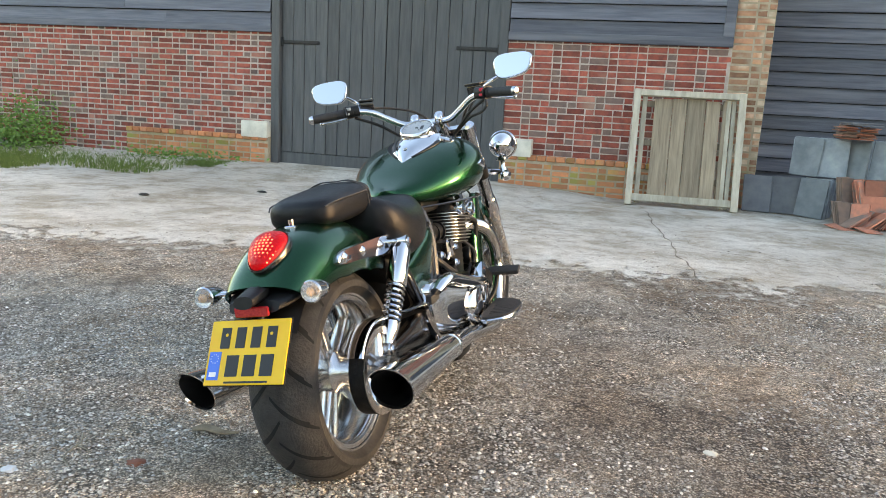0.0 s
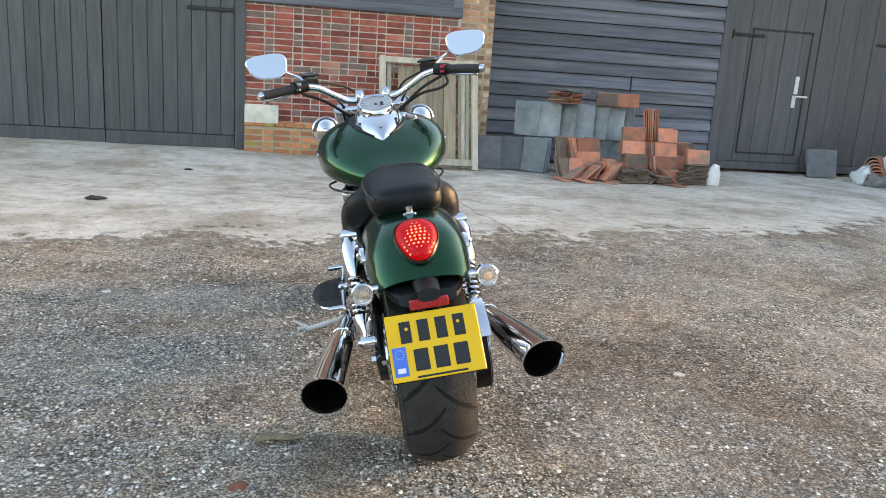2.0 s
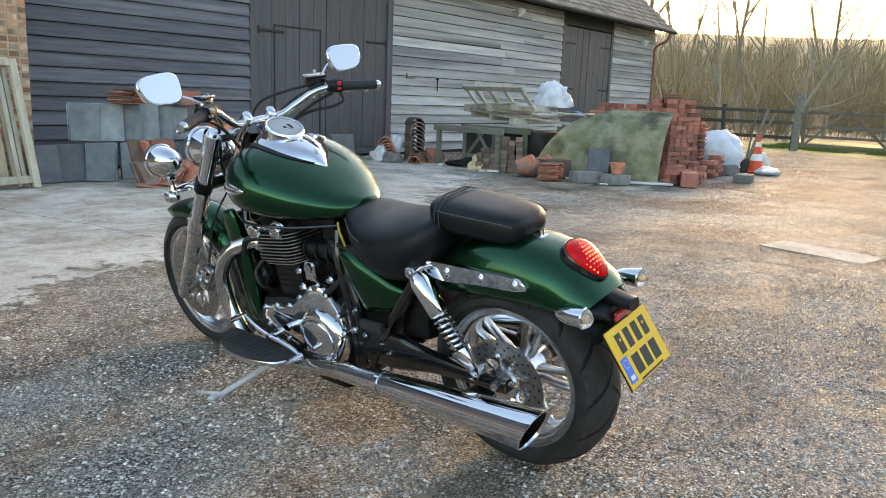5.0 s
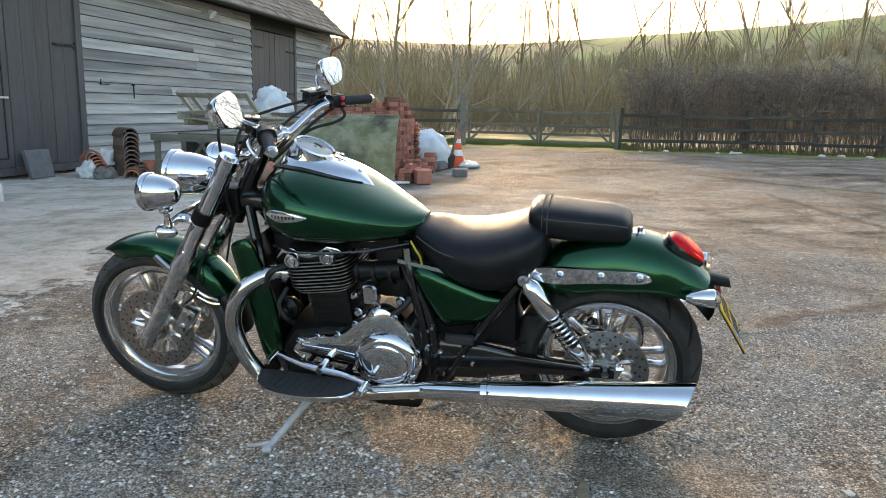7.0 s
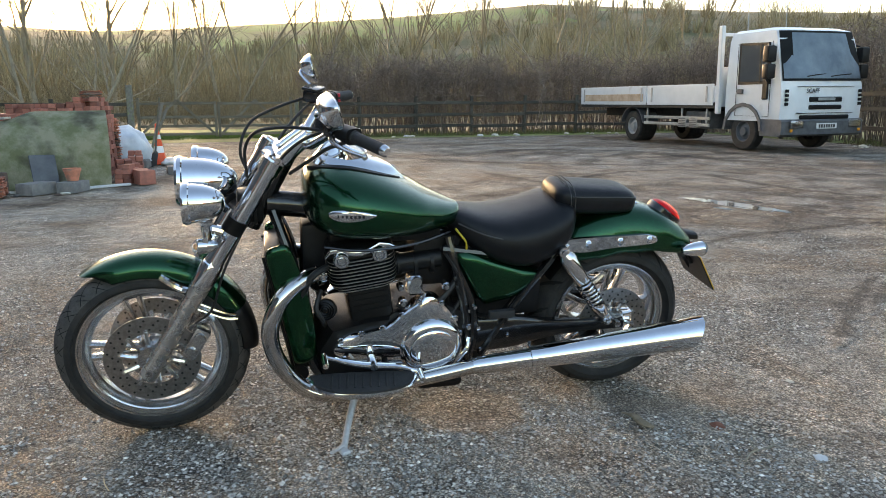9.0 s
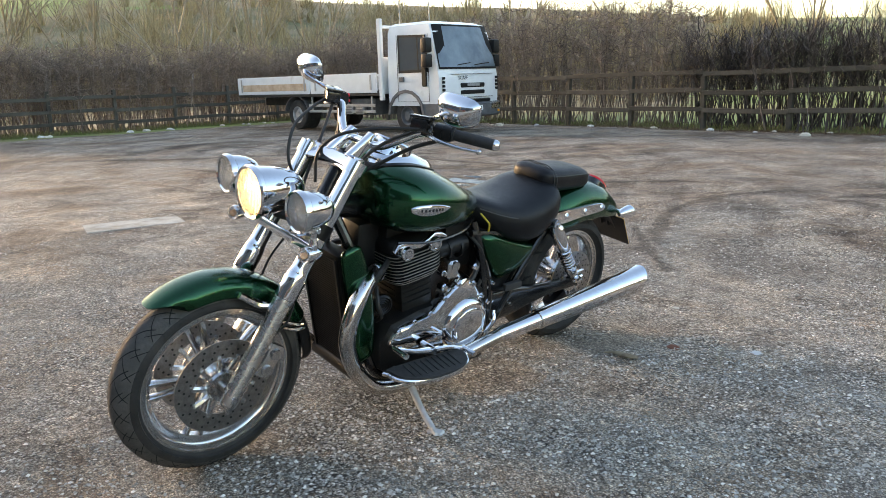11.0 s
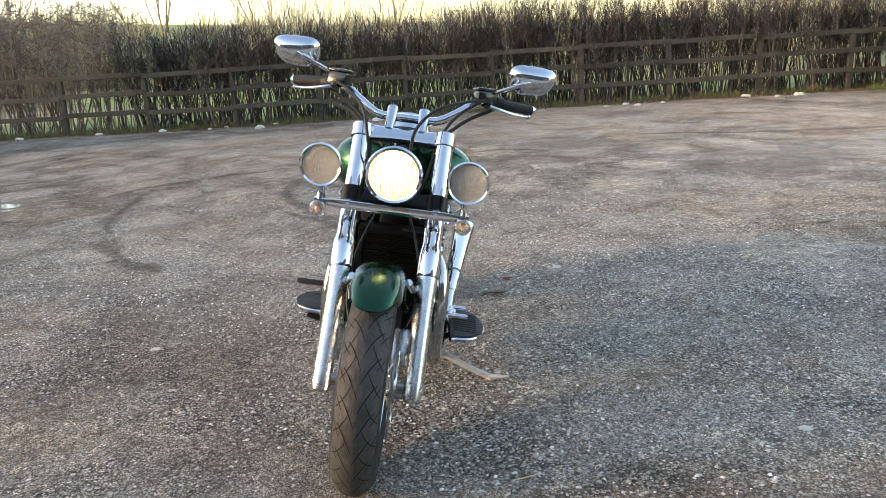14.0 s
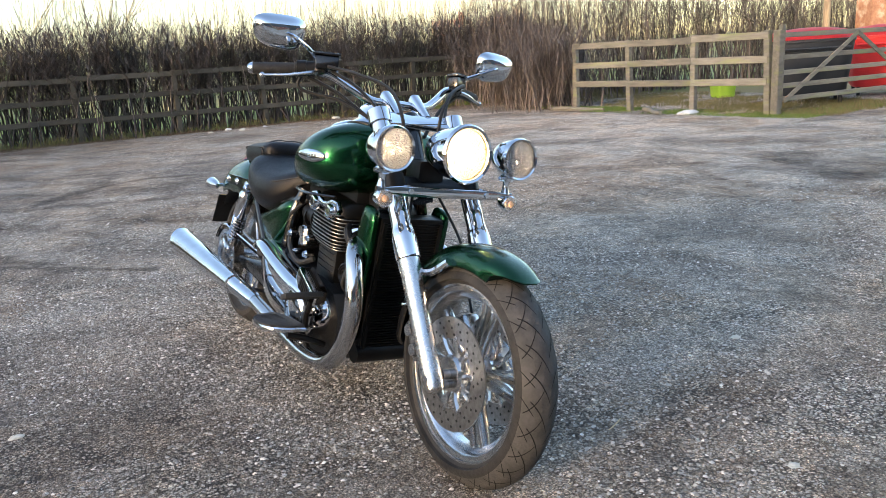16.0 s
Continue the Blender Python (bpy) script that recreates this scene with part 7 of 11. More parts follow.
    def lay(p, w, k=1.0):
        c = Vector((0.313, 1.0, 0))
        q = c + (p - c) * k
        return V3(s * (q.x - (0.012 if s > 0 else 0)), 1.0 + back + (q.y - 1.0) * (0.98 if s < 0 else 0.72), w + 0.05 * (q.y - 1.0))
    rings(bm, [[lay(p, 0.236, 0.97) for p in sm], [lay(p, 0.240, 1.02) for p in sm], [lay(p, 0.250, 1.03) for p in sm], [lay(p, 0.255, 1.0) for p in sm]])
    fbd = part("footboard", bm, M_CHROME, bike, "chrome-edged footboard")
    bm = B()
    rings(bm, [[lay(p, 0.2555, 0.965) for p in sm], [lay(p, 0.261, 0.96) for p in sm], [lay(p, 0.262, 0.94) for p in sm]])
    for k in range(9):
        v = 0.895 + k * 0.027
        v = 1.0 + back + (v - 1.0) * (1.0 if s < 0 else 0.75)
        rod(bm, V3(s * 0.262, v, 0.263 + 0.05 * (v - 1)), V3(s * 0.350, v + 0.012, 0.263 + 0.05 * (v - 1)), 0.0035, seg=6)
    split(part("footboard_rubber", bm, M_GRIP, fbd))
    bm = B()
    tube(bm, [V3(s * 0.17, 1.08, 0.20), V3(s * 0.24, 1.07, 0.225), V3(s * 0.30, 1.06, 0.236)], 0.012, seg=10)
    tube(bm, [V3(s * 0.17, 0.92, 0.20), V3(s * 0.24, 0.91, 0.22), V3(s * 0.30, 0.91, 0.23)], 0.012, seg=10)
    part("footboard_bracket", bm, M_SATBLK, fbd)
    # pillion peg
    bm = B()
    tube(bm, [V3(s * 0.14, 0.56, 0.40), V3(s * 0.165, 0.545, 0.405), V3(s * 0.178, 0.53, 0.41)], 0.010, seg=10)
    pg = part("peg_arm", bm, M_SATBLK, bike)
    bm = B()
    box(bm, (-0.012, -0.050, -0.016), (0.012, 0.050, 0.016), Matrix.Translation(V3(s * 0.180, 0.482, 0.415)), 0.008, 2)
    part("pillion_peg", bm, M_GRIP, pg, "black rubber pillion peg")
# gear lever on the left, brake pedal on the right
bm = B()
tube(bm, [V3(-0.235, 1.13, 0.325), V3(-0.245, 1.04, 0.298), V3(-0.25, 0.97, 0.285), V3(-0.25, 0.88, 0.272), V3(-0.25, 0.80, 0.245)], [0.008, 0.011, 0.013, 0.011, 0.008], seg=10)
rod(bm, V3(-0.232, 1.135, 0.33), V3(-0.305, 1.135, 0.33), 0.011)
rod(bm, V3(-0.248, 0.80, 0.248), V3(-0.315, 0.80, 0.248), 0.011)
lathe(bm, [(0, 0.02), (0.012, 0.02), (0.016, 0.012), (0.016, -0.05)], towards(V3(-0.245, 0.965, 0.285), (-1, 0, 0)), seg=14)
tube(bm, [V3(-0.22, 0.655, 0.26), V3(-0.225, 0.62, 0.31), V3(-0.21, 0.61, 0.345)], 0.009, seg=8)
tube(bm, [V3(-0.235, 0.64, 0.20), V3(-0.235, 0.635, 0.26)], 0.011, seg=8, n=2)
part("gear_lever", bm, M_CHROME, bike, "chrome heel-and-toe gear lever")
bm = B()
tube(bm, [V3(0.20, 0.98, 0.24), V3(0.235, 1.06, 0.30), V3(0.245, 1.11, 0.365)], [0.012, 0.010, 0.009], seg=10)
tube(bm, [V3(0.21, 1.06, 0.16), V3(0.215, 1.0, 0.22), V3(0.21, 0.96, 0.28)], 0.010, seg=8)
bp_ = part("brake_pedal", bm, M_SATBLK, bike, "black brake pedal")
bm = B()
box(bm, (-0.068, -0.026, -0.010), (0.068, 0.026, 0.010), Matrix.Translation(V3(0.275, 1.105, 0.382)) @ pose(0, 0, 0, 20, 0, 0), 0.007, 2)
part("pedal_rubber", bm, M_GRIP, bp_, "black rubber pedal pad")
# side stand
bm = B()
tube(bm, [V3(-0.165, 1.00, 0.145), V3(-0.21, 1.025, 0.143), V3(-0.33, 1.065, 0.108), V3(-0.435, 1.092, 0.083)], [0.018, 0.014, 0.012, 0.012], seg=12)
box(bm, (-0.030, -0.016, -0.007), (0.030, 0.016, 0.006), Matrix.Translation(V3(-0.447, 1.095, 0.088)) @ pose(0, 0, 0, 0, 10.8, 20), 0.004)
tube(bm, [V3(-0.43, 1.095, 0.094), V3(-0.470, 1.125, 0.106), V3(-0.494, 1.137, 0.120)], 0.006, seg=8)
# the stand's bright reflection is put into its grey colour
part("side_stand", bm, M_STANDSHINE, bike, "chrome side stand, down on the gravel")
# belt guard
bm = B()
rows = []
for i in range(13):
    f = i / 12
    a = radians(150 - 75 * f)
    cc = Vector((0.16, RA[0] + 0.15 * math.cos(a), RA[1] + 0.15 * math.sin(a)))
    rows.append(superring(cc, V3(1, 0, 0), Vector((0, math.cos(a), math.sin(a))), 0.025, 0.006, 4, 10))
rows.append(superring(V3(0.16, 0.30, 0.425), V3(1, 0, 0), V3(0, 0, 1), 0.025, 0.006, 4, 10))
rows.append(superring(V3(0.165, 0.52, 0.40), V3(1, 0, 0), V3(0, 0, 1), 0.022, 0.006, 4, 10))
rings(bm, rows)
part("belt_guard", bm, M_CHROME, bike, "chrome belt guard")
# rear caliper
bm = B()
box(bm, (-0.032, -0.05, -0.028), (0.032, 0.05, 0.028), Matrix.Translation(V3(-0.118, 0.10, 0.245)) @ pose(0, 0, 0, -35, 0, 0), 0.012, 2)
part("rear_caliper", bm, M_SATBLK, bike, "black rear brake caliper")
bm = B()
box(bm, (-0.048, 1.31, 0.76), (0.048, 1.40, 0.87), Matrix(), 0.02, 2)
part("headlamp_bracket", bm, M_SATBLK, bike)


# bolts and fittings that could be lifted off one by one
def split_fittings(ob):
    for ch in list(ob.children):
        split_fittings(ch)
        if ch.name.split(".")[0] in ("rail_bolt", "axle_nut", "shock_bolt", "screw", "warning_light", "footboard_bracket", "shock_absorber", "seat_bolt", "belt_pulley", "rocker_cap"):
            split(ch)


split_fittings(bike)

# ---------------------------------------------------------------- barns
def wall_frame(x0, y0, slope):
    """Local x along the wall, y into the building, z up."""
    a = math.atan(slope)
    return Matrix.Translation((x0, y0, 0)) @ Matrix.Rotation(a, 4, "Z")


def board_bm(length, h=0.2, thick=0.042, z=0.0):
    """A feather-edged weatherboard: thick lower edge standing out."""
    bm = B()
    prof = [(-thick, 0.0), (-thick, 0.012), (-0.010, h), (0.0, h), (0.0, 0.0)]
    rings(bm, [[Vector((x, y, z + q)) for y, q in prof] for x in (0, length)])
    return bm


def boards(parent, x0, x1, z0, z1, pitch, material, seed, split=3.6):
    """Rows of boards, butted at uneven places; black gaps between rows stand in for lap shadows."""
    rnd = random.Random(seed)
    rows = int(round((z1 - z0) / pitch))
    for r in range(rows):
        z = z0 + r * pitch
        x = x0
        while x < x1 - 0.01:
            e = min(x1, x + split * rnd.uniform(0.6, 1.3))
            if x1 - e < 0.8:
                e = x1
            # stops short of the next row, so black backing draws the lap shadow
            ob = part("board", board_bm(e - x - 0.004, pitch - 0.009), material, parent, smooth=0)
            ob.matrix_local = Matrix.Translation((x, -0.003 - 0.004 * rnd.random(), z)) @ pose(0, 0, 0, 0, rnd.uniform(-0.12, 0.12), 0)
            x = e


BRICK_L, BRICK_W, BRICK_H, JOINT = 0.212, 0.098, 0.062, 0.014


def brick_mesh(l, h, d=0.05, seed=0):
    rnd = random.Random(seed)
    bm = B()
    vs = box(bm, (0, -0.003, 0), (l, d, h))
    for v in vs:
        v.co += Vector((rnd.uniform(-1, 1) * 0.004, rnd.uniform(-1, 1) * 0.003, rnd.uniform(-1, 1) * 0.003))
    front = [e for e in bm.edges if all(v.co.y < 0.01 for v in e.verts)]
    bmesh.ops.bevel(bm, geom=front, offset=0.003, segments=1, affect="EDGES")
    return mesh_of("brick", bm, 0)


STRETCHERS = [brick_mesh(BRICK_L, BRICK_H, seed=i) for i in range(5)]
HEADERS = [brick_mesh(BRICK_W, BRICK_H, seed=20 + i) for i in range(3)]


def brick_rows(x0, x1, z0, z1, seed, holes=()):
    """Places of bricks in a rough Flemish bond: (x, z, is_header, mesh index)."""
    rnd = random.Random(seed)
    out = []
    r = 0
    z = z0
    while z + BRICK_H < z1 + 0.02:
        x, head = x0 + (0 if r % 2 else -0.11), r % 2 == 0
        while x < x1 - 0.03:
            l = BRICK_W if head else BRICK_L
            a, b = max(x, x0), min(x + l, x1)
            if b - a > 0.045 and not any(h[0] < (a + b) / 2 < h[1] and h[2] < z + 0.03 < h[3] for h in holes):
                out.append((a, z, b - a, head, rnd.random()))
            x += l + JOINT
            head = not head if rnd.random() < 0.9 else head
        z += BRICK_H + JOINT
        r += 1
    return out


def brick_objects(parent, places, y=0.0, limit=300):
    for a, z, l, head, q in places:
        pool = HEADERS if l < 0.16 else STRETCHERS
        me = pool[int(q * 997) % len(pool)]
        full = BRICK_W if l < 0.16 else BRICK_L
        ob = piece("brick", me, parent, Matrix.Translation((a, y - 0.004 * ((q * 31) % 1), z)) @ Matrix.Diagonal((l / full, 1, 1, 1)))
        ob.material_slots[0].link = "OBJECT"
        ob.material_slots[0].material = M_BRICKG if (q * 13) % 1 < (0.45 if head else 0.1) else M_BRICK


for me in STRETCHERS + HEADERS:
    me.materials.append(M_BRICK)


def brick_stuff(name, parent, places, y, material, label=""):
    rnd = random.Random(len(places))
    verts, faces = [], []
    for a, z, l, head, q in places:
        b = len(verts)
        o = y - 0.005 - 0.004 * q
        e = 0.005
        j = [rnd.uniform(-0.003, 0.003) for _ in range(4)]
        verts += [(a + j[0], y + 0.02, z + j[1]), (a + l + j[2], y + 0.02, z + j[3]), (a + l + j[2], y + 0.02, z + BRICK_H + j[1]), (a + j[0], y + 0.02, z + BRICK_H + j[3]),
                  (a + e + j[0], o, z + e + j[1]), (a + l - e + j[2], o, z + e + j[3]), (a + l - e + j[2], o, z + BRICK_H - e + j[1]), (a + e + j[0], o, z + BRICK_H - e + j[3])]
        faces += [(b + 4, b + 5, b + 6, b + 7), (b, b + 1, b + 5, b + 4), (b + 1, b + 2, b + 6, b + 5), (b + 2, b + 3, b + 7, b + 6), (b + 3, b, b + 4, b + 7)]
    return raw(name, verts, faces, material, parent, label, kind="stuff")


def strap_hinge(parent, x, z, length, flip=1):
    bm = B()
    box(bm, (0, -0.03, -0.022), (length, -0.006, 0.022), bevel=0.004)
    rod(bm, (0, -0.02, -0.06), (0, -0.02, 0.06), 0.016)
    for k in range(4):
        rod(bm, (0.1 + k * (length - 0.15) / 3, -0.04, 0), (0.1 + k * (length - 0.15) / 3, -0.02, 0), 0.012, seg=8)
    ob = part("strap_hinge", bm, M_IRON, parent, "black iron strap hinge")
    ob.matrix_local = Matrix.Translation((x, 0, z)) @ Matrix.Diagonal((flip, 1, 1, 1))


def plank_leaf(name, x0, x1, z0, z1, planks, material, m, label, bottom=0.0):
    """A ledged door leaf of upright planks."""
    leaf = tagged(new(name), label, "door", "barn doors", "structure")
    leaf.matrix_world = m
    w = (x1 - x0) / planks
    bm = B()
    box(bm, (x0 + 0.01, 0.02, z0 + 0.01), (x1 - 0.01, 0.06, z1))
    part("door_back", bm, M_IRON, leaf)
    pb = B()
    box(pb, (0, -0.012, 0), (w - 0.005, 0.02, z1 - z0 - bottom), bevel=0.006)
    pm = mesh_of("plank", pb, 0)
    pm.materials.append(material)
    for i in range(planks):
        piece("plank", pm, leaf, Matrix.Translation((x0 + i * w, 0.003 * ((i * 7) % 3), z0 + bottom)))
    if bottom:
        bm = B()
        box(bm, (x0, -0.016, z0), (x1, 0.03, z0 + bottom - 0.006), bevel=0.005)
        part("bottom_rail", bm, material, leaf)
    return leaf


# brick barn
F1 = wall_frame(0, 9.85, 0.04)
wall_brick = tagged(new("wall_north"), "red brick barn wall with tarred weatherboards above", "wall", kind="structure")
wall_brick.matrix_world = F1
DL, DR, XR, XL, ZB = -3.74, -0.72, 2.44, -8.8, 1.90
bm = B()
for a, b in ((XL, DL - 0.12), (DR + 0.12, 2.02)):
    box(bm, (a, 0.0, -0.3), (b, 0.32, ZB))
part("mortar", bm, M_MORTAR, wall_brick, "pale lime mortar core of the wall", smooth=0)
bm = B()
box(bm, (2.02, -0.002, -0.3), (XR, 0.32, 4.8))
box(bm, (XR - 0.32, 0.32, -0.3), (XR, 1.6, 4.8))
part("pier_mortar", bm, M_MORTARB, wall_brick, "earthy mortar core of the pier", smooth=0)
bm = B()
box(bm, (XL, 0.04, ZB + 0.003), (DL - 0.12, 0.32, 4.8))
box(bm, (DR + 0.12, 0.04, ZB + 0.003), (2.02, 0.32, 4.8))
box(bm, (DL - 0.12, 0.34, 3.62), (DR + 0.12, 0.5, 4.8))
box(bm, (XL, 0.32, 4.7), (XR, 8, 4.8))
box(bm, (XL - 0.3, 0.0, -0.3), (XL, 8, 4.8))
box(bm, (XL, 7.9, -0.3), (XR, 8.2, 4.8))
part("backing", bm, M_IRON, wall_brick, smooth=0)
brick_objects(wall_brick, brick_rows(DR + 0.12, 2.02, 0.47, ZB, 3)[:300], 0.0)
LEFT_ROWS = brick_rows(XL, DL - 0.12, 0.0, ZB, 5)
brick_stuff("brickwork", wall_brick, [p for p in LEFT_ROWS if (p[4] * 13) % 1 >= (0.45 if p[3] else 0.1)], 0.0, M_BRICKI)
brick_stuff("burnt_brickwork", wall_brick, [p for p in LEFT_ROWS if (p[4] * 13) % 1 < (0.45 if p[3] else 0.1)], 0.0, M_BRICKG, "dark burnt header bricks")
brick_stuff("pier_brickwork", wall_brick, brick_rows(2.02, XR, 0.0, 4.7, 6), 0.0, M_BRICKP, "weathered buff and brown pier bricks")
for x0, x1, s in ((DR + 0.12, 1.95, 7), (-6.15, DL - 0.12, 8)):
    bm = B()
    box(bm, (x0, -0.10, -0.3), (x1, 0.0, 0.455))
    part("plinth_core", bm, M_MORTARB, wall_brick, smooth=0)
    brick_stuff("plinth_brickwork", wall_brick, brick_rows(x0, x1, 0.0, 0.42, s), -0.10, M_BRICKO, "orange plinth bricks green with moss")
    bm = B()
    for i in range(int((x1 - x0) / 0.12)):
        xx = x0 + i * 0.12
        box(bm, (xx, -0.125, 0.40), (xx + 0.11, 0.02, 0.465), bevel=0.01)
    part("plinth_capping", bm, M_BRICKO, wall_brick, smooth=0, kind="stuff")
for x in (DL - 0.52, DR + 0.12):
    bm = B()
    box(bm, (x, -0.135, 0.44), (x + 0.40, 0.1, 0.66), bevel=0.012, seg=2)
    solo("pad_stone", bm, M_STONE, "pale cut stone block beside the barn doorway", "stone", "doorway stones", m=F1)
boards(wall_brick, XL, DL - 0.13, ZB + 0.03, 4.7, 0.19, M_BLKBOARD, 11)
boards(wall_brick, DR + 0.13, 2.0, ZB + 0.03, 4.7, 0.19, M_BLKBOARD, 12)
for x0, x1 in ((XL, DL - 0.12), (DR + 0.12, 2.02)):
    bm = B()
    box(bm, (x0, -0.055, ZB - 0.045), (x1, -0.004, ZB + 0.06), bevel=0.006)
    part("drip_board", bm, M_BLKBOARD, wall_brick)
bm = B()
box(bm, (1.90, -0.05, ZB + 0.065), (2.02, -0.004, 4.7), bevel=0.006)
part("corner_board", bm, M_BLKBOARD, wall_brick)
# doorway posts and head
for x0, nm in ((DL - 0.12, "door_post"), (DR, "door_post")):
    bm = B()
    box(bm, (x0, -0.03, 0.0), (x0 + 0.12, 0.3, 3.7), bevel=0.008)
    part(nm, bm, M_DOOR, wall_brick, "charcoal timber door post")
bm = B()
box(bm, (DL, -0.03, 3.5), (DR, 0.3, 3.7), bevel=0.008)
part("door_head", bm, M_DOOR, wall_brick)
MID = (DL + DR) / 2 + 0.0
ob = plank_leaf("door_1", DL + 0.006, MID - 0.004, 0.1, 3.49, 9, M_DOOR, F1 @ Matrix.Translation((0, 0.06, 0)), "tall charcoal plank barn door, shut", 0.16)
strap_hinge(ob, DL + 0.01, 1.74, 0.55)
ob = plank_leaf("door_2", MID + 0.004, DR - 0.006, 0.1, 3.49, 9, M_DOOR, F1 @ Matrix.Translation((0, 0.06, 0)), "tall charcoal plank barn door, shut", 0.16)
strap_hinge(ob, DR - 0.01, 1.74, 0.55, -1)

# long boarded barn
F2 = wall_frame(0, 10.8, 0.025)
wall_board = tagged(new("wall_east"), "long weatherboarded barn wall, black paint wearing to silver grey", "wall", kind="structure")
wall_board.matrix_world = F2
X2, EAVE = 20.85, 3.35
bm = B()
for a, b in ((2.3, 6.05), (9.2, 15.4), (18.1, X2)):
    box(bm, (a, 0.002, -0.3), (b, 0.22, EAVE + 0.1))
for a, b, z in ((6.05, 9.2, 3.15), (15.4, 18.1, 2.98)):
    box(bm, (a, 0.002, z), (b, 0.22, EAVE + 0.1))
box(bm, (X2 - 0.22, 0.22, -0.3), (X2, 7, EAVE + 0.1))
box(bm, (2.3, 6.8, -0.3), (X2, 7.0, EAVE + 0.1))
part("backing", bm, M_IRON, wall_board, smooth=0)
boards(wall_board, 2.44, 6.03, 0.06, 3.35, 0.178, M_BLKBOARD, 21, 4.2)
boards(wall_board, 9.22, 15.38, 0.06, 3.35, 0.178, M_GREYBOARD, 22, 4.2)
boards(wall_board, 18.12, X2, 0.06, 3.35, 0.178, M_GREYBOARD, 23, 4.2)
bm = B()
for x in (6.05, 9.2 - 0.1):
    box(bm, (x - 0.02, -0.045, 0.02), (x + 0.12, 0.0, 3.2), bevel=0.006)
part("door_frame", bm, M_DOORBRN, wall_board)


def flush_leaf(name, x0, x1, z0, z1, planks, label):
    leaf = plank_leaf(name, x0, x1, z0, z1, planks, M_DOORBRN, F2 @ Matrix.Translation((0, -0.005, 0)), label, 0.12)
    return leaf


d = flush_leaf("door_3", 6.17, 7.60, 0.06, 3.14, 5, "brown-grey barn door with a wicket door cut in it, shut")
strap_hinge(d, 6.2, 2.02, 0.5)
bm = B()
for a, b in (((6.50, 0.30), (7.48, 0.325)), ((6.50, 2.10), (7.48, 2.125)), ((6.50, 0.3), (6.52, 2.12)), ((7.46, 0.3), (7.48, 2.12))):
    box(bm, (a[0], -0.022, a[1]), (b[0], -0.004, b[1]))
part("wicket_frame", bm, M_IRON, d)
bm = B()
box(bm, (7.30, -0.035, 1.22), (7.36, -0.012, 1.48), bevel=0.006)
box(bm, (7.30, -0.06, 1.17), (7.52, -0.035, 1.20), bevel=0.006)
rod(bm, (7.33, -0.06, 1.185), (7.33, -0.012, 1.185), 0.012)
box(bm, (7.29, -0.03, 1.02), (7.35, -0.012, 1.20), bevel=0.005)
part("door_handle", bm, M_WHITEMETAL, d, "white lever handle and lock plate")
d = flush_leaf("door_4", 7.61, 9.09, 0.06, 3.14, 5, "brown-grey barn door leaf, shut")
strap_hinge(d, 9.05, 2.02, 0.5, -1)
bm = B()
for x in (15.4, 18.0):
    box(bm, (x - 0.02, -0.045, 0.02), (x + 0.10, 0.0, 3.0), bevel=0.006)
part("door_frame", bm, M_DOORBRN, wall_board)
d = flush_leaf("door_5", 15.5, 16.74, 0.06, 2.95, 4, "far brown-grey barn door leaf, shut")
strap_hinge(d, 15.53, 2.55, 0.5)
strap_hinge(d, 15.53, 1.45, 0.5)
d = flush_leaf("door_6", 16.76, 18.0, 0.06, 2.95, 4, "far brown-grey barn door leaf, shut")
strap_hinge(d, 17.97, 2.55, 0.5, -1)
strap_hinge(d, 17.97, 1.45, 0.5, -1)
bm = B()
rod(bm, (10.55, -0.05, 1.22), (10.55, -0.05, 1.46), 0.011)
rod(bm, (10.55, -0.01, 1.46), (10.55, -0.07, 1.46), 0.02)
part("iron_bracket", bm, M_IRON, wall_board)
bm = B()
box(bm, (9.62, -0.055, 1.44), (9.86, -0.035, 1.455))
box(bm, (9.62, -0.055, 1.44), (9.635, -0.035, 1.53))
part("iron_bracket", bm, M_IRON, wall_board)
bm = B()
rod(bm, (4.7, -0.05, 1.1), (4.7, -0.05, 1.32), 0.011)
part("iron_bracket", bm, M_IRON, wall_board)


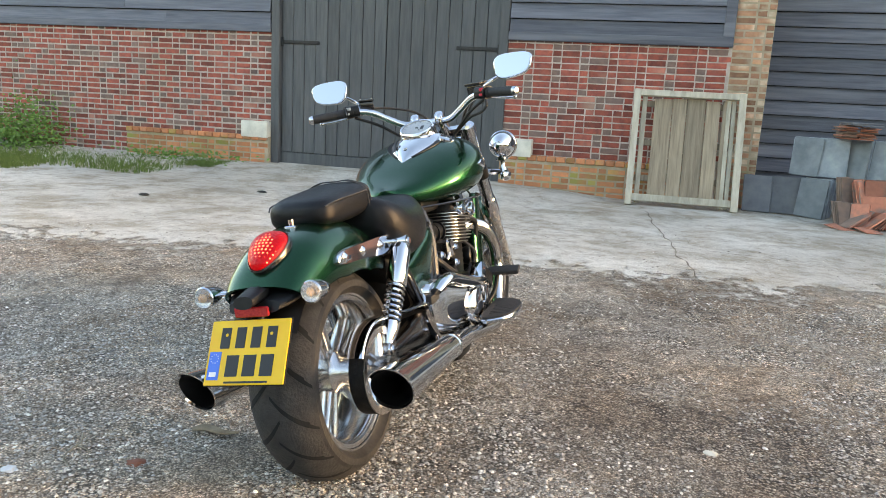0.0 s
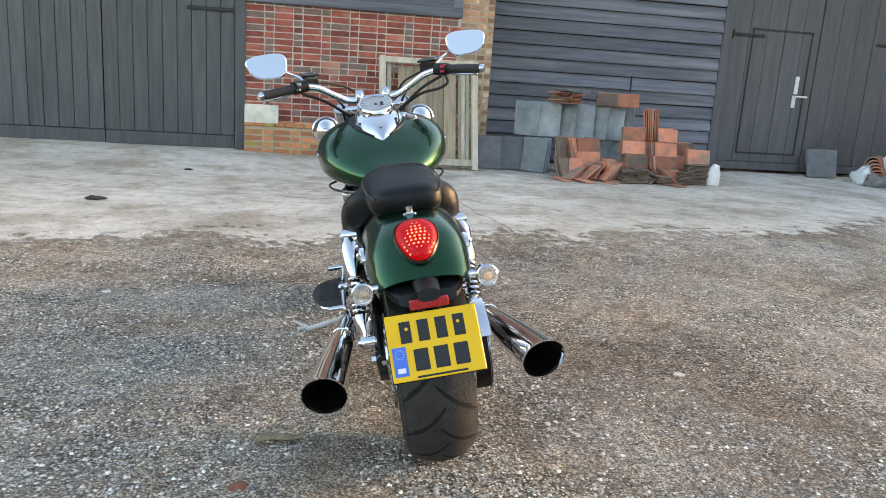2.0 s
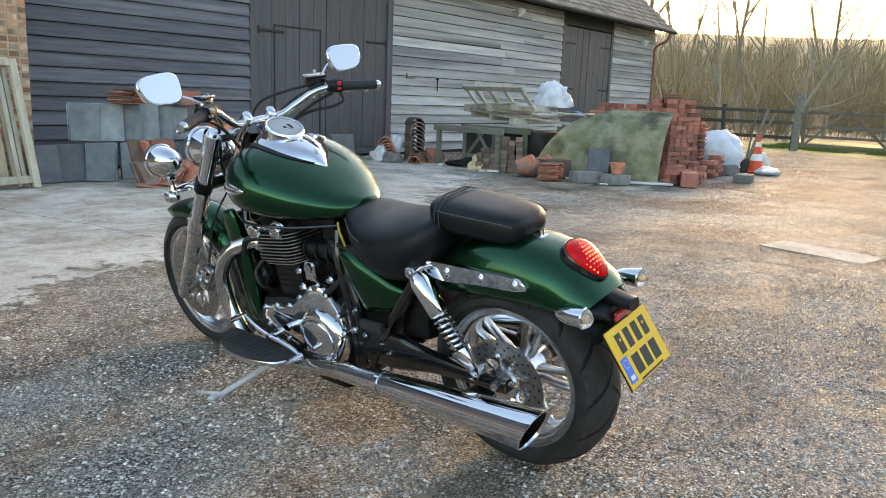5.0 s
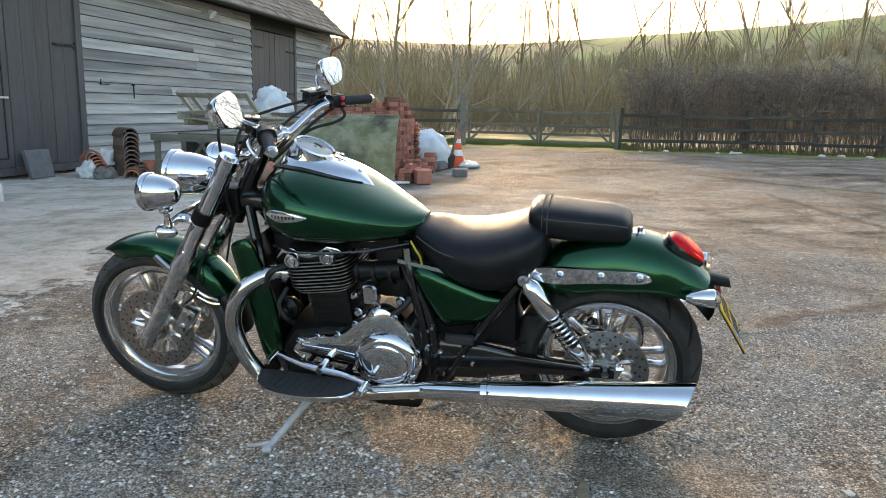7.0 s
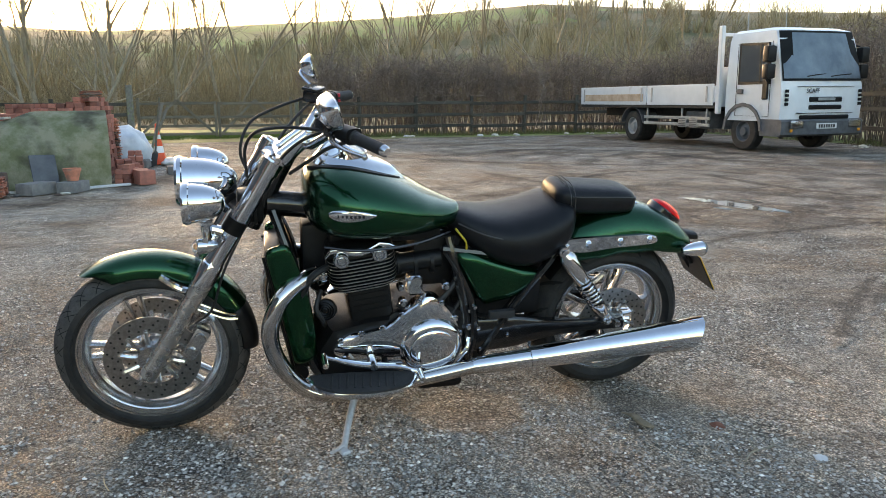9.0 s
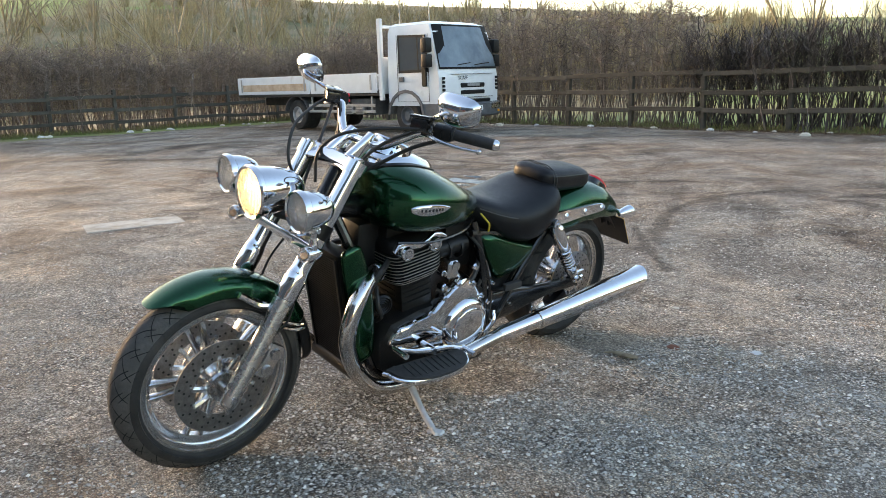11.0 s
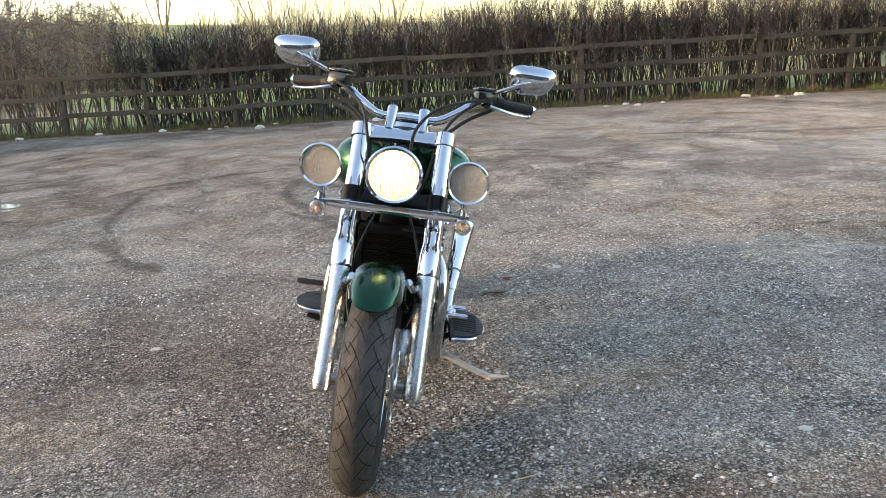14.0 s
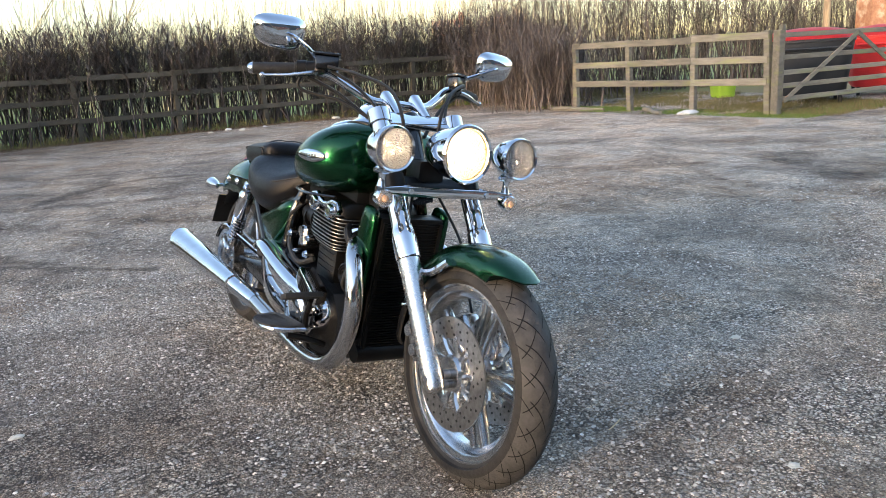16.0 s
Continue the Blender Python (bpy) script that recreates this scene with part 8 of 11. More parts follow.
def build_roof():
    roof = tagged(new("roof"), "brown plain-tiled roof of the long barn", "roof", kind="structure")
    roof.matrix_world = F2
    bm = B()
    p = [(-0.42, EAVE - 0.12), (-0.42, EAVE - 0.08), (3.5, EAVE + 3.35), (7.2, EAVE - 0.1), (7.0, EAVE - 0.1), (3.5, EAVE + 3.2)]
    rings(bm, [[Vector((x, y, z)) for y, z in p] for x in (2.3, X2 + 0.25)])
    part("roof_deck", bm, M_IRON, roof, smooth=0)
    rnd = random.Random(5)
    verts, faces = [], []
    sl = Vector((0, 3.92, 3.43)).normalized()
    nrm = Vector((0, -sl.z, sl.y))
    for r in range(24):
        x = 2.3 + (r % 2) * 0.14
        while x < X2 + 0.25:
            o = Vector((x, -0.46, EAVE - 0.07)) + sl * (r * 0.21) + nrm * (0.012 + rnd.uniform(0, 0.012))
            b = len(verts)
            u, up = Vector((0.27, 0, 0)), sl * 0.23 - nrm * 0.004
            verts += [o, o + u, o + u + up, o + up, o + nrm * 0.02, o + u + nrm * 0.02, o + u + up + nrm * 0.008, o + up + nrm * 0.008]
            faces += [(b + 4, b + 5, b + 6, b + 7), (b, b + 1, b + 5, b + 4), (b + 1, b + 2, b + 6, b + 5), (b + 3, b, b + 4, b + 7)]
            x += 0.28
    raw("roof_tiles", verts, faces, M_ROOF, roof, kind="stuff")
    bm = B()
    lathe(bm, [(0.055, 0), (0.055, X2 - 2.0), (0.05, X2 - 2.0), (0.05, 0)], towards((2.3, -0.5, EAVE - 0.1), (1, 0, 0), (0, 0, 1)), seg=12, arc=math.pi * 2, closed_profile=True)
    part("gutter", bm, M_IRON, roof)
    bm = B()
    tube(bm, [(X2 - 0.06, -0.5, EAVE - 0.14), (X2 - 0.06, -0.42, EAVE - 0.35), (X2 - 0.06, -0.09, EAVE - 0.55), (X2 - 0.06, -0.08, EAVE - 0.9), (X2 - 0.06, -0.08, 1.5), (X2 - 0.06, -0.08, 0.05)], 0.035, seg=10)
    part("downpipe", bm, M_NEWBRICK, roof, "red-brown downpipe")


build_roof()
for x, z in ((13.1, 3.02), (19.7, 2.86)):
    bm = B()
    rod(bm, (0, 0, 0), (0, -0.22, 0.02), 0.014)
    lathe(bm, [(0.0, 0.0), (0.05, 0.01), (0.10, 0.12), (0.095, 0.125), (0.0, 0.1)], towards((0, -0.2, 0.04), (0, -0.7, -0.6)), seg=18)
    solo("wall_lamp", bm, M_WHITEBAG, "small outdoor lamp under the barn eaves", "lamp", "barn lamps", m=F2 @ Matrix.Translation((x, 0, z)))

# ---------------------------------------------------------------- things along the barns
def at(x, y, z=0.0, rz=0.0, rx=0.0, ry=0.0):
    return pose(x, y, z, rx, ry, rz)


# old framed hatch leaning on the brick wall
hatch = thing("wooden_hatch", at(1.03, 9.30, 0.02, 5.5, -15), "old board hatch in a pale frame, leaning on the brick wall", "hatch")
HW, HH = 1.24, 1.36
for name, lo, hi, mt in (("stile", (0, -0.03, 0), (0.075, 0.03, HH), M_HATCHFRAME), ("stile", (HW - 0.075, -0.03, 0), (HW, 0.03, HH), M_HATCHFRAME),
                         ("rail", (0.0755, -0.028, 0.05), (HW - 0.0755, 0.028, 0.13), M_HATCHFRAME), ("rail", (0.0755, -0.028, HH - 0.075), (HW - 0.0755, 0.028, HH - 0.005), M_HATCHFRAME),
                         ("stile", (0.10, 0.034, 0.03), (0.155, 0.075, HH - 0.03), M_HATCHFRAME), ("stile", (HW - 0.20, 0.034, 0.03), (HW - 0.155, 0.075, HH - 0.03), M_HATCHFRAME),
                         ("stile", (HW - 0.145, 0.034, 0.03), (HW - 0.10, 0.075, HH - 0.03), M_HATCHFRAME),
                         ("batten", (0.08, 0.08, 0.30), (HW - 0.08, 0.10, 0.37), M_HATCHBOARD), ("batten", (0.08, 0.08, 0.72), (HW - 0.08, 0.10, 0.79), M_HATCHBOARD), ("batten", (0.08, 0.08, 1.18), (HW - 0.08, 0.10, 1.25), M_HATCHBOARD)):
    bm = B()
    box(bm, lo, hi, Matrix(), 0.004)
    part(name, bm, mt, hatch)
for k, (a, b) in enumerate(((0.24, 0.44), (0.445, 0.60), (0.605, 0.81), (0.815, 0.97), (1.0, 1.045))):
    bm = B()
    box(bm, (a, 0.040 + 0.004 * (k % 2), 0.11), (b, 0.062 + 0.004 * (k % 2), HH - 0.09 + 0.012 * (k % 3)), Matrix(), 0.003)
    part("board", bm, M_HATCHBOARD, hatch)


def slab_mesh(name, w, h, t, material, seed=0, bend=0.0, nib=True):
    """A roofing tile or slate standing on edge: width, height, thickness."""
    rnd = random.Random(seed)
    bm = B()
    vs = box(bm, (-w / 2, 0, 0), (w / 2, t, h))
    for v in vs:
        v.co += Vector((rnd.uniform(-1, 1) * 0.006, 0, rnd.uniform(-1, 1) * 0.006))
    bmesh.ops.bevel(bm, geom=bm.edges[:], offset=0.003, segments=1, affect="EDGES")
    if nib:
        box(bm, (-w / 2 + 0.03, t, h - 0.03), (-w / 2 + 0.06, t + 0.008, h - 0.012))
    me = mesh_of(name, bm, 0)
    me.materials.append(material)
    return me


SLATES = [slab_mesh("slate", 0.31, 0.43, 0.012, M_SLATE, i, nib=False) for i in range(3)]
DKSLATES = [slab_mesh("slate", 0.30, 0.42, 0.014, M_DKSLATE, i + 5, nib=False) for i in range(2)]
TILES = [slab_mesh("clay_tile", 0.168, 0.262, 0.013, M_CLAY, i + 9) for i in range(4)]
LONG_TILES = [slab_mesh("clay_tile", 0.29, 0.166, 0.014, M_CLAY if i < 3 else M_DKCLAY, i + 30) for i in range(4)]
TALL_TILES = [slab_mesh("clay_tile", 0.17, 0.40, 0.02, M_CLAY, i + 40) for i in range(2)]
DKTILES = [slab_mesh("clay_tile", 0.168, 0.262, 0.013, M_DKCLAY, i + 15) for i in range(2)]


def upright_row(name, label, pool, x, y, z, n, step, rz, lean, seed, fan=0.0, group="stacked roof tiles", pname="slate"):
    """Tiles standing on edge one before the other, leaning back."""
    rnd = random.Random(seed)
    t = thing(name, at(x, y, z, rz), label, "tiles", group)
    for i in range(n):
        piece(pname, pool[rnd.randrange(len(pool))], t, Matrix.Translation((rnd.uniform(-0.012, 0.012), -i * step, 0.002)) @ pose(0, 0, 0, -lean - fan * i, rnd.uniform(-2, 2), rnd.uniform(-3, 3)))
    return t


def flat_pile(name, label, pool, x, y, z, n, t0, rz, seed, group="stacked roof tiles", pname="clay_tile", spread=0.012, tilt=0.0):
    """Tiles lying flat, one on another."""
    rnd = random.Random(seed)
    t = thing(name, at(x, y, z, rz), label, "tiles", group)
    for i in range(n):
        piece(pname, pool[rnd.randrange(len(pool))], t, Matrix.Translation((rnd.uniform(-1, 1) * spread, 0.13 + rnd.uniform(-1, 1) * spread, 0.008 + i * t0)) @ pose(0, 0, 0, 90 + tilt, rnd.uniform(-2, 2), rnd.uniform(-5, 5)))
    return t


upright_row("slate_stack", "dark slate leaning on the black boards", DKSLATES, 2.47, 9.72, 0.022, 2, 0.02, 2, 14, 1)
upright_row("slate_stack", "dark slate leaning on the black boards", DKSLATES, 2.78, 9.74, 0.022, 2, 0.02, -4, 12, 2)
upright_row("slate_stack", "stack of blue-grey slates on edge", SLATES, 3.12, 9.78, 0.022, 8, 0.030, -32, 8, 3)
upright_row("slate_stack", "upper stack of blue-grey slates on edge", SLATES, 2.96, 9.86, 0.47, 5, 0.030, -24, 7, 4)
upright_row("slate_stack", "stack of blue-grey slates on edge", SLATES, 3.52, 9.80, 0.022, 5, 0.030, -14, 7, 5)
upright_row("slate_stack", "upper stack of blue-grey slates on edge", SLATES, 3.46, 9.84, 0.47, 6, 0.030, -28, 7, 6)
upright_row("slate_stack", "stack of blue-grey slates on edge", SLATES, 3.92, 9.82, 0.022, 5, 0.030, -18, 7, 7)
upright_row("slate_stack", "upper stack of pale blue-grey slates on edge", SLATES, 3.90, 9.86, 0.47, 6, 0.030, -30, 7, 8)
upright_row("slate_stack", "stack of blue-grey slates on edge", SLATES, 4.27, 9.86, 0.022, 4, 0.030, -16, 8, 9)
upright_row("slate_stack", "upper stack of pale blue-grey slates on edge", SLATES, 4.24, 9.9, 0.47, 4, 0.030, -22, 8, 10)
flat_pile("tile_pile", "flat pile of old clay tiles on top of the slates", TILES + DKTILES, 3.28, 9.60, 0.90, 9, 0.017, 8, 11, spread=0.03)
flat_pile("tile_pile", "flat pile of old clay tiles on top of the slates", TILES + DKTILES, 3.47, 9.61, 0.90, 8, 0.017, -6, 12, spread=0.03)
for k in range(2):
    flat_pile("tile_pile", "few grey slates lying on the clay tiles", DKSLATES, 3.36, 9.50, 1.05 + 0.018 * k, 1, 0.016, 5 + 6 * k, 13 + k, pname="slate")
upright_row("tile_stack", "clay tiles standing on the slates", LONG_TILES, 3.98, 9.74, 0.90, 6, 0.016, -16, 8, 15, pname="clay_tile", fan=2)
upright_row("tile_stack", "clay tiles standing on the slates", LONG_TILES, 4.20, 9.76, 0.90, 9, 0.016, 4, 8, 16, pname="clay_tile")
rnd = random.Random(91)
for x0, x1, h0, h1 in ((3.28, 3.86, 0.62, 0.42),):
    x = x0
    while x < x1:
        top = h0 + (h1 - h0) * (x - x0) / (x1 - x0) + rnd.uniform(-0.12, 0.08)
        z, level = 0.02, 0
        while z + 0.16 < top:
            upright_row("tile_stack", "weathered clay roof tiles stacked on edge", DKTILES if rnd.random() < 0.35 else TILES, x + rnd.uniform(-0.03, 0.03), 9.24 + 0.10 * level + rnd.uniform(-0.05, 0.05), z, rnd.randint(5, 11), 0.0155,
                        rnd.uniform(-38, 38), rnd.uniform(6, 26), rnd.randint(0, 9999), fan=rnd.uniform(0, 1.2), pname="clay_tile")
            z += rnd.uniform(0.22, 0.262)
            level += 1
        x += rnd.uniform(0.15, 0.2)
# clay tiles on their long edges, course over course, stepping down towards the jug
for x, y, courses, rz, seed in ((3.60, 9.30, 3, 4, 300), (4.24, 9.34, 4, -3, 310), (4.58, 9.18, 3, 5, 320), (4.46, 9.60, 3, -4, 330), (4.76, 9.52, 4, 3, 340), (4.92, 9.42, 3, -5, 350)):
    for k in range(courses):
        upright_row("tile_stack", "weathered clay roof tiles stacked on their long edges", LONG_TILES, x + 0.014 * ((seed // 10 + k) % 3 - 1), y + 0.045 * k, 0.022 + 0.158 * k, 11 - k, 0.0155, rz + 4 * (k % 2), 9 + 3 * (k % 3), seed + k, fan=0.4, pname="clay_tile")
upright_row("tile_stack", "tall red clay tiles standing edge on", TALL_TILES, 4.50, 9.66, 0.50, 7, 0.027, 64, 5, 360, pname="clay_tile")
flat_pile("tile_pile", "flat pile of dark clay tiles beside the jug", DKTILES, 4.98, 9.12, 0.02, 15, 0.0165, 88, 361, spread=0.012)
upright_row("tile_stack", "orange clay tiles resting on the dark pile", LONG_TILES[:3], 5.02, 9.24, 0.272, 8, 0.0155, 2, 9, 362, pname="clay_tile")
for i, (x, y, n, rz, lean) in enumerate(((3.36, 9.10, 5, -60, 50), (3.62, 9.08, 7, -78, 35), (3.86, 9.06, 6, -80, 30), (4.62, 9.04, 5, 70, 40), (4.30, 8.98, 4, -50, 62))):
    upright_row("slumped_tiles", "clay roof tiles slumped over at the foot of the stacks", TILES + DKTILES, x, y, 0.03, n, 0.028, rz, lean, 60 + i, fan=3, pname="clay_tile")
for i, (x, y, n, rz) in enumerate(((4.02, 8.98, 9, 6), (4.22, 9.02, 10, -4), (4.48, 8.98, 6, 14), (4.80, 9.08, 9, -12))):
    flat_pile("tile_pile", "low flat pile of dark clay tiles on the ground", DKTILES if i != 5 else TILES, x, y, 0.02, n, 0.0165, rz, 70 + i, spread=0.015)
for i, (x, y, rz, ti) in enumerate(((3.50, 8.90, 20, 4), (3.85, 8.88, -35, 6), (4.6, 8.86, 10, 3), (3.25, 9.0, 50, 8))):
    flat_pile("fallen_tile", "single clay tile fallen on the concrete", TILES, x, y, 0.02, 1, 0.016, rz, 80 + i, group="fallen tiles", tilt=ti)
upright_row("slate_stack", "upper stack of blue-grey slates on edge", SLATES, 3.22, 9.86, 0.47, 7, 0.030, -10, 7, 151)
upright_row("slate_stack", "upper stack of pale blue-grey slates on edge", SLATES, 3.68, 9.86, 0.47, 6, 0.030, -15, 7, 152)
upright_row("slate_stack", "upper stack of pale blue-grey slates on edge", SLATES, 4.08, 9.88, 0.47, 5, 0.030, -12, 7, 153)
# white plastic jug at the end of the tiles
bm = B()
rows = [superring(Vector((0, 0, z)), (1, 0, 0), (0, 1, 0), a, b, 3, 18) for z, a, b in ((0, 0.075, 0.055), (0.01, 0.085, 0.062), (0.17, 0.085, 0.062), (0.22, 0.06, 0.045), (0.245, 0.025, 0.025), (0.27, 0.022, 0.022))]
rings(bm, rows)
tube(bm, [(0.03, 0, 0.245), (0.075, 0, 0.24), (0.09, 0, 0.19), (0.083, 0, 0.14)], 0.011, seg=8)
solo("plastic_jug", bm, M_WHITEBAG, "white plastic jug beside the stacked tiles", "jug", m=at(5.20, 9.06, 0.02, 20))

# ---------------------------------------------------------------- heap beside the long barn
upright_row("slate_stack", "grey ribbed slates leaning against the barn door", DKSLATES, 7.72, 10.72, 0.02, 3, 0.03, 0, 16, 90)
upright_row("slate_stack", "grey ribbed slates leaning against the barn door", DKSLATES, 7.90, 10.74, 0.02, 2, 0.03, -6, 14, 91)


def ridge_mesh(material, r=0.13, length=0.42, seed=0):
    """A half-round ridge tile."""
    bm = B()
    n = 10
    prof = [(r * math.cos(math.pi * i / n), r * math.sin(math.pi * i / n) * 1.1) for i in range(n + 1)]
    prof += [((r - 0.018) * math.cos(math.pi * i / n), (r - 0.018) * math.sin(math.pi * i / n) * 1.1) for i in range(n, -1, -1)]
    rings(bm, [[Vector((a, y, b)) for a, b in prof] for y in (0, length)])
    me = mesh_of("ridge_tile", bm, 40)
    me.materials.append(material)
    return me


RIDGE_DK, RIDGE_RED = ridge_mesh(M_DKCLAY), ridge_mesh(M_CLAY, 0.12, 0.40)
t = thing("ridge_tile_stack", at(8.62, 9.85, 0.02, -34), "tall nested stack of dark half-round ridge tiles", "tiles", "ridge tiles")
for i in range(10):
    piece("ridge_tile", RIDGE_DK, t, Matrix.Translation((0.006 * (i % 3), -0.2, 0.0 + i * 0.067)))
t = thing("ridge_tile_stack", at(8.30, 10.05, 0.02, -46), "slumped red clay ridge tiles", "tiles", "ridge tiles")
for i in range(7):
    piece("ridge_tile", RIDGE_RED, t, Matrix.Translation((-0.02 * i, -0.2 + 0.02 * i, 0.045 * i)) @ pose(0, 0, 0, 0, 12 - 3 * i, 6 * (i % 3)))
for i, (x, y, rz) in enumerate(((8.40, 9.55, -70), (8.55, 9.60, -40), (9.15, 9.75, -50))):
    t = thing("ridge_tile_pair", at(x, y, 0.02, rz), "two clay ridge tiles lying on the ground", "tiles", "ridge tiles")
    for j in range(2):
        piece("ridge_tile", RIDGE_RED if i != 1 else RIDGE_DK, t, Matrix.Translation((0, -0.2, 0.035 * j)))


def crumple(name, c, size, material, label, category, seed, group="", rough=0.35, rz=0.0, flat=0.25):
    """A slumped bag or bundle of sheeting."""
    bm = B()
    bmesh.ops.create_icosphere(bm, subdivisions=4, radius=1)
    for v in bm.verts:
        n1 = noise.noise(v.co * 1.6 + Vector((seed * 3.1, 0, 0)))
        n2 = noise.noise(v.co * 4.5 + Vector((0, seed * 2.3, 0)))
        n3 = abs(noise.noise(v.co * 8 + Vector((0, 0, seed))))
        v.co *= 1 + rough * n1 + rough * 0.45 * n2 - rough * 0.35 * n3
        v.co = Vector((v.co.x * size[0], v.co.y * size[1], max(v.co.z, -flat) * size[2]))
    lo = min(v.co.z for v in bm.verts)
    for v in bm.verts:
        v.co.z -= lo
    return solo(name, bm, material, label, category, group, m=at(*c, rz), smooth=80)


crumple("plastic_bag", (8.08, 10.12, 0.02), (0.17, 0.15, 0.20), M_WHITEBAG, "crumpled white plastic bag among the ridge tiles", "bag", 1, "bags")
crumple("plastic_bag", (8.46, 10.12, 0.20), (0.17, 0.12, 0.20), M_WHITEBAG, "crumpled white plastic bag among the ridge tiles", "bag", 2, "bags")
crumple("plastic_bag", (8.12, 9.86, 0.02), (0.20, 0.16, 0.14), M_CONBLOCK, "grey sack slumped on the ground", "bag", 3, "bags")
crumple("paper_sack", (8.62, 8.22, 0.02), (0.22, 0.34, 0.20), M_SACK, "torn pale paper sack on the heap", "sack", 4, rz=30)
crumple("paper_sack", (8.80, 7.98, 0.18), (0.14, 0.22, 0.12), M_PALEWOOD, "torn pale paper sack on the heap", "sack", 5, rz=-20)
crumple("wrapped_load", (10.25, 8.15, 1.02), (0.28, 0.34, 0.34), M_TARP, "bundle wrapped in grey plastic sheet on the timber pile", "bundle", 6)
crumple("black_sheet", (8.78, 8.75, 0.02), (0.30, 0.40, 0.10), M_PLASTIC, "crumpled black sheeting on the ground", "sheet", 7)


def pallet(x, y, z, rz, label, rx=0.0, ry=0.0, length=1.2, width=1.0, material=None):
    t = thing("pallet", at(x, y, z, rz, rx, ry), label, "pallet", "pallets and boards")
    mt = material or M_GREYWOOD
    for k in range(6):
        bm = B()
        a = -width / 2 + k * (width - 0.1) / 5
        box(bm, (-length / 2, a, 0.105), (length / 2, a + 0.1, 0.125), Matrix(), 0.003)
        part("deck_board", bm, mt, t)
    for k in range(3):
        bm = B()
        a = -length / 2 + k * (length - 0.1) / 2
        box(bm, (a, -width / 2, 0.02), (a + 0.1, width / 2, 0.103), Matrix(), 0.003)
        part("bearer", bm, mt, t)
        bm = B()
        box(bm, (a - 0.0, -width / 2, 0.0), (a + 0.1, width / 2, 0.018))
        part("foot_board", bm, mt, t)
    return t


pallet(10.0, 8.75, 0.75, 70, "weathered pallet lying on top of the timber heap", 0, -4, 1.3, 1.0, M_PALEWOOD)
pallet(9.85, 8.75, 0.90, 78, "weathered pallet lying on top of the timber heap", 3, 3, 1.3, 1.0, M_PALEWOOD)
# open-slatted bench end leaning up
t = thing("slatted_frame", at(9.45, 8.55, 0.98, 82, -48), "bleached slatted timber frame propped on the heap", "frame", "pallets and boards")
for lo, hi in (((-0.68, -0.03, 0), (0.68, 0.03, 0.10)), ((-0.68, -0.03, 0.42), (0.68, 0.03, 0.53)), ((-0.66, -0.02, 0.10), (-0.58, 0.02, 0.42)), ((-0.28, -0.02, 0.10), (-0.20, 0.02, 0.42)), ((0.06, -0.02, 0.10), (0.14, 0.02, 0.42)), ((0.38, -0.02, 0.10), (0.46, 0.02, 0.42)), ((0.60, -0.02, 0.10), (0.67, 0.02, 0.42))):
    bm = B()
    box(bm, lo, hi, Matrix(), 0.004)
    part("slat", bm, M_PALEWOOD, t)
# trestle below
t = thing("trestle", at(9.15, 8.55, 0.02, 84), "grey timber trestle under the heap", "trestle", "pallets and boards")
for lo, hi in (((-0.75, -0.04, 0.56), (0.75, 0.04, 0.66)), ((-0.70, -0.03, 0.0), (-0.62, 0.03, 0.56)), ((0.62, -0.03, 0.0), (0.70, 0.03, 0.56)), ((-0.05, -0.03, 0.0), (0.03, 0.03, 0.56)), ((-0.62, -0.02, 0.10), (0.62, 0.02, 0.17)),
               ((-0.75, 0.60, 0.56), (0.75, 0.68, 0.66)), ((-0.70, 0.60, 0.0), (-0.62, 0.66, 0.56)), ((0.62, 0.60, 0.0), (0.70, 0.66, 0.56))):
    bm = B()
    box(bm, lo, hi, Matrix(), 0.004)
    part("beam", bm, M_GREYWOOD, t)
for a, b in (((-0.62, 0, 0.15), (-0.1, 0, 0.56)), ((0.05, 0, 0.15), (0.4, 0, 0.56)), ((0.62, 0, 0.12), (0.25, 0, 0.55))):
    bm = B()
    rod(bm, a, b, 0.035, seg=4)
    part("brace", bm, M_GREYWOOD, t)
for i, (x, y, z, rz, ry, l) in enumerate(((9.35, 8.15, 0.70, 70, 3, 1.9), (9.55, 7.9, 0.80, 78, -3, 2.0), (9.75, 7.75, 0.86, 72, 5, 1.7), (9.2, 8.3, 0.69, 86, 2, 1.5), (9.6, 7.6, 0.92, 66, 0, 1.2))):
    bm = B()
    box(bm, (-l / 2, -0.07, 0), (l / 2, 0.07, 0.03), Matrix(), 0.003)
    solo("plank", bm, M_PALEWOOD, "loose bleached plank on the timber heap", "plank", "loose planks", m=at(x, y, z, rz, 0, ry))
for i, (x, y, z) in enumerate(((10.3, 7.7, 0.86), (10.5, 7.3, 0.82))):
    bm = B()
    tube(bm, [(-0.4, 0, 0.0), (-0.1, 0.05, 0.10), (0.2, -0.03, 0.05), (0.45, 0.02, 0.0)], 0.05, seg=8, flat=0.4)
    solo("blue_sheet", bm, M_BLUEPLAST, "strip of blue plastic on the heap", "sheet", "blue plastic", m=at(x, y, z, 60 + 30 * i))
bm = B()
box(bm, (9.2, 7.6, 0.02), (10.6, 9.2, 0.62), Matrix(), 0.05, 2)
for v in bm.verts:
    v.co += Vector((noise.noise(v.co * 3), noise.noise(v.co * 3 + Vector((5, 0, 0))), noise.noise(v.co * 3 + Vector((0, 5, 0))))) * 0.08
solo("rubble_core", bm, M_TRUCKDK, "dark heap of rubbish under the timber", "heap")

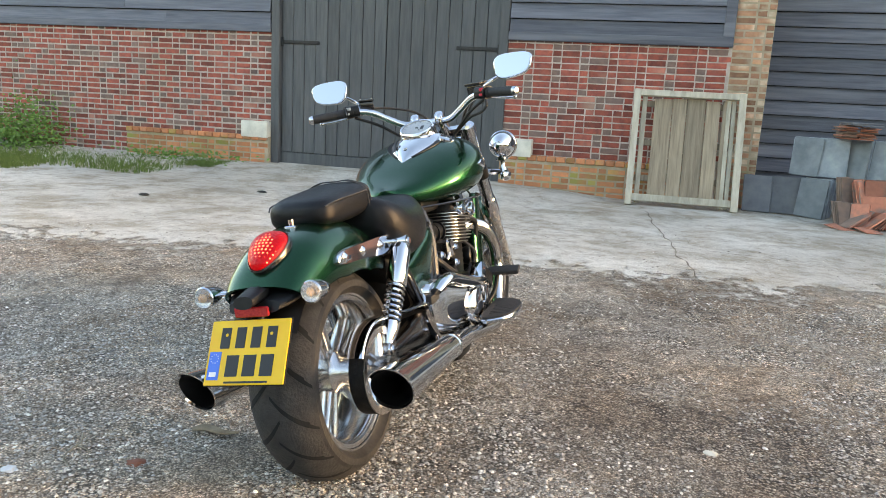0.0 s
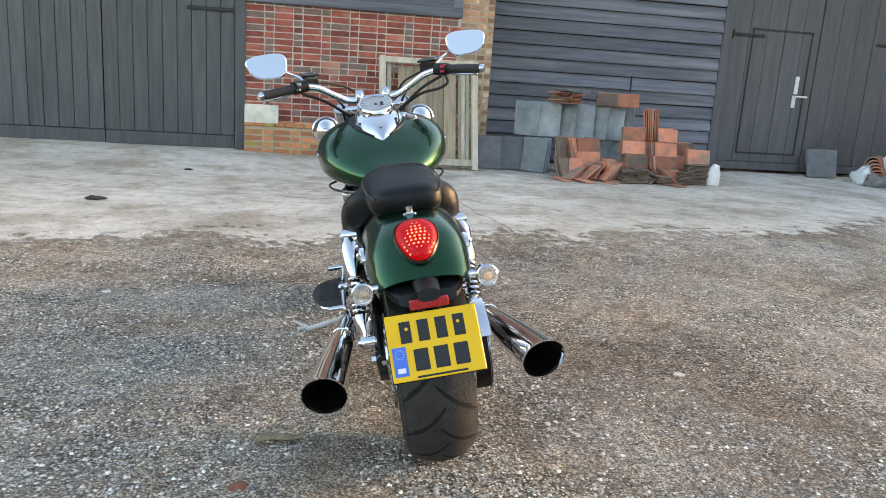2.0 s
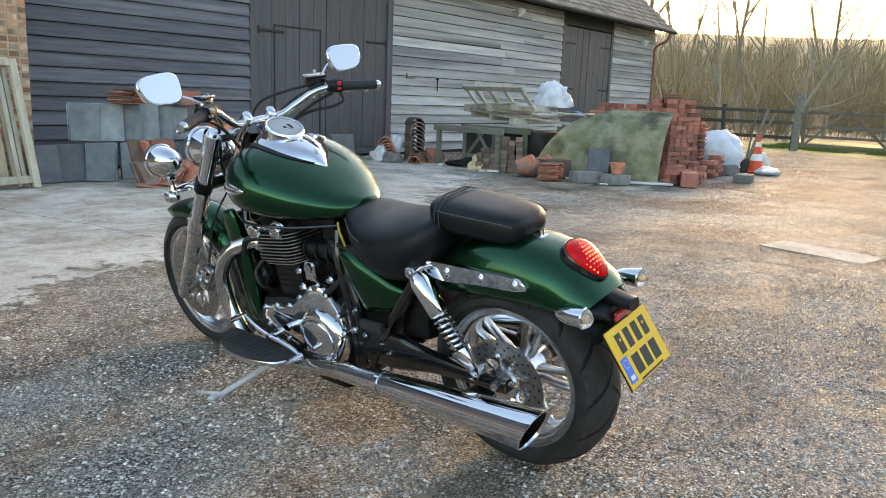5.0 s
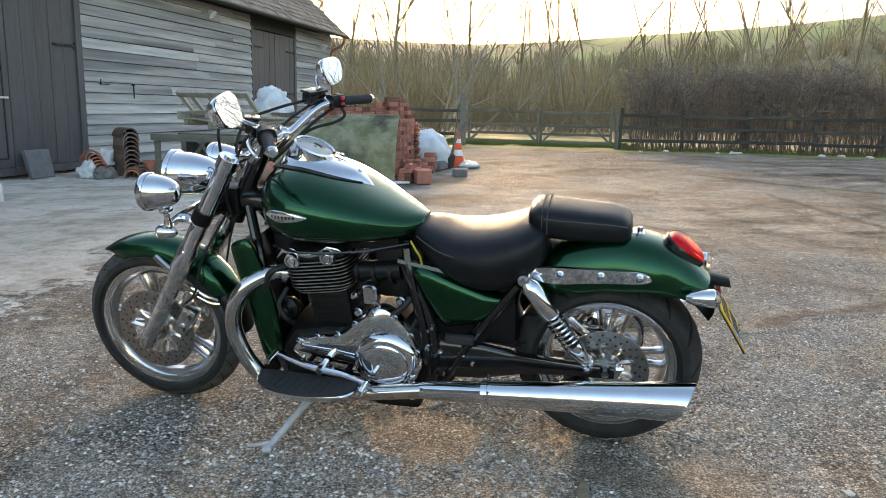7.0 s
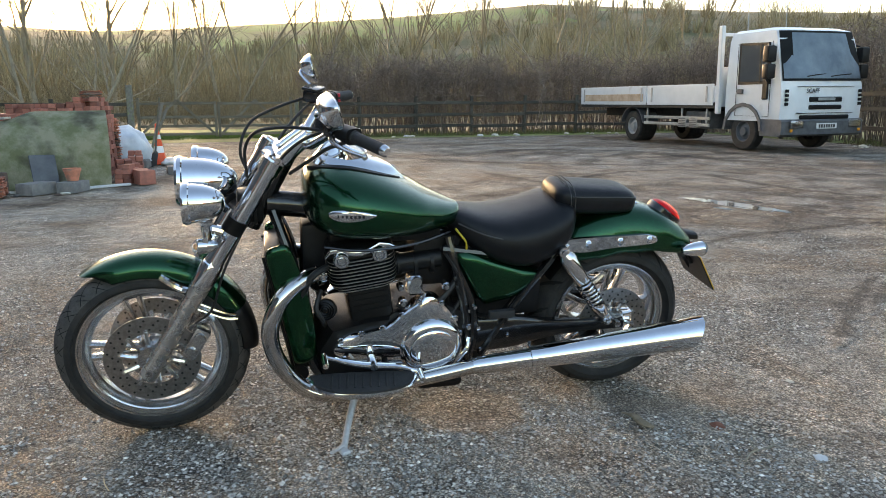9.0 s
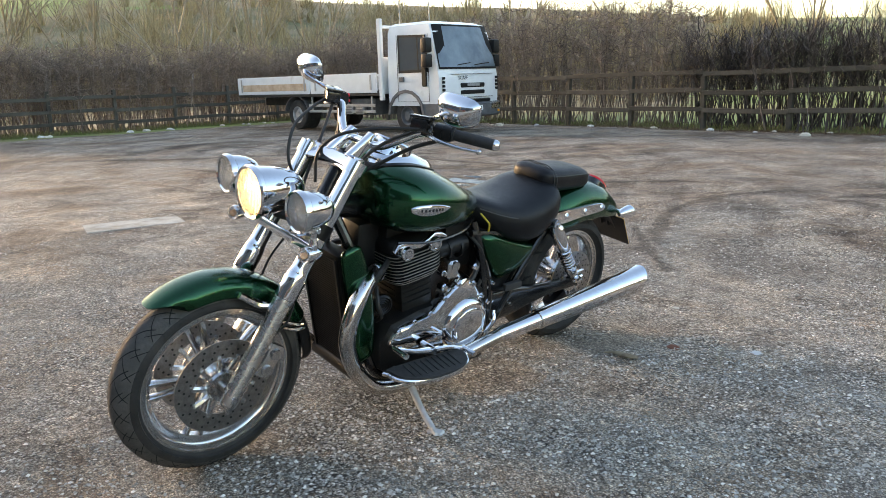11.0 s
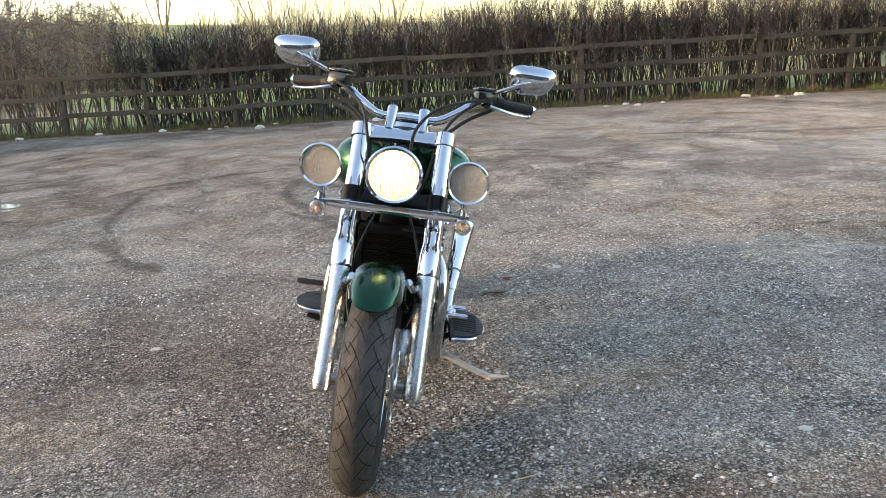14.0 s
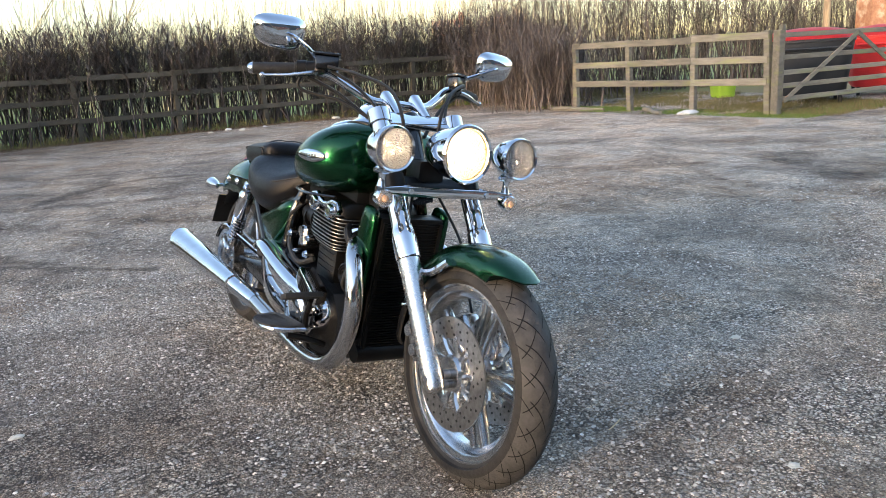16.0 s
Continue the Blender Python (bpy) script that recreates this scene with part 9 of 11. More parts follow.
# curved mossy sheet facing the yard
t0, t1 = Vector((8.72, 7.50, 0)), Vector((9.22, 5.66, 0))
along = (t1 - t0).normalized()
inward = Vector((-along.y, along.x, 0))
if inward.x < 0:
    inward = -inward
bm = B()
rows = []
L = (t1 - t0).length
for i in range(25):
    f = i / 24
    row = []
    for k in range(15):
        g = k / 14
        a = g * radians(82)
        off, z = 0.85 * (1 - math.cos(a)), 1.02 * math.sin(a) ** 0.9
        sag = 0.05 * noise.noise((f * 3, g * 2, 1))
        end = -0.10 * (1 - ease(f, 0, 0.25)) * g
        row.append(t0 + along * (L * f + 0.70 * g ** 1.2 * (1 - f) + 0.06 * g) + inward * (off + sag) + Vector((0, 0, 0.02 + z + end)))
    rows.append(row)
rings(bm, rows, closed=False)
bmesh.ops.solidify(bm, geom=bm.faces[:], thickness=0.02)
solo("curved_sheet", bm, M_MOSSY, "big curved fibre sheet, green with moss, leaning on the brick stacks", "sheet", smooth=60)

# stacked loose bricks
BRK = []
for i in range(3):
    bm = B()
    vs = box(bm, (0, 0, 0), (0.215, 0.102, 0.065), Matrix(), 0.004)
    BRK.append(mesh_of("brick", bm, 0))
    BRK[-1].materials.append(M_NEWBRICK)


def brick_stack(x, y, z, rz, nx, ny, nz, label, seed, upright=False, step=None, pool=None):
    rnd = random.Random(seed)
    t = thing("brick_stack", at(x, y, z, rz), label, "bricks", "brick stacks")
    tops = {(i, j): nz - 1 - rnd.choice((0, 0, 1, 1, 2, 3)) * (nz > 3) for i in range(nx) for j in range(ny)}
    for k in range(nz):
        for i in range(nx):
            for j in range(ny):
                if 0 < i < nx - 1 and 0 < j < ny - 1 and k < nz - 4:
                    continue
                if k == nz - 1 and rnd.random() < 0.3:
                    continue
                if k > tops[i, j]:
                    continue
                m = Matrix.Translation((i * 0.226 + rnd.uniform(-0.012, 0.012), j * 0.112 + rnd.uniform(-0.012, 0.012), k * 0.067)) @ pose(0, 0, 0, 0, 0, rnd.uniform(-5, 5))
                piece("brick", rnd.choice(pool or BRK), t, m)
    return t


brick_stack(10.12, 5.92, 0.02, 0, 5, 4, 18, "tall stack of red bricks beside the curved sheet", 1)
brick_stack(10.02, 6.12, 1.0, 0, 5, 9, 2, "red bricks on top of the block stack", 3)
BRKD = []
for i in range(2):
    bm = B()
    box(bm, (0, 0, 0), (0.215, 0.102, 0.065), Matrix(), 0.004)
    BRKD.append(mesh_of("brick", bm, 0))
    BRKD[-1].materials.append(M_DKCLAY)
brick_stack(8.62, 7.62, 0.02, 32, 2, 3, 8, "stack of dark brown bricks at the end of the sheet", 31, pool=BRKD)
brick_stack(8.45, 7.98, 0.02, 20, 2, 3, 5, "stack of dark brown bricks at the end of the sheet", 32, pool=BRKD)
brick_stack(9.36, 5.44, 0.02, -8, 2, 2, 4, "low stack of red bricks", 4)
brick_stack(9.62, 5.22, 0.02, 12, 3, 2, 2, "low loose pile of red bricks", 5)
brick_stack(10.25, 5.42, 0.02, 12, 2, 3, 4, "low loose pile of red bricks", 6)
brick_stack(10.95, 5.50, 0.02, 8, 3, 2, 5, "low loose pile of red bricks", 7)
bm = B()
box(bm, (10.0, 6.1, 0.0), (11.2, 7.3, 0.98), Matrix.Translation((0, 0, 0.02)), 0.02)
solo("brick_pallet", bm, M_NEWBRICK, "solid block of stacked red bricks behind the sheet", "bricks", "brick stacks")
flat_pile("tile_pile", "small pile of tiles on top of the bricks", DKTILES + TILES, 10.35, 6.05, 1.19, 7, 0.017, 40, 101, spread=0.02)
for i, (x, y) in enumerate(((11.42, 6.02), (11.62, 6.2), (11.8, 6.36))):
    flat_pile("tile_pile", "tall flat pile of brown roof tiles", DKTILES + TILES, x, y, 0.02, 52 - 6 * i, 0.0165, 20 * i, 102 + i, spread=0.022)
# single blocks, pots and bits before the sheet
for i, (x, y, rz, s, mt) in enumerate(((8.72, 7.30, 30, (0.44, 0.22, 0.26), M_CONBLOCK), (8.58, 7.02, -25, (0.42, 0.30, 0.27), M_DKCLAY), (8.48, 6.42, -30, (0.40, 0.26, 0.15), M_CONBLOCK), (8.62, 6.02, -20, (0.36, 0.24, 0.14), M_CONBLOCK), (9.42, 5.28, 25, (0.44, 0.22, 0.2), M_NEWBRICK), (10.9, 5.0, 10, (0.44, 0.25, 0.12), M_CONBLOCK))):
    bm = B()
    box(bm, (-s[0] / 2, -s[1] / 2, 0), (s[0] / 2, s[1] / 2, s[2]), Matrix(), 0.012, 2)
    solo("block", bm, mt, "rough grey block lying beside the curved sheet" if mt is M_CONBLOCK else "red clay block lying beside the brick stacks", "block", "loose blocks", m=at(x, y, 0.01, rz))


def pot(x, y, z, rx, rz, r, h, label, mt=None):
    bm = B()
    lathe(bm, [(0, 0), (r * 0.62, 0), (r * 0.92, h * 0.78), (r, h * 0.78), (r, h), (r * 0.86, h), (r * 0.80, h * 0.75), (r * 0.52, 0.03), (0, 0.03)], Matrix(), seg=24)
    solo("flower_pot", bm, mt or M_CLAY, label, "flower pot", "clay pots", m=at(x, y, z, rz, rx))


pot(8.14, 7.42, 0.14, 82, 60, 0.16, 0.30, "terracotta pot lying on its side")
pot(8.36, 7.30, 0.15, 86, 65, 0.17, 0.32, "terracotta pot lying on its side")
pot(8.62, 9.42, 0.02, 0, 0, 0.13, 0.25, "terracotta pot standing by the ridge tiles")
pot(8.64, 6.02, 0.155, 0, 0, 0.11, 0.16, "small clay chimney cowl on a block")
flat_pile("tile_pile", "small square pile of red clay tiles", TILES, 8.12, 6.82, 0.02, 14, 0.0165, 12, 120, spread=0.012)
flat_pile("tile_pile", "small square pile of red clay tiles", TILES, 8.30, 6.84, 0.02, 14, 0.0165, 14, 121, spread=0.012)
upright_row("slate_stack", "square of mossy board leaning on the sheet", DKSLATES, 8.66, 6.34, 0.10, 1, 0.02, -70, 25, 122)
for i, (x, y, rz, l) in enumerate(((9.02, 5.72, -58, 0.7), (8.35, 8.0, -70, 0.25), (8.5, 9.1, 20, 0.22))):
    bm = B()
    box(bm, (-l / 2, -0.04, 0), (l / 2, 0.04, 0.03), Matrix(), 0.004)
    solo("batten", bm, M_WHITEBAG, "short white batten on the ground", "batten", "white scraps", m=at(x, y, 0.015, rz))
rnd = random.Random(77)
for i in range(26):
    x, y = rnd.uniform(8.25, 8.9), rnd.uniform(6.0, 9.6)
    s = rnd.uniform(0.03, 0.09)
    bm = B()
    vs = box(bm, (-s, -s * 0.7, 0), (s, s * 0.7, s * 0.5), Matrix(), s * 0.12)
    for v in bm.verts:
        v.co += Vector((rnd.uniform(-1, 1), rnd.uniform(-1, 1), 0)) * s * 0.25
    solo("rubble_piece", bm, rnd.choice((M_CLAY, M_CONBLOCK, M_DKCLAY, M_STONE)), "broken bit of tile or brick on the ground", "rubble", "rubble pieces", m=at(x, y, 0.01, rnd.uniform(0, 360)), smooth=0)
# tarpaulin, cone, shovel and prop near the gate
crumple("tarpaulin", (12.3, 5.98, 0.12), (0.48, 0.46, 0.52), M_TARP, "grey-blue tarpaulin over a stack of blocks", "tarpaulin", 8, rough=0.25)
bm = B()
box(bm, (11.8, 5.55, 0.0), (12.7, 6.3, 0.16), Matrix.Translation((0, 0, 0.01)), 0.015)
solo("block", bm, M_CONBLOCK, "flat grey blocks under the tarpaulin", "block", "loose blocks")
cone = thing("traffic_cone", at(13.0, 5.50, 0.0, 10), "orange traffic cone with white bands", "traffic cone")
bm = B()
box(bm, (-0.18, -0.18, 0.0), (0.18, 0.18, 0.035), Matrix.Translation((0, 0, 0.005)), 0.012)
part("base", bm, M_CONE, cone)
bm = B()
lathe(bm, [(0.14, 0.04), (0.105, 0.22), (0.102, 0.22)], seg=24)
lathe(bm, [(0.085, 0.34), (0.062, 0.47)], seg=24)
lathe(bm, [(0.048, 0.55), (0.028, 0.75), (0, 0.752)], seg=24)
part("body", bm, M_CONE, cone)
for lo_, hi_ in (((0.1055, 0.22), (0.0855, 0.34)), ((0.0625, 0.47), (0.0485, 0.55))):
    bm = B()
    lathe(bm, [lo_, hi_], seg=24)
    part("band", bm, M_CONEW, cone, "white reflective band")
t = thing("shovel", at(12.45, 5.52, 0.02, -20, 14, -10), "long-handled shovel leaning on the tarpaulin", "shovel")
bm = B()
rod(bm, (0, 0, 0.25), (0, 0, 1.25), 0.017)
part("handle", bm, M_GREYWOOD, t)
bm = B()
rings(bm, [superring(Vector((0, 0.01 * math.sin(i), z)), (1, 0, 0), (0, 1, 0), w, 0.008, 4, 10) for i, (z, w) in enumerate(((0, 0.10), (0.05, 0.125), (0.22, 0.125), (0.28, 0.03)))])
part("blade", bm, M_IRON, t)
for x, y, rz, ry in ((12.9, 5.72, -70, 24), (12.8, 5.66, -80, 16)):
    bm = B()
    box(bm, (-0.022, -0.016, 0), (0.022, 0.016, 1.15), Matrix(), 0.004)
    solo("timber_prop", bm, M_GREYWOOD, "grey timber prop leaning by the tarpaulin", "timber", "timber props", m=at(x, y, 0.02, rz, 0, ry))
crumple("stone_block", (14.3, 5.9, 0.0), (0.28, 0.25, 0.26), M_STONE, "pale rough stone by the gate", "stone", 9, rough=0.2)
crumple("stone_block", (12.9, 5.25, 0.0), (0.30, 0.2, 0.1), M_WHITEBAG, "white torn sheet on the gravel by the cone", "sheet", 10, rough=0.3)

# ---------------------------------------------------------------- fences, gates, hedges, trees
def box_part(parent, name, lo, hi, material, m=None, bevel=0.006):
    bm = B()
    box(bm, lo, hi, m or Matrix(), bevel)
    return part(name, bm, material, parent)


def rail_fence(a, b, label, heights, material, spacing=1.8, post_h=1.25, rail=0.095, seed=0, thick=0.035, wobble=0.02):
    a, b = Vector((*a, 0)), Vector((*b, 0))
    L = (b - a).length
    rz = math.degrees(math.atan2(b.y - a.y, b.x - a.x))
    t = thing("fence", at(a.x, a.y, 0, rz), label, "fence", "post and rail fences")
    n = max(1, round(L / spacing))
    rnd = random.Random(seed)
    pb = B()
    box(pb, (-0.05, -0.05, -0.1), (0.05, 0.05, post_h), Matrix(), 0.01)
    pme = mesh_of("post", pb, 0)
    pme.materials.append(material)
    rb = B()
    box(rb, (0, -thick, -rail / 2), (L / n, 0, rail / 2), Matrix(), 0.006)
    rme = mesh_of("rail", rb, 0)
    rme.materials.append(material)
    for i in range(n + 1):
        w = a + (b - a) * (i / n)
        z = ground_z(w.x, w.y)
        piece("post", pme, t, Matrix.Translation((i * L / n, 0, z)) @ pose(0, 0, 0, rnd.uniform(-2, 2), rnd.uniform(-2, 2), 0))
        if i < n:
            for h in heights:
                piece("rail", rme, t, Matrix.Translation((i * L / n, -0.052, z + h + rnd.uniform(-wobble, wobble))) @ pose(0, 0, 0, 0, rnd.uniform(-0.7, 0.7), 0))
    return t


def field_gate(x, y, rz, width, label, material, h=1.15, bars=(0.12, 0.32, 0.52, 0.75, 1.08), flip=False):
    t = thing("field_gate", at(x, y, ground_z(x, y) + 0.08, rz), label, "gate", "field gates")
    for z in bars:
        box_part(t, "bar", (0.06, -0.02, z), (width - 0.06, 0.02, z + 0.075), material)
    for x0 in (0.0, width - 0.08):
        box_part(t, "stile", (x0, -0.035, 0.02), (x0 + 0.08, 0.035, h + (0.12 if (x0 == 0) != flip else 0)), material)
    for x0, z0, x1, z1 in ((0.1, 0.12, width / 2, 1.1), (width - 0.1, 0.12, width / 2, 1.1)):
        bm = B()
        d = Vector((x1 - x0, 0, z1 - z0))
        box(bm, (0, -0.045, -0.035), (d.length, -0.021, 0.035), Matrix.Translation((x0, 0, z0)) @ Matrix.Rotation(-math.atan2(d.z, d.x), 4, "Y"), 0.004)
        part("brace", bm, material, t)
    return t


field_gate(22.0, 7.15, -90, 2.25, "weathered timber field gate, shut", M_GATEWOOD, 1.05, (0.06, 0.30, 0.56, 0.96))
field_gate(22.0, 2.68, 90, 2.20, "weathered timber field gate, shut", M_GATEWOOD, 1.05, (0.06, 0.30, 0.56, 0.96))
for x, y, h, q in ((22.0, 7.32, 1.62, 0.085), (22.0, 2.55, 1.1, 0.055)):
    bm = B()
    box(bm, (-q, -q, -0.1), (q, q, h), Matrix(), 0.015)
    solo("gate_post", bm, M_GREYWOOD, "stout timber gate post", "post", "gate posts", m=at(x, y, ground_z(x, y)))
rail_fence((22.0, 11.4), (22.0, 7.4), "dark post and rail fence running to the barn corner", (0.35, 0.75, 1.10), M_DARKFENCE, seed=1)
rail_fence((22.0, 2.45), (22.0, -10.2), "dark post and rail fence in front of the hedge", (0.30, 0.66, 1.02), M_DARKFENCE, seed=2)
rail_fence((21.9, -10.25), (-13.2, -10.25), "dark post and rail fence in front of the hedge", (0.40, 0.80, 1.18), M_DARKFENCE, seed=3)
rail_fence((-8.86, -5.85), (-8.93, -1.60), "grey weathered post and rail fence", (0.50, 0.86, 1.22), M_GREYWOOD, spacing=1.4, post_h=1.29, rail=0.11, seed=4, wobble=0.008)
field_gate(-8.95, -1.46, 174.5, 3.6, "grey weathered five-bar gate with crossed braces", M_GREYWOOD, 1.15)
bm = B()
box(bm, (-0.06, -0.06, -0.1), (0.06, 0.06, 1.28), Matrix(), 0.012)
solo("gate_post", bm, M_GREYWOOD, "stout timber gate post", "post", "gate posts", m=at(-8.94, -1.48, 0))


def hedge(a, b, name, label, seed, height=1.85, depth=0.9, per_m=20, material=None, low=0.25, thin=1.0, twigs=(9, 13)):
    """A leafless hedge: upright stems that branch into a tangle of twigs."""
    rnd = random.Random(seed)
    a, b = Vector((*a, 0)), Vector((*b, 0))
    L = (b - a).length
    d = (b - a).normalized()
    side = Vector((-d.y, d.x, 0))
    paths, fine = [], []
    for i in range(int(L * per_m)):
        f = rnd.random()
        base = a + d * (L * f) + side * rnd.gauss(0, depth * 0.28)
        base.z = ground_z(base.x, base.y) - 0.02
        h = height * rnd.uniform(0.75, 1.12) * (1 + 0.10 * noise.noise((base.x * 0.35, base.y * 0.35, seed)))
        p, path = base, []
        n = 4
        lean = Vector((rnd.gauss(0, 0.16), rnd.gauss(0, 0.16), 1))
        r0 = rnd.uniform(0.009, 0.02) * (1 - 0.4 * (1 - thin))
        for k in range(n + 1):
            path.append((p.copy(), r0 * (1 - 0.75 * k / n)))
            p = p + lean * (h / n) + Vector((rnd.gauss(0, 0.06), rnd.gauss(0, 0.06), 0))
        paths.append(path)
        for j in range(rnd.randint(*twigs)):
            k = rnd.random() ** 0.62
            q = path[0][0].lerp(path[-1][0], low + (1 - low) * k)
            dirn = Vector((rnd.gauss(0, 1), rnd.gauss(0, 1), rnd.uniform(-0.1, 1.0) if thin == 1 else rnd.uniform(-0.6, 0.8))).normalized()
            l = rnd.uniform(0.18, 0.55)
            mid = q + dirn * l * 0.5 + Vector((rnd.gauss(0, 0.03), rnd.gauss(0, 0.03), rnd.gauss(0, 0.03)))
            fine.append([(q, 0.0085 * thin), (mid, 0.0065 * thin), (q + dirn * l + Vector((0, 0, 0.06)), 0.003 * thin)])
            e = mid + (Vector((rnd.gauss(0, 1), rnd.gauss(0, 1), rnd.uniform(0, 1))).normalized()) * rnd.uniform(0.1, 0.3)
            fine.append([(mid, 0.006 * thin), (e, 0.0025 * thin)])
    v, f = sticks(paths)
    v2, f2 = sticks(fine, 2 if thin < 1 else 3)
    f += [tuple(k + len(v) for k in q) for q in f2]
    v += v2
    ob = raw(name, v, f, material or M_TWIG)
    return tagged(ob, label, "hedge", "hedges", "stuff")


hedge((22.8, 2.1), (22.8, -10.6), "hedge", "bare winter hedge of brown twigs behind the fence", 1, 2.35, 1.3, 62)
hedge((22.6, -11.1), (8.0, -11.0), "hedge", "bare winter hedge of dark twigs behind the fence", 2, 2.75, 1.2, 44)
hedge((8.0, -11.0), (-13.0, -11.1), "hedge", "bare winter hedge of dark twigs behind the fence", 3, 1.98, 1.4, 84, M_TWIGD, 0.36, 0.95, (19, 26))
hedge((-8.75, -5.9), (-9.9, -10.4), "hedge", "taller pale tangle of bramble and hedge by the fence", 4, 1.55, 1.7, 60, M_TWIGG, 0.05, 0.85, (20, 27))
hedge((-9.6, -9.6), (-24, -6.8), "hedge", "dark overgrown hedge beyond the grey fence", 5, 2.75, 2.4, 62, M_TWIGG, 0.02, 0.95, (18, 24))


def tree(seed, height, label, spread=0.55, lean=0.0, trunks=1):
    """A leafless tree: trunk with limbs, and a crown of fine twigs."""
    rnd = random.Random(seed)
    big, fine = [], []

    def grow(p, d, length, r, level):
        n = 5 if level < 2 else 3
        path = [(p.copy(), r)]
        dd = d.normalized()
        nodes = []
        for k in range(n):
            dd = (dd + Vector((rnd.gauss(0, 0.09), rnd.gauss(0, 0.09), 0.07 if level else 0.02))).normalized()
            p = p + dd * (length / n)
            path.append((p.copy(), r * (1 - 0.72 * (k + 1) / n)))
            nodes.append((p.copy(), dd.copy(), r * (1 - 0.72 * (k + 1) / n)))
        (big if level < 2 else fine).append(path)
        if level >= 4:
            return
        kids = (9, 6, 5, 2)[level] if trunks == 1 else (8, 5, 4, 2)[level]
        for j in range(kids):
            f = (0.30 if level else 0.18) + (0.70 if level else 0.80) * rnd.random()
            k = min(int(f * n), n - 1)
            q = path[k][0].lerp(path[k + 1][0], f * n - k)
            qd, qr = nodes[k][1], path[k][1] + (path[k + 1][1] - path[k][1]) * (f * n - k)
            ang = rnd.uniform(0, 2 * math.pi)
            x, y = frame_at(qd)
            out = (math.cos(ang) * x + math.sin(ang) * y)
            nd = (qd * rnd.uniform(0.7, 1.2) + out * spread * rnd.uniform(0.7, 1.5)).normalized()
            grow(q, nd, length * rnd.uniform(0.42, 0.68), max(qr * 0.62, 0.011), level + 1)

    for k in range(trunks):
        o = Vector((rnd.uniform(-0.4, 0.4), rnd.uniform(-0.4, 0.4), -0.2)) if trunks > 1 else Vector((0, 0, -0.2))
        grow(o, Vector((lean + rnd.gauss(0, 0.09 * trunks), rnd.gauss(0, 0.09 * trunks), 1)), height * 0.68, height * 0.0092 / trunks ** 0.4, 0)
    t = thing("tree", Matrix(), label, "tree", "bare trees")
    v, f = sticks(big, 6)
    raw("trunk", v, f, M_BARK, t, smooth=60)
    v, f = sticks(fine, 3)
    raw("crown", v, f, M_BARK, t, "crown of fine bare twigs")
    return t


KINDS = [tree(1, 13, "tall leafless tree against the bright sky", 0.6), tree(2, 16, "tall many-stemmed leafless tree", 0.34, 0, 4), tree(3, 10, "leafless tree with a leaning trunk", 0.7, 0.35),
         tree(4, 15, "tall slender leafless tree", 0.36, 0, 3), tree(5, 9, "broad leafless tree with drooping twigs", 0.85)]
PLACES = [(43, 5.2, 1), (43, 0.2, 3), (42.6, -4.4, 1), (41.6, -9.1, 3), (40.6, -13.5, 1), (36, 7.6, 2), (31, 12.0, 0), (29.5, 9.8, 4), (33, 15.5, 1), (38, 10.4, 0), (27, 14.0, 4), (36, 18.5, 0), (30, 19, 1),
          (52, 9, 3), (58, -8, 1), (50, -17, 0), (47, -22, 3), (60, 14, 1), (40, -26, 4), (35, -34, 3), (28, -40, 1), (20, -46, 3), (5, -50, 0), (-8, -55, 3), (25, 21, 4), (33, 23, 1), (45, 16, 0), (-30, -40, 1), (-22, -45, 4), (-2, -60, 1), (14, -52, 3),
          (34, 11.0, 4), (28, 11.6, 2), (44, -18.5, 3), (46, -25, 1)]
rnd = random.Random(8)
first = set()
for x, y, k in PLACES:
    m = at(x, y, ground_z(x, y), rnd.uniform(0, 360)) @ Matrix.Diagonal((1.0, 1.0, rnd.uniform(0.85, 1.1), 1))
    if k not in first:
        KINDS[k].matrix_world = m
        first.add(k)
    else:
        copy_thing(KINDS[k], m)


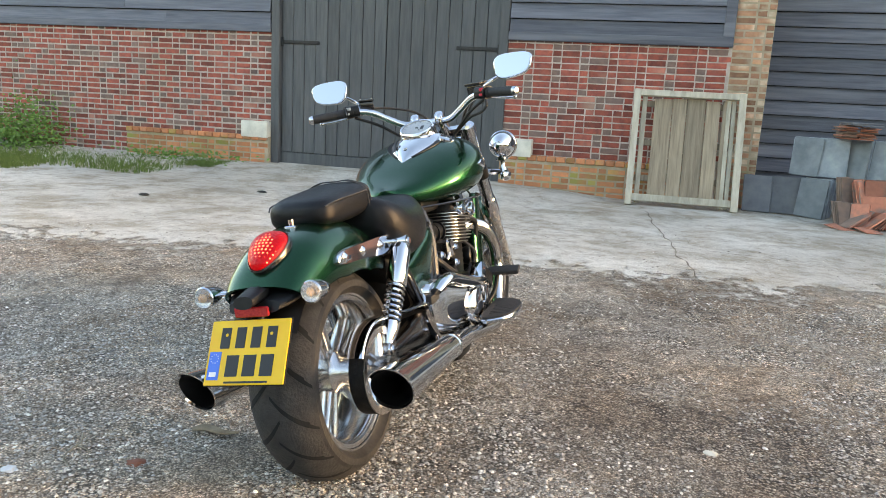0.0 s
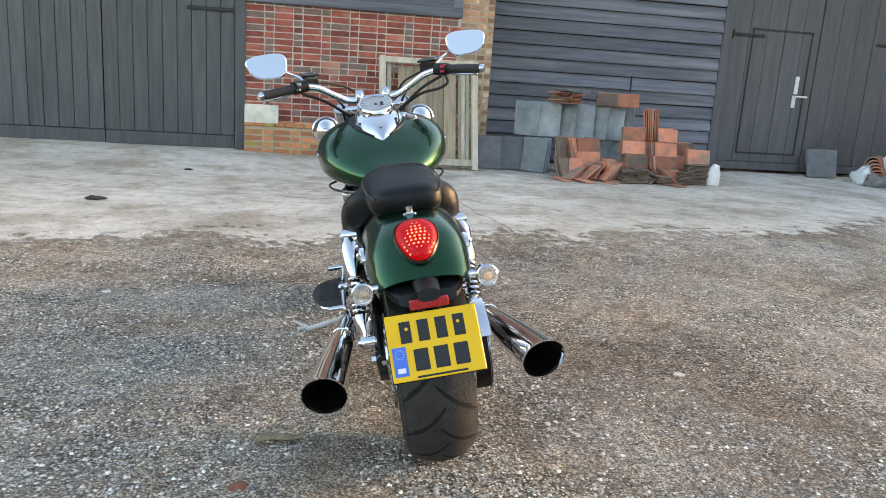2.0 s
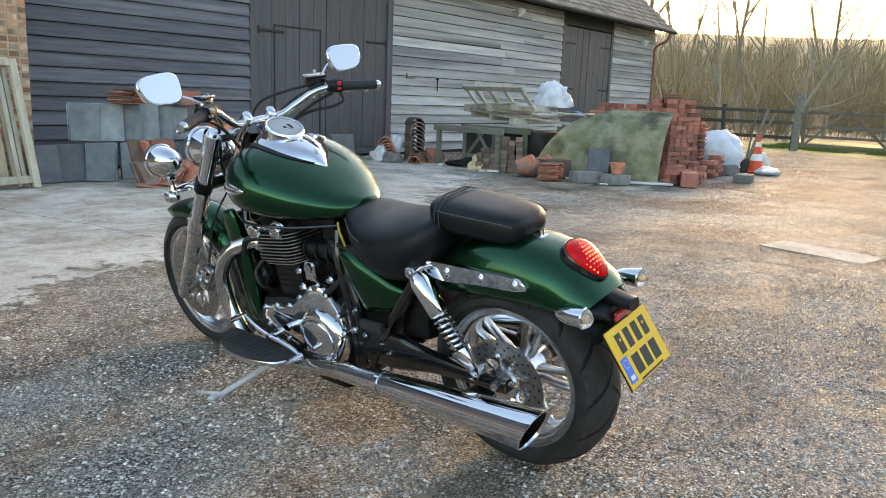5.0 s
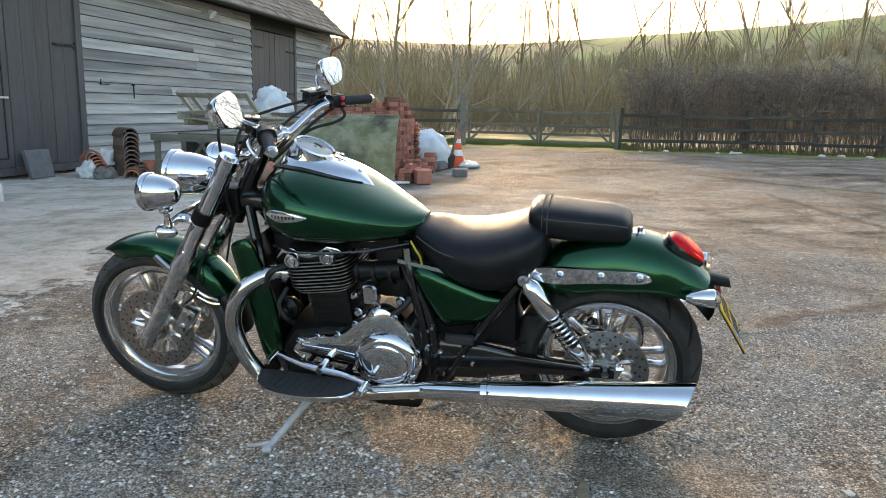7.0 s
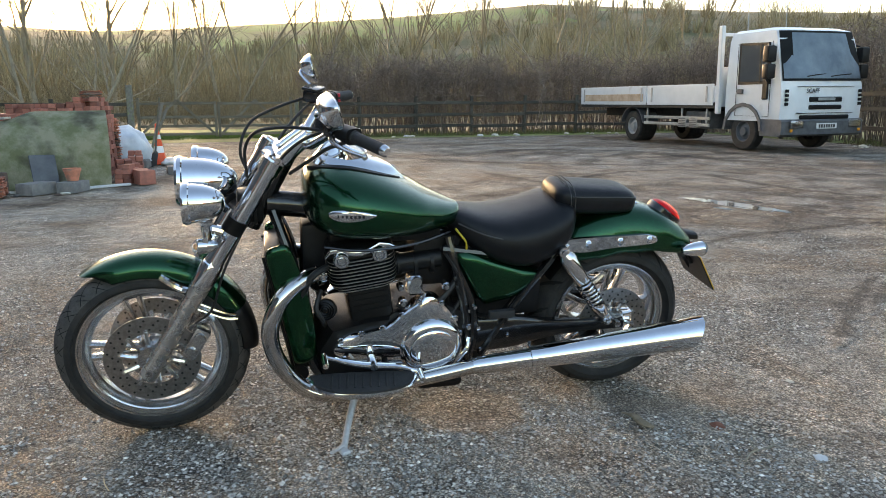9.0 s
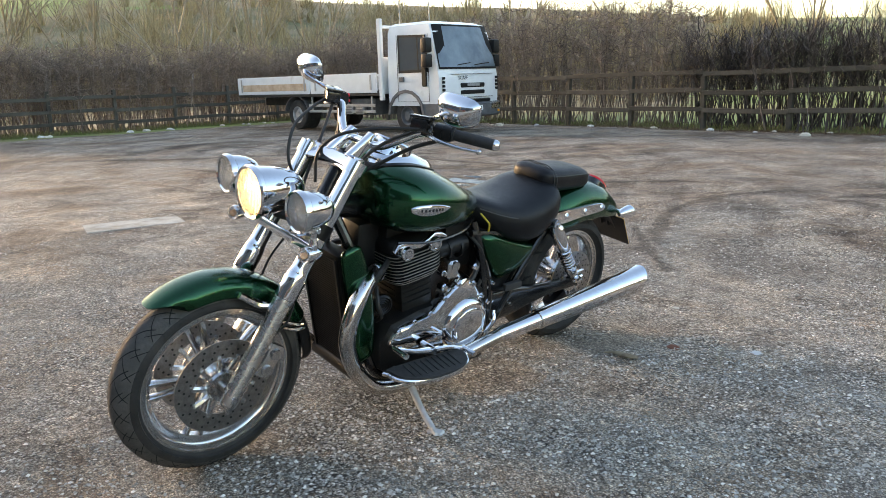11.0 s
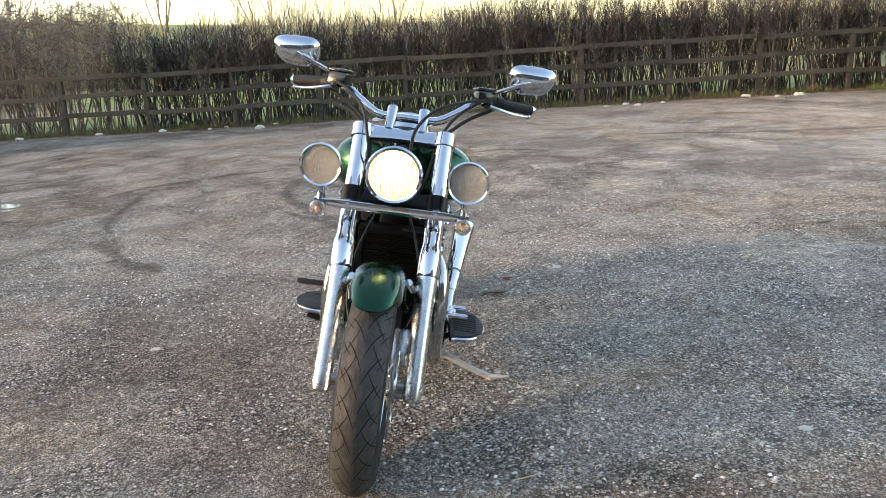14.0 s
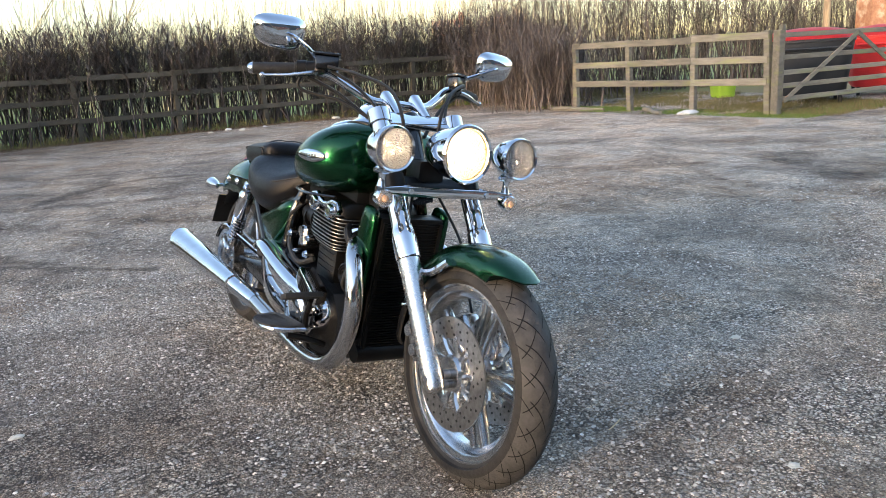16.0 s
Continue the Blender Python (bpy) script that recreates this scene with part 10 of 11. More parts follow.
def scrub():
    """Winter bushes and coppice over the lower hillside: fans of twigs that arch out from each stool."""
    rnd = random.Random(12)
    near, distant = [], []
    stools = 0
    while stools < 1900:
        az = radians(rnd.uniform(-66, 40) if rnd.random() < 0.94 else rnd.uniform(-100, -66))
        d = 27 + (125 + 55 * ease(-math.degrees(az), 10, 28)) * rnd.random() ** 1.1
        x, y = 3 + d * math.cos(az), d * math.sin(az)
        if x < 24.5 and y > -13.5:
            continue
        if 22 < x < 33 and 1.5 < y < 9.5:
            continue
        if noise.noise((x * 0.045, y * 0.045, 3)) < -0.30:
            continue
        if math.degrees(az) < -62 and d < 60 and rnd.random() < 0.8:
            continue
        stools += 1
        far = max(d / 34, 0.9)
        size = rnd.uniform(1.3, 3.2) * (0.75 + 0.6 * noise.noise((x * 0.06, y * 0.06, 14))) * (0.8 if d < 40 else 1.1)
        base = Vector((x, y, ground_z(x, y) - 0.1))
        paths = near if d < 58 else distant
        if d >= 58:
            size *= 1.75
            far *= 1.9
        for k in range(24 if d < 58 else 34):
            a, tip = rnd.uniform(0, 2 * math.pi), rnd.random() ** 0.7
            out = Vector((math.cos(a), math.sin(a), 0)) * (size * 0.95 * tip)
            h = size * (1.25 - 0.75 * tip * tip) * rnd.uniform(0.7, 1.15)
            r = rnd.uniform(0.005, 0.011) * far
            p0 = base + out * 0.25
            p1 = base + out * 0.62 + Vector((rnd.gauss(0, 0.1), rnd.gauss(0, 0.1), h * 0.62))
            p2 = base + out + Vector((rnd.gauss(0, 0.18), rnd.gauss(0, 0.18), h))
            paths.append([(p0, r), (p1, r * 0.75), (p2, r * 0.35)])
            for j in range(2 if d < 58 else 1):
                q = p1.lerp(p2, rnd.random() * 0.8)
                e = q + Vector((rnd.gauss(0, 0.3), rnd.gauss(0, 0.3), rnd.uniform(-0.1, 0.35))) * size * 0.5
                paths.append([(q, r * 0.6), (e, r * 0.28)])
    # the distant fans get the paler twigs, with haze painted in
    for paths, sides, material in ((near, 3, M_TWIG2), (distant, 2, M_TWIGHAZE)):
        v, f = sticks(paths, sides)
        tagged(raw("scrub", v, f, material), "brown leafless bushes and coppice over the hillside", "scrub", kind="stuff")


scrub()


def saplings():
    """A belt of pale slender saplings beyond the dark hedge."""
    rnd = random.Random(31)
    paths = []
    for i in range(1300):
        x, y = rnd.uniform(-30, 9), rnd.uniform(-34, -21)
        p = Vector((x, y, ground_z(x, y) - 0.1))
        h, n = rnd.uniform(3.6, 6.8), 5
        d = Vector((rnd.gauss(0, 0.06), rnd.gauss(0, 0.06), 1))
        r = rnd.uniform(0.014, 0.030)
        path = []
        for k in range(n + 1):
            path.append((p.copy(), r * (1 - 0.8 * k / n)))
            p = p + d * (h / n) + Vector((rnd.gauss(0, 0.05), rnd.gauss(0, 0.05), 0))
        paths.append(path)
        for j in range(9):
            k = rnd.randint(1, n - 1)
            q = path[k][0].lerp(path[k + 1][0], rnd.random())
            e = q + Vector((rnd.gauss(0, 0.3), rnd.gauss(0, 0.3), rnd.uniform(0.7, 1.7)))
            paths.append([(q, path[k][1] * 0.6), (q.lerp(e, 0.5) + Vector((rnd.gauss(0, 0.05), rnd.gauss(0, 0.05), 0)), path[k][1] * 0.45), (e, 0.004)])
    v, f = sticks(paths, 2)
    tagged(raw("sapling_belt", v, f, M_SAPLING), "belt of pale slender saplings beyond the dark hedge", "saplings", kind="stuff")


saplings()


def blades(name, label, spots, n, h, material, seed, cat="grass"):
    """Tufts of grass strewn over rectangles (x0, y0, x1, y1)."""
    rnd = random.Random(seed)
    verts, faces = [], []
    for i in range(n):
        x0, y0, x1, y1 = spots[rnd.randrange(len(spots))]
        x, y = rnd.uniform(x0, x1), rnd.uniform(y0, y1)
        if noise.noise((x * 1.1, y * 1.1, seed)) < rnd.uniform(-0.5, 0.25):
            continue
        z = ground_z(x, y) + (0.015 if y > 3 else 0)
        for k in range(3):
            a = rnd.uniform(0, 6.28)
            l = h * rnd.uniform(0.4, 1.2)
            w = 0.004 + 0.004 * rnd.random()
            dx, dy = math.cos(a), math.sin(a)
            b = len(verts)
            px, py = x + rnd.uniform(-0.03, 0.03), y + rnd.uniform(-0.03, 0.03)
            lean = rnd.uniform(0.1, 0.7) * l
            verts += [(px - dy * w, py + dx * w, z), (px + dy * w, py - dx * w, z), (px + dx * lean * 0.5, py + dy * lean * 0.5, z + l * 0.65), (px + dx * lean, py + dy * lean, z + l * 0.95)]
            faces += [(b, b + 1, b + 2), (b + 1, b + 3, b + 2)]
    return tagged(raw(name, verts, faces, material), label, cat, kind="stuff")


blades("grass", "patch of rough green grass beside the brick wall", [(-9, 7.9, -4.6, 9.7), (-9, 7.2, -6, 8.2), (-5.0, 8.9, -4.3, 9.6)], 9000, 0.09, M_GRASS, 1)
blades("grass", "rough grass along the foot of the hedges", [(-13, -11.2, 14, -10.5), (-13.5, -10.4, -8, -9.6), (21.4, -10, 23, 2.4)], 9000, 0.075, M_GRASS, 2)
blades("dry_grass", "dry pale grass along the foot of the hedges", [(-14, -10.7, 16, -10.0), (-16, -10.5, -11.5, -8.5), (21.6, -10, 23, 2.4)], 9000, 0.15, M_DEADGRASS, 3)
blades("grass", "moss and short grass along the grey fence", [(-13.2, -9.6, -10.6, -5), (-12.2, -6, -9.6, -2.4), (-12, -3, -9, -0.6)], 9000, 0.07, M_DEADGRASS, 4)
blades("leaf_litter", "brown fallen leaves and twigs along the foot of the hedge", [(-13, -10.6, 14, -9.9), (-12, -10.4, 10, -9.75)], 14000, 0.035, M_LITTER, 6, "leaf litter")
blades("grass", "mossy turf in front of the grey fence and gate", [(-9.4, -5.5, -8.5, -1.0), (-12.8, -1.6, -8.6, -0.75), (-9.4, -7.2, -8.8, -4.5)], 12000, 0.035, M_GRASS, 7)
blades("grass", "short field grass beyond the gate", [(22.3, 2.2, 26, 8.5)], 9000, 0.10, M_GRASS, 5)


def weeds(x, y, n, size, seed, label):
    rnd = random.Random(seed)
    verts, faces = [], []
    for i in range(n):
        p = Vector((rnd.gauss(0, size[0]), rnd.gauss(0, size[1]), abs(rnd.gauss(0.35, 0.3)) * size[2]))
        d = Vector((rnd.gauss(0, 1), rnd.gauss(0, 1), rnd.uniform(-0.3, 0.8))).normalized()
        q = d.cross(Vector((rnd.gauss(0, 1), rnd.gauss(0, 1), rnd.gauss(0, 1)))).normalized()
        l = rnd.uniform(0.03, 0.075)
        b = len(verts)
        verts += [p, p + d * l * 0.5 + q * l * 0.28, p + d * l, p + d * l * 0.5 - q * l * 0.28]
        faces += [(b, b + 1, b + 2, b + 3)]
    ob = raw("weed", verts, faces, M_LEAFY)
    ob.matrix_world = at(x, y, ground_z(x, y) + 0.02)
    tagged(ob, label, "weeds", "weeds", "stuff")


weeds(-7.6, 9.15, 2200, (0.28, 0.25, 0.80), 1, "leafy green weeds against the brick wall")
weeds(-8.4, 9.2, 1500, (0.4, 0.25, 0.6), 2, "leafy green weeds against the brick wall")
weeds(-5.2, 9.35, 700, (0.5, 0.12, 0.22), 3, "low green weeds along the plinth")
# litter along the hedge foot
rnd = random.Random(31)
for i in range(22):
    x = rnd.uniform(-11, 13)
    s = rnd.uniform(0.04, 0.11)
    crumple("litter", (x, -9.75 + rnd.uniform(-0.3, 0.5), ground_z(x, -9.7)), (s, s * 0.8, s * 0.5), M_STONE if i % 3 else M_WHITEBAG, "pale stone or scrap at the hedge foot", "litter", 40 + i, "hedge-foot litter", rough=0.3)
for i in range(14):
    y = rnd.uniform(-8, 2)
    s = rnd.uniform(0.06, 0.15)
    crumple("litter", (21.3 + rnd.uniform(-0.4, 0.2), y, 0), (s, s * 0.8, s * 0.4), M_STONE if i % 3 else M_WHITEBAG, "pale stone or scrap at the hedge foot", "litter", 70 + i, "hedge-foot litter", rough=0.3)

# ---------------------------------------------------------------- bins and buildings beyond the grey fence
def big_bin(x, y, rz, body, label):
    t = thing("wheeled_bin", at(x, y, 0, rz), label, "bin", "large wheeled bins")
    bm = B()
    rings(bm, [superring(Vector((0, 0, z)), (1, 0, 0), (0, 1, 0), a, b, 7, 24) for z, a, b in ((0.16, 0.56, 0.40), (0.22, 0.60, 0.44), (1.05, 0.68, 0.52), (1.06, 0.70, 0.54), (1.10, 0.70, 0.54))])
    part("body", bm, body, t)
    bm = B()
    rows = []
    for i in range(9):
        f = i / 8
        rows.append([Vector((-0.71 + 1.42 * f, y0, 1.105 + 0.20 * math.sin(math.pi * g) ** 0.6 * math.sin(math.pi * (0.06 + 0.88 * f)) ** 0.4)) for g, y0 in [(k / 8, -0.55 + 1.1 * k / 8) for k in range(9)]])
    rings(bm, rows, closed=False)
    bmesh.ops.solidify(bm, geom=bm.faces[:], thickness=0.02)
    part("lid", bm, M_REDBIN, t, "red domed lid")
    for a in (-0.5, 0.5):
        for b in (-0.36, 0.36):
            bm = B()
            lathe(bm, [(0, -0.025), (0.08, -0.025), (0.085, 0), (0.08, 0.025), (0, 0.025)], towards((a, b, 0.086), (1, 0, 0)), seg=16)
            part("wheel", bm, M_RUBBER, t)
    bm = B()
    rod(bm, (-0.60, -0.56, 0.95), (0.60, -0.56, 0.95), 0.02)
    part("grab_bar", bm, body, t)


big_bin(-11.0, -2.25, 126, M_DKBIN, "dark wheeled bin with a red lid behind the fence")
big_bin(-13.35, -2.1, 126, M_REDBIN, "red wheeled bin with a red lid behind the gate")
bm = B()
rows = [superring(Vector((0, 0, z)), (1, 0, 0), (0, 1, 0), a, b, 5, 16) for z, a, b in ((0, 0.26, 0.18), (0.28, 0.30, 0.21), (0.30, 0.31, 0.22))]
rings(bm, rows)
solo("recycling_box", bm, M_LIME, "lime green recycling box beyond the fence", "box", m=at(-12.0, -4.75, 0.02, 60))
bm = B()
rod(bm, (0, 0, -0.3), (0, 0, 7.5), 0.085, 0.07, seg=12)
solo("telegraph_pole", bm, M_OLDWOOD, "brown timber pole behind the bins", "pole", m=at(-16.05, -4.95, 0))
for x, y, l, rz in ((-8.7, -3.75, 1.1, 55), (-8.6, -5.6, 1.3, 100)):
    bm = B()
    tube(bm, [(-l / 2, 0, 0.03), (-l / 6, 0.04, 0.035), (l / 5, -0.03, 0.03), (l / 2, 0.02, 0.03)], [0.05, 0.045, 0.04, 0.03], seg=8)
    solo("log", bm, M_GREYWOOD, "grey fallen branch lying by the fence", "log", "fallen branches", m=at(x, y, 0, rz))

crumple("torn_bag", (-8.7, -2.95, 0.0), (0.22, 0.13, 0.05), M_WHITEBAG, "torn white bag lying on the turf by the fence", "bag", 90, rough=0.3)


def house(x, y, rz, w, d, h, ridge, label):
    t = thing("house", at(x, y, ground_z(x, y), rz), label, "house", "far houses")
    bm = B()
    box(bm, (-w / 2, -d / 2, -0.5), (w / 2, d / 2, h))
    for s in (-1, 1):
        vs = [bm.verts.new((s * w / 2, -d / 2, h)), bm.verts.new((s * w / 2, d / 2, h)), bm.verts.new((s * w / 2, 0, ridge - 0.05))]
        bm.faces.new(vs)
    part("wall", bm, M_BRICKI, t, smooth=0)
    bm = B()
    rings(bm, [[Vector((q, a, b)) for a, b in ((-d / 2 - 0.4, h - 0.25), (0, ridge), (d / 2 + 0.4, h - 0.25), (d / 2 + 0.4, h - 0.4), (0, ridge - 0.15), (-d / 2 - 0.4, h - 0.4))] for q in (-w / 2 - 0.3, w / 2 + 0.3)])
    # the clay colour stands in for orange sunset light on the roof
    rf = part("roof", bm, M_CLAY, t, "clay tile roof, sunset orange put into its colour", smooth=0)
    bm = B()
    box(bm, (w / 4, -0.35, ridge - 0.6), (w / 4 + 0.8, 0.35, ridge + 1.1), Matrix(), 0.02)
    part("chimney", bm, M_BRICKI, rf)
    for k in range(4):
        for lvl in (0.9, 3.3):
            bm = B()
            x0 = -w / 2 + (k + 0.5) * w / 4
            box(bm, (x0 - 0.5, -d / 2 - 0.04, lvl), (x0 + 0.5, -d / 2 - 0.01, lvl + 1.2), Matrix(), 0.02)
            wn_ = part("window", bm, M_WHITEBAG, t)
            bm = B()
            box(bm, (x0 - 0.43, -d / 2 - 0.06, lvl + 0.07), (x0 - 0.03, -d / 2 - 0.042, lvl + 1.13))
            box(bm, (x0 + 0.03, -d / 2 - 0.06, lvl + 0.07), (x0 + 0.43, -d / 2 - 0.042, lvl + 1.13))
            part("pane", bm, M_GLASS, wn_)


house(-71, -102, 146, 5.5, 7, 2.6, 5.6, "brick house far behind the hedge, its roof coloured for sunset light")
house(-78, -97, 142, 7, 7, 2.8, 5.9, "brick house far behind the hedge, its roof coloured for sunset light")
bm = B()
box(bm, (-0.38, -0.35, -0.2), (0.38, 0.35, 3.4), Matrix(), 0.02)
solo("brick_pier", bm, M_BRICKP, "tall brick pier behind the red bin", "pier", m=at(-19.2, -5.45, 0, 58))

# ---------------------------------------------------------------- flatbed lorry
TR = Matrix.Translation((11.25, -6.42, 0.03)) @ Matrix.Rotation(radians(6), 4, "Z")
lorry = thing("flatbed_lorry", TR, "white flatbed lorry with drop sides, parked by the hedge", "lorry")
W = 2.08


def cab_section(z, front, back, y0, y1, bulge=0.06):
    """A plan outline of the cab at height z."""
    pts = []
    for k in range(9):
        f = k / 8
        y = y0 + (y1 - y0) * f
        pts.append(Vector((front + bulge * (2 * f - 1) ** 4 * 1.6, y, z)))
    pts += [Vector((back, y1, z)), Vector((back, y0, z))]
    return pts


bm = B()
rows = [cab_section(z, a, b, c, d) for z, a, b, c, d in ((0.62, 0.02, 1.70, -W, 0), (0.95, 0.00, 1.72, -W, 0), (1.30, 0.02, 1.72, -W, 0), (1.50, 0.06, 1.72, -W + 0.01, -0.01), (2.25, 0.26, 1.72, -W + 0.05, -0.05), (2.42, 0.36, 1.70, -W + 0.09, -0.09), (2.48, 0.55, 1.62, -W + 0.20, -0.20))]
rings(bm, rows)
cab = part("cab", bm, M_TRUCK, lorry, "white cab", smooth=30)
bm = B()
rows = [[Vector((x - 0.034 + 0.06 * 1.6 * (2 * f - 1) ** 4, -W + m0 + (W - 2 * m0) * f, z)) for f in [k / 8 for k in range(9)]] for z, x, m0 in ((1.46, 0.050, 0.06), (1.85, 0.15, 0.08), (2.36, 0.315, 0.14))]
rings(bm, rows, closed=False)
bmesh.ops.solidify(bm, geom=bm.faces[:], thickness=0.008)
scr = part("windscreen", bm, M_SCREEN, cab, "tinted windscreen")
bm = B()
rows = [[Vector((x - 0.026 + 0.06 * 1.6 * (2 * f - 1) ** 4, -W + m0 + (W - 2 * m0) * f, z)) for f in [k / 8 for k in range(9)]] for z, x, m0 in ((1.415, 0.042, 0.025), (1.85, 0.15, 0.045), (2.40, 0.325, 0.105))]
rings(bm, rows, closed=False)
bmesh.ops.solidify(bm, geom=bm.faces[:], thickness=0.006)
part("screen_seal", bm, M_PLASTIC, cab, "black windscreen surround")
for y in (-0.10, -W + 0.10):
    for k in range(4):
        bm = B()
        box(bm, (0.028, y - 0.035, 0.93 + 0.085 * k), (0.075, y + 0.035, 0.99 + 0.085 * k), Matrix(), 0.008)
        part("corner_vent", bm, M_PLASTIC, cab)
bm = B()
box(bm, (-0.020, -W + 0.33, 0.775), (0.03, -0.33, 0.785), Matrix(), 0.002)
box(bm, (-0.014, -W + 0.33, 1.30), (0.03, -0.33, 1.306), Matrix(), 0.002)
part("panel_gap", bm, M_INK, cab)
bm = B()
for a, b in ((-0.55, -1.05), (-1.15, -1.7)):
    tube(bm, [(0.02, a, 1.50), (0.035, (a + b) / 2, 1.53), (0.05, b, 1.55)], 0.012, seg=6)
part("wiper", bm, M_PLASTIC, scr)
for s, y in ((1, 0.0), (-1, -W)):
    bm = B()
    rings(bm, [[Vector((x, y + s * o, z)) for x, z in ((0.46, 1.42), (0.56, 2.12), (1.30, 2.16), (1.30, 1.42))] for o in (-0.06, 0.006)])
    part("side_window", bm, M_GLASS, cab, "dark side window", smooth=0)
    bm = B()
    rings(bm, [[Vector((x, y + s * o, z)) for x, z in ((0.40, 1.36), (0.52, 2.18), (1.36, 2.21), (1.36, 1.36))] for o in (-0.06, 0.003)])
    part("window_seal", bm, M_PLASTIC, cab, "black window surround", smooth=0)
    bm = B()
    rings(bm, [[Vector((x, y + s * o, z)) for x, z in ((0.70, 1.40), (0.72, 2.16), (0.755, 2.16), (0.735, 1.40))] for o in (-0.05, 0.010)])
    part("window_bar", bm, M_PLASTIC, cab, smooth=0)
    bm = B()
    box(bm, (0.40, y + s * 0.012 - 0.006, 0.72), (0.405, y + s * 0.012 + 0.006, 2.2))
    box(bm, (1.38, y + s * 0.012 - 0.006, 0.72), (1.385, y + s * 0.012 + 0.006, 2.2))
    box(bm, (0.40, y + s * 0.012 - 0.006, 0.715), (1.385, y + s * 0.012 + 0.006, 0.72))
    part("door_gap", bm, M_INK, cab)
    bm = B()
    box(bm, (1.18, y - 0.02, 1.17), (1.33, y + 0.025 * s + 0.02, 1.27), Matrix(), 0.01)
    part("door_handle", bm, M_TRUCKGREY, cab)
    bm = B()
    box(bm, (0.22, y + s * 0.16 - 0.10, 1.78), (0.40, y + s * 0.16 + 0.10, 2.10), Matrix(), 0.04, 2)
    box(bm, (0.22, y + s * 0.16 - 0.10, 1.46), (0.40, y + s * 0.16 + 0.10, 1.75), Matrix(), 0.04, 2)
    box(bm, (0.46, y - 0.02, 1.05), (0.62, y + 0.02 + 0.01 * s, 1.50), Matrix(), 0.02)
    tube(bm, [(0.5, y, 1.42), (0.42, y + s * 0.10, 1.44), (0.34, y + s * 0.16, 1.5)], 0.02, seg=8)
    tube(bm, [(0.55, y, 2.14), (0.42, y + s * 0.10, 2.13), (0.34, y + s * 0.16, 2.08)], 0.015, seg=8)
    part("wing_mirror", bm, M_PLASTIC, cab, "black wing mirror housing")
    bm = B()
    rows = []
    for i in range(9):
        a = math.pi * i / 8
        rows.append([Vector((1.15 + (0.52 + o) * math.cos(a), y + s * 0.03 - (0.34 * s if k else 0), 0.42 + (0.50 + o) * math.sin(a))) for k, o in ((0, 0), (1, 0), (1, 0.07), (0, 0.07))])
    rings(bm, rows)
    part("wheel_arch", bm, M_TRUCKGREY, cab, "grey plastic wheel arch")
bm = B()
rings(bm, [cab_section(z, a, b, -W - 0.01, 0.01) for z, a, b in ((0.32, 0.02, 0.60), (0.36, -0.06, 0.62), (0.62, -0.07, 0.62), (0.66, -0.02, 0.6))])
bum = part("bumper", bm, M_TRUCKGREY, cab, "grey plastic bumper")
for y in (-0.30, -W + 0.30):
    bm = B()
    box(bm, (-0.085, y - 0.17, 0.49), (0.02, y + 0.17, 0.64), Matrix(), 0.03, 2)
    part("headlight", bm, M_LENS, bum, "clear headlight")
    bm = B()
    box(bm, (-0.072, y - 0.15, 0.50), (-0.04, y + 0.15, 0.63), Matrix(), 0.02, 2)
    part("headlight_reflector", bm, M_ALU, bum)
    bm = B()
    box(bm, (-0.075, y + (0.10 if y > -1 else -0.16), 0.41), (-0.04, y + (0.16 if y > -1 else -0.10), 0.47), Matrix(), 0.01)
    part("marker_lamp", bm, M_AMBERL, bum)
bm = B()
box(bm, (-0.085, -W / 2 - 0.26, 0.47), (-0.068, -W / 2 + 0.26, 0.58), Matrix(), 0.006)
npl = part("number_plate", bm, M_WHITE, bum, "white front number plate with plain bars")
bm = B()
for k in range(7):
    y = -W / 2 - 0.20 + k * 0.062
    box(bm, (-0.090, y, 0.49), (-0.0865, y + 0.04, 0.56))
part("plate_bar", bm, M_INK, npl)
bm = B()
for z, hgt in ((1.00, 0.10), (0.85, 0.09)):
    box(bm, (-0.022, -W / 2 - 0.42, z), (0.05, -W / 2 + 0.42, z + hgt), Matrix(), 0.02)
box(bm, (-0.03, -W / 2 - 0.62, 0.66), (0.05, -W / 2 + 0.62, 0.74), Matrix(), 0.02)
grl = part("grille", bm, M_PLASTIC, cab, "black grille slots")
bm = B()
box(bm, (-0.034, -W / 2 - 0.22, 1.025), (-0.020, -W / 2 + 0.22, 1.085), Matrix(), 0.008)
part("maker_badge", bm, M_GALV, grl, "plain grey badge bar")
curve = bpy.data.curves.new("lettering", "FONT")
curve.body = "SCAFF"
curve.size = 0.12
curve.extrude = 0.002
curve.align_x = "CENTER"
tmp = new("lettering_source", curve)
dg = bpy.context.evaluated_depsgraph_get()
txt = bpy.data.meshes.new_from_object(tmp.evaluated_get(dg))
bpy.data.objects.remove(tmp)
lt = new("lettering", txt)
txt.materials.clear()
txt.materials.append(M_INK)
lt.parent = cab
lt.matrix_local = Matrix.Translation((-0.012, -W / 2 + 0.35, 1.18)) @ Matrix(((0, 0, -1, 0), (-1, 0, 0, 0), (0, 1, 0, 0), (0, 0, 0, 1)))
tagged(lt, "small dark lettering")
# chassis
for y in (-0.55, -W + 0.55):
    bm = B()
    box(bm, (0.4, y - 0.05, 0.62), (7.4, y + 0.05, 0.84), Matrix(), 0.01)
    part("chassis_rail", bm, M_TRUCKDK, lorry)


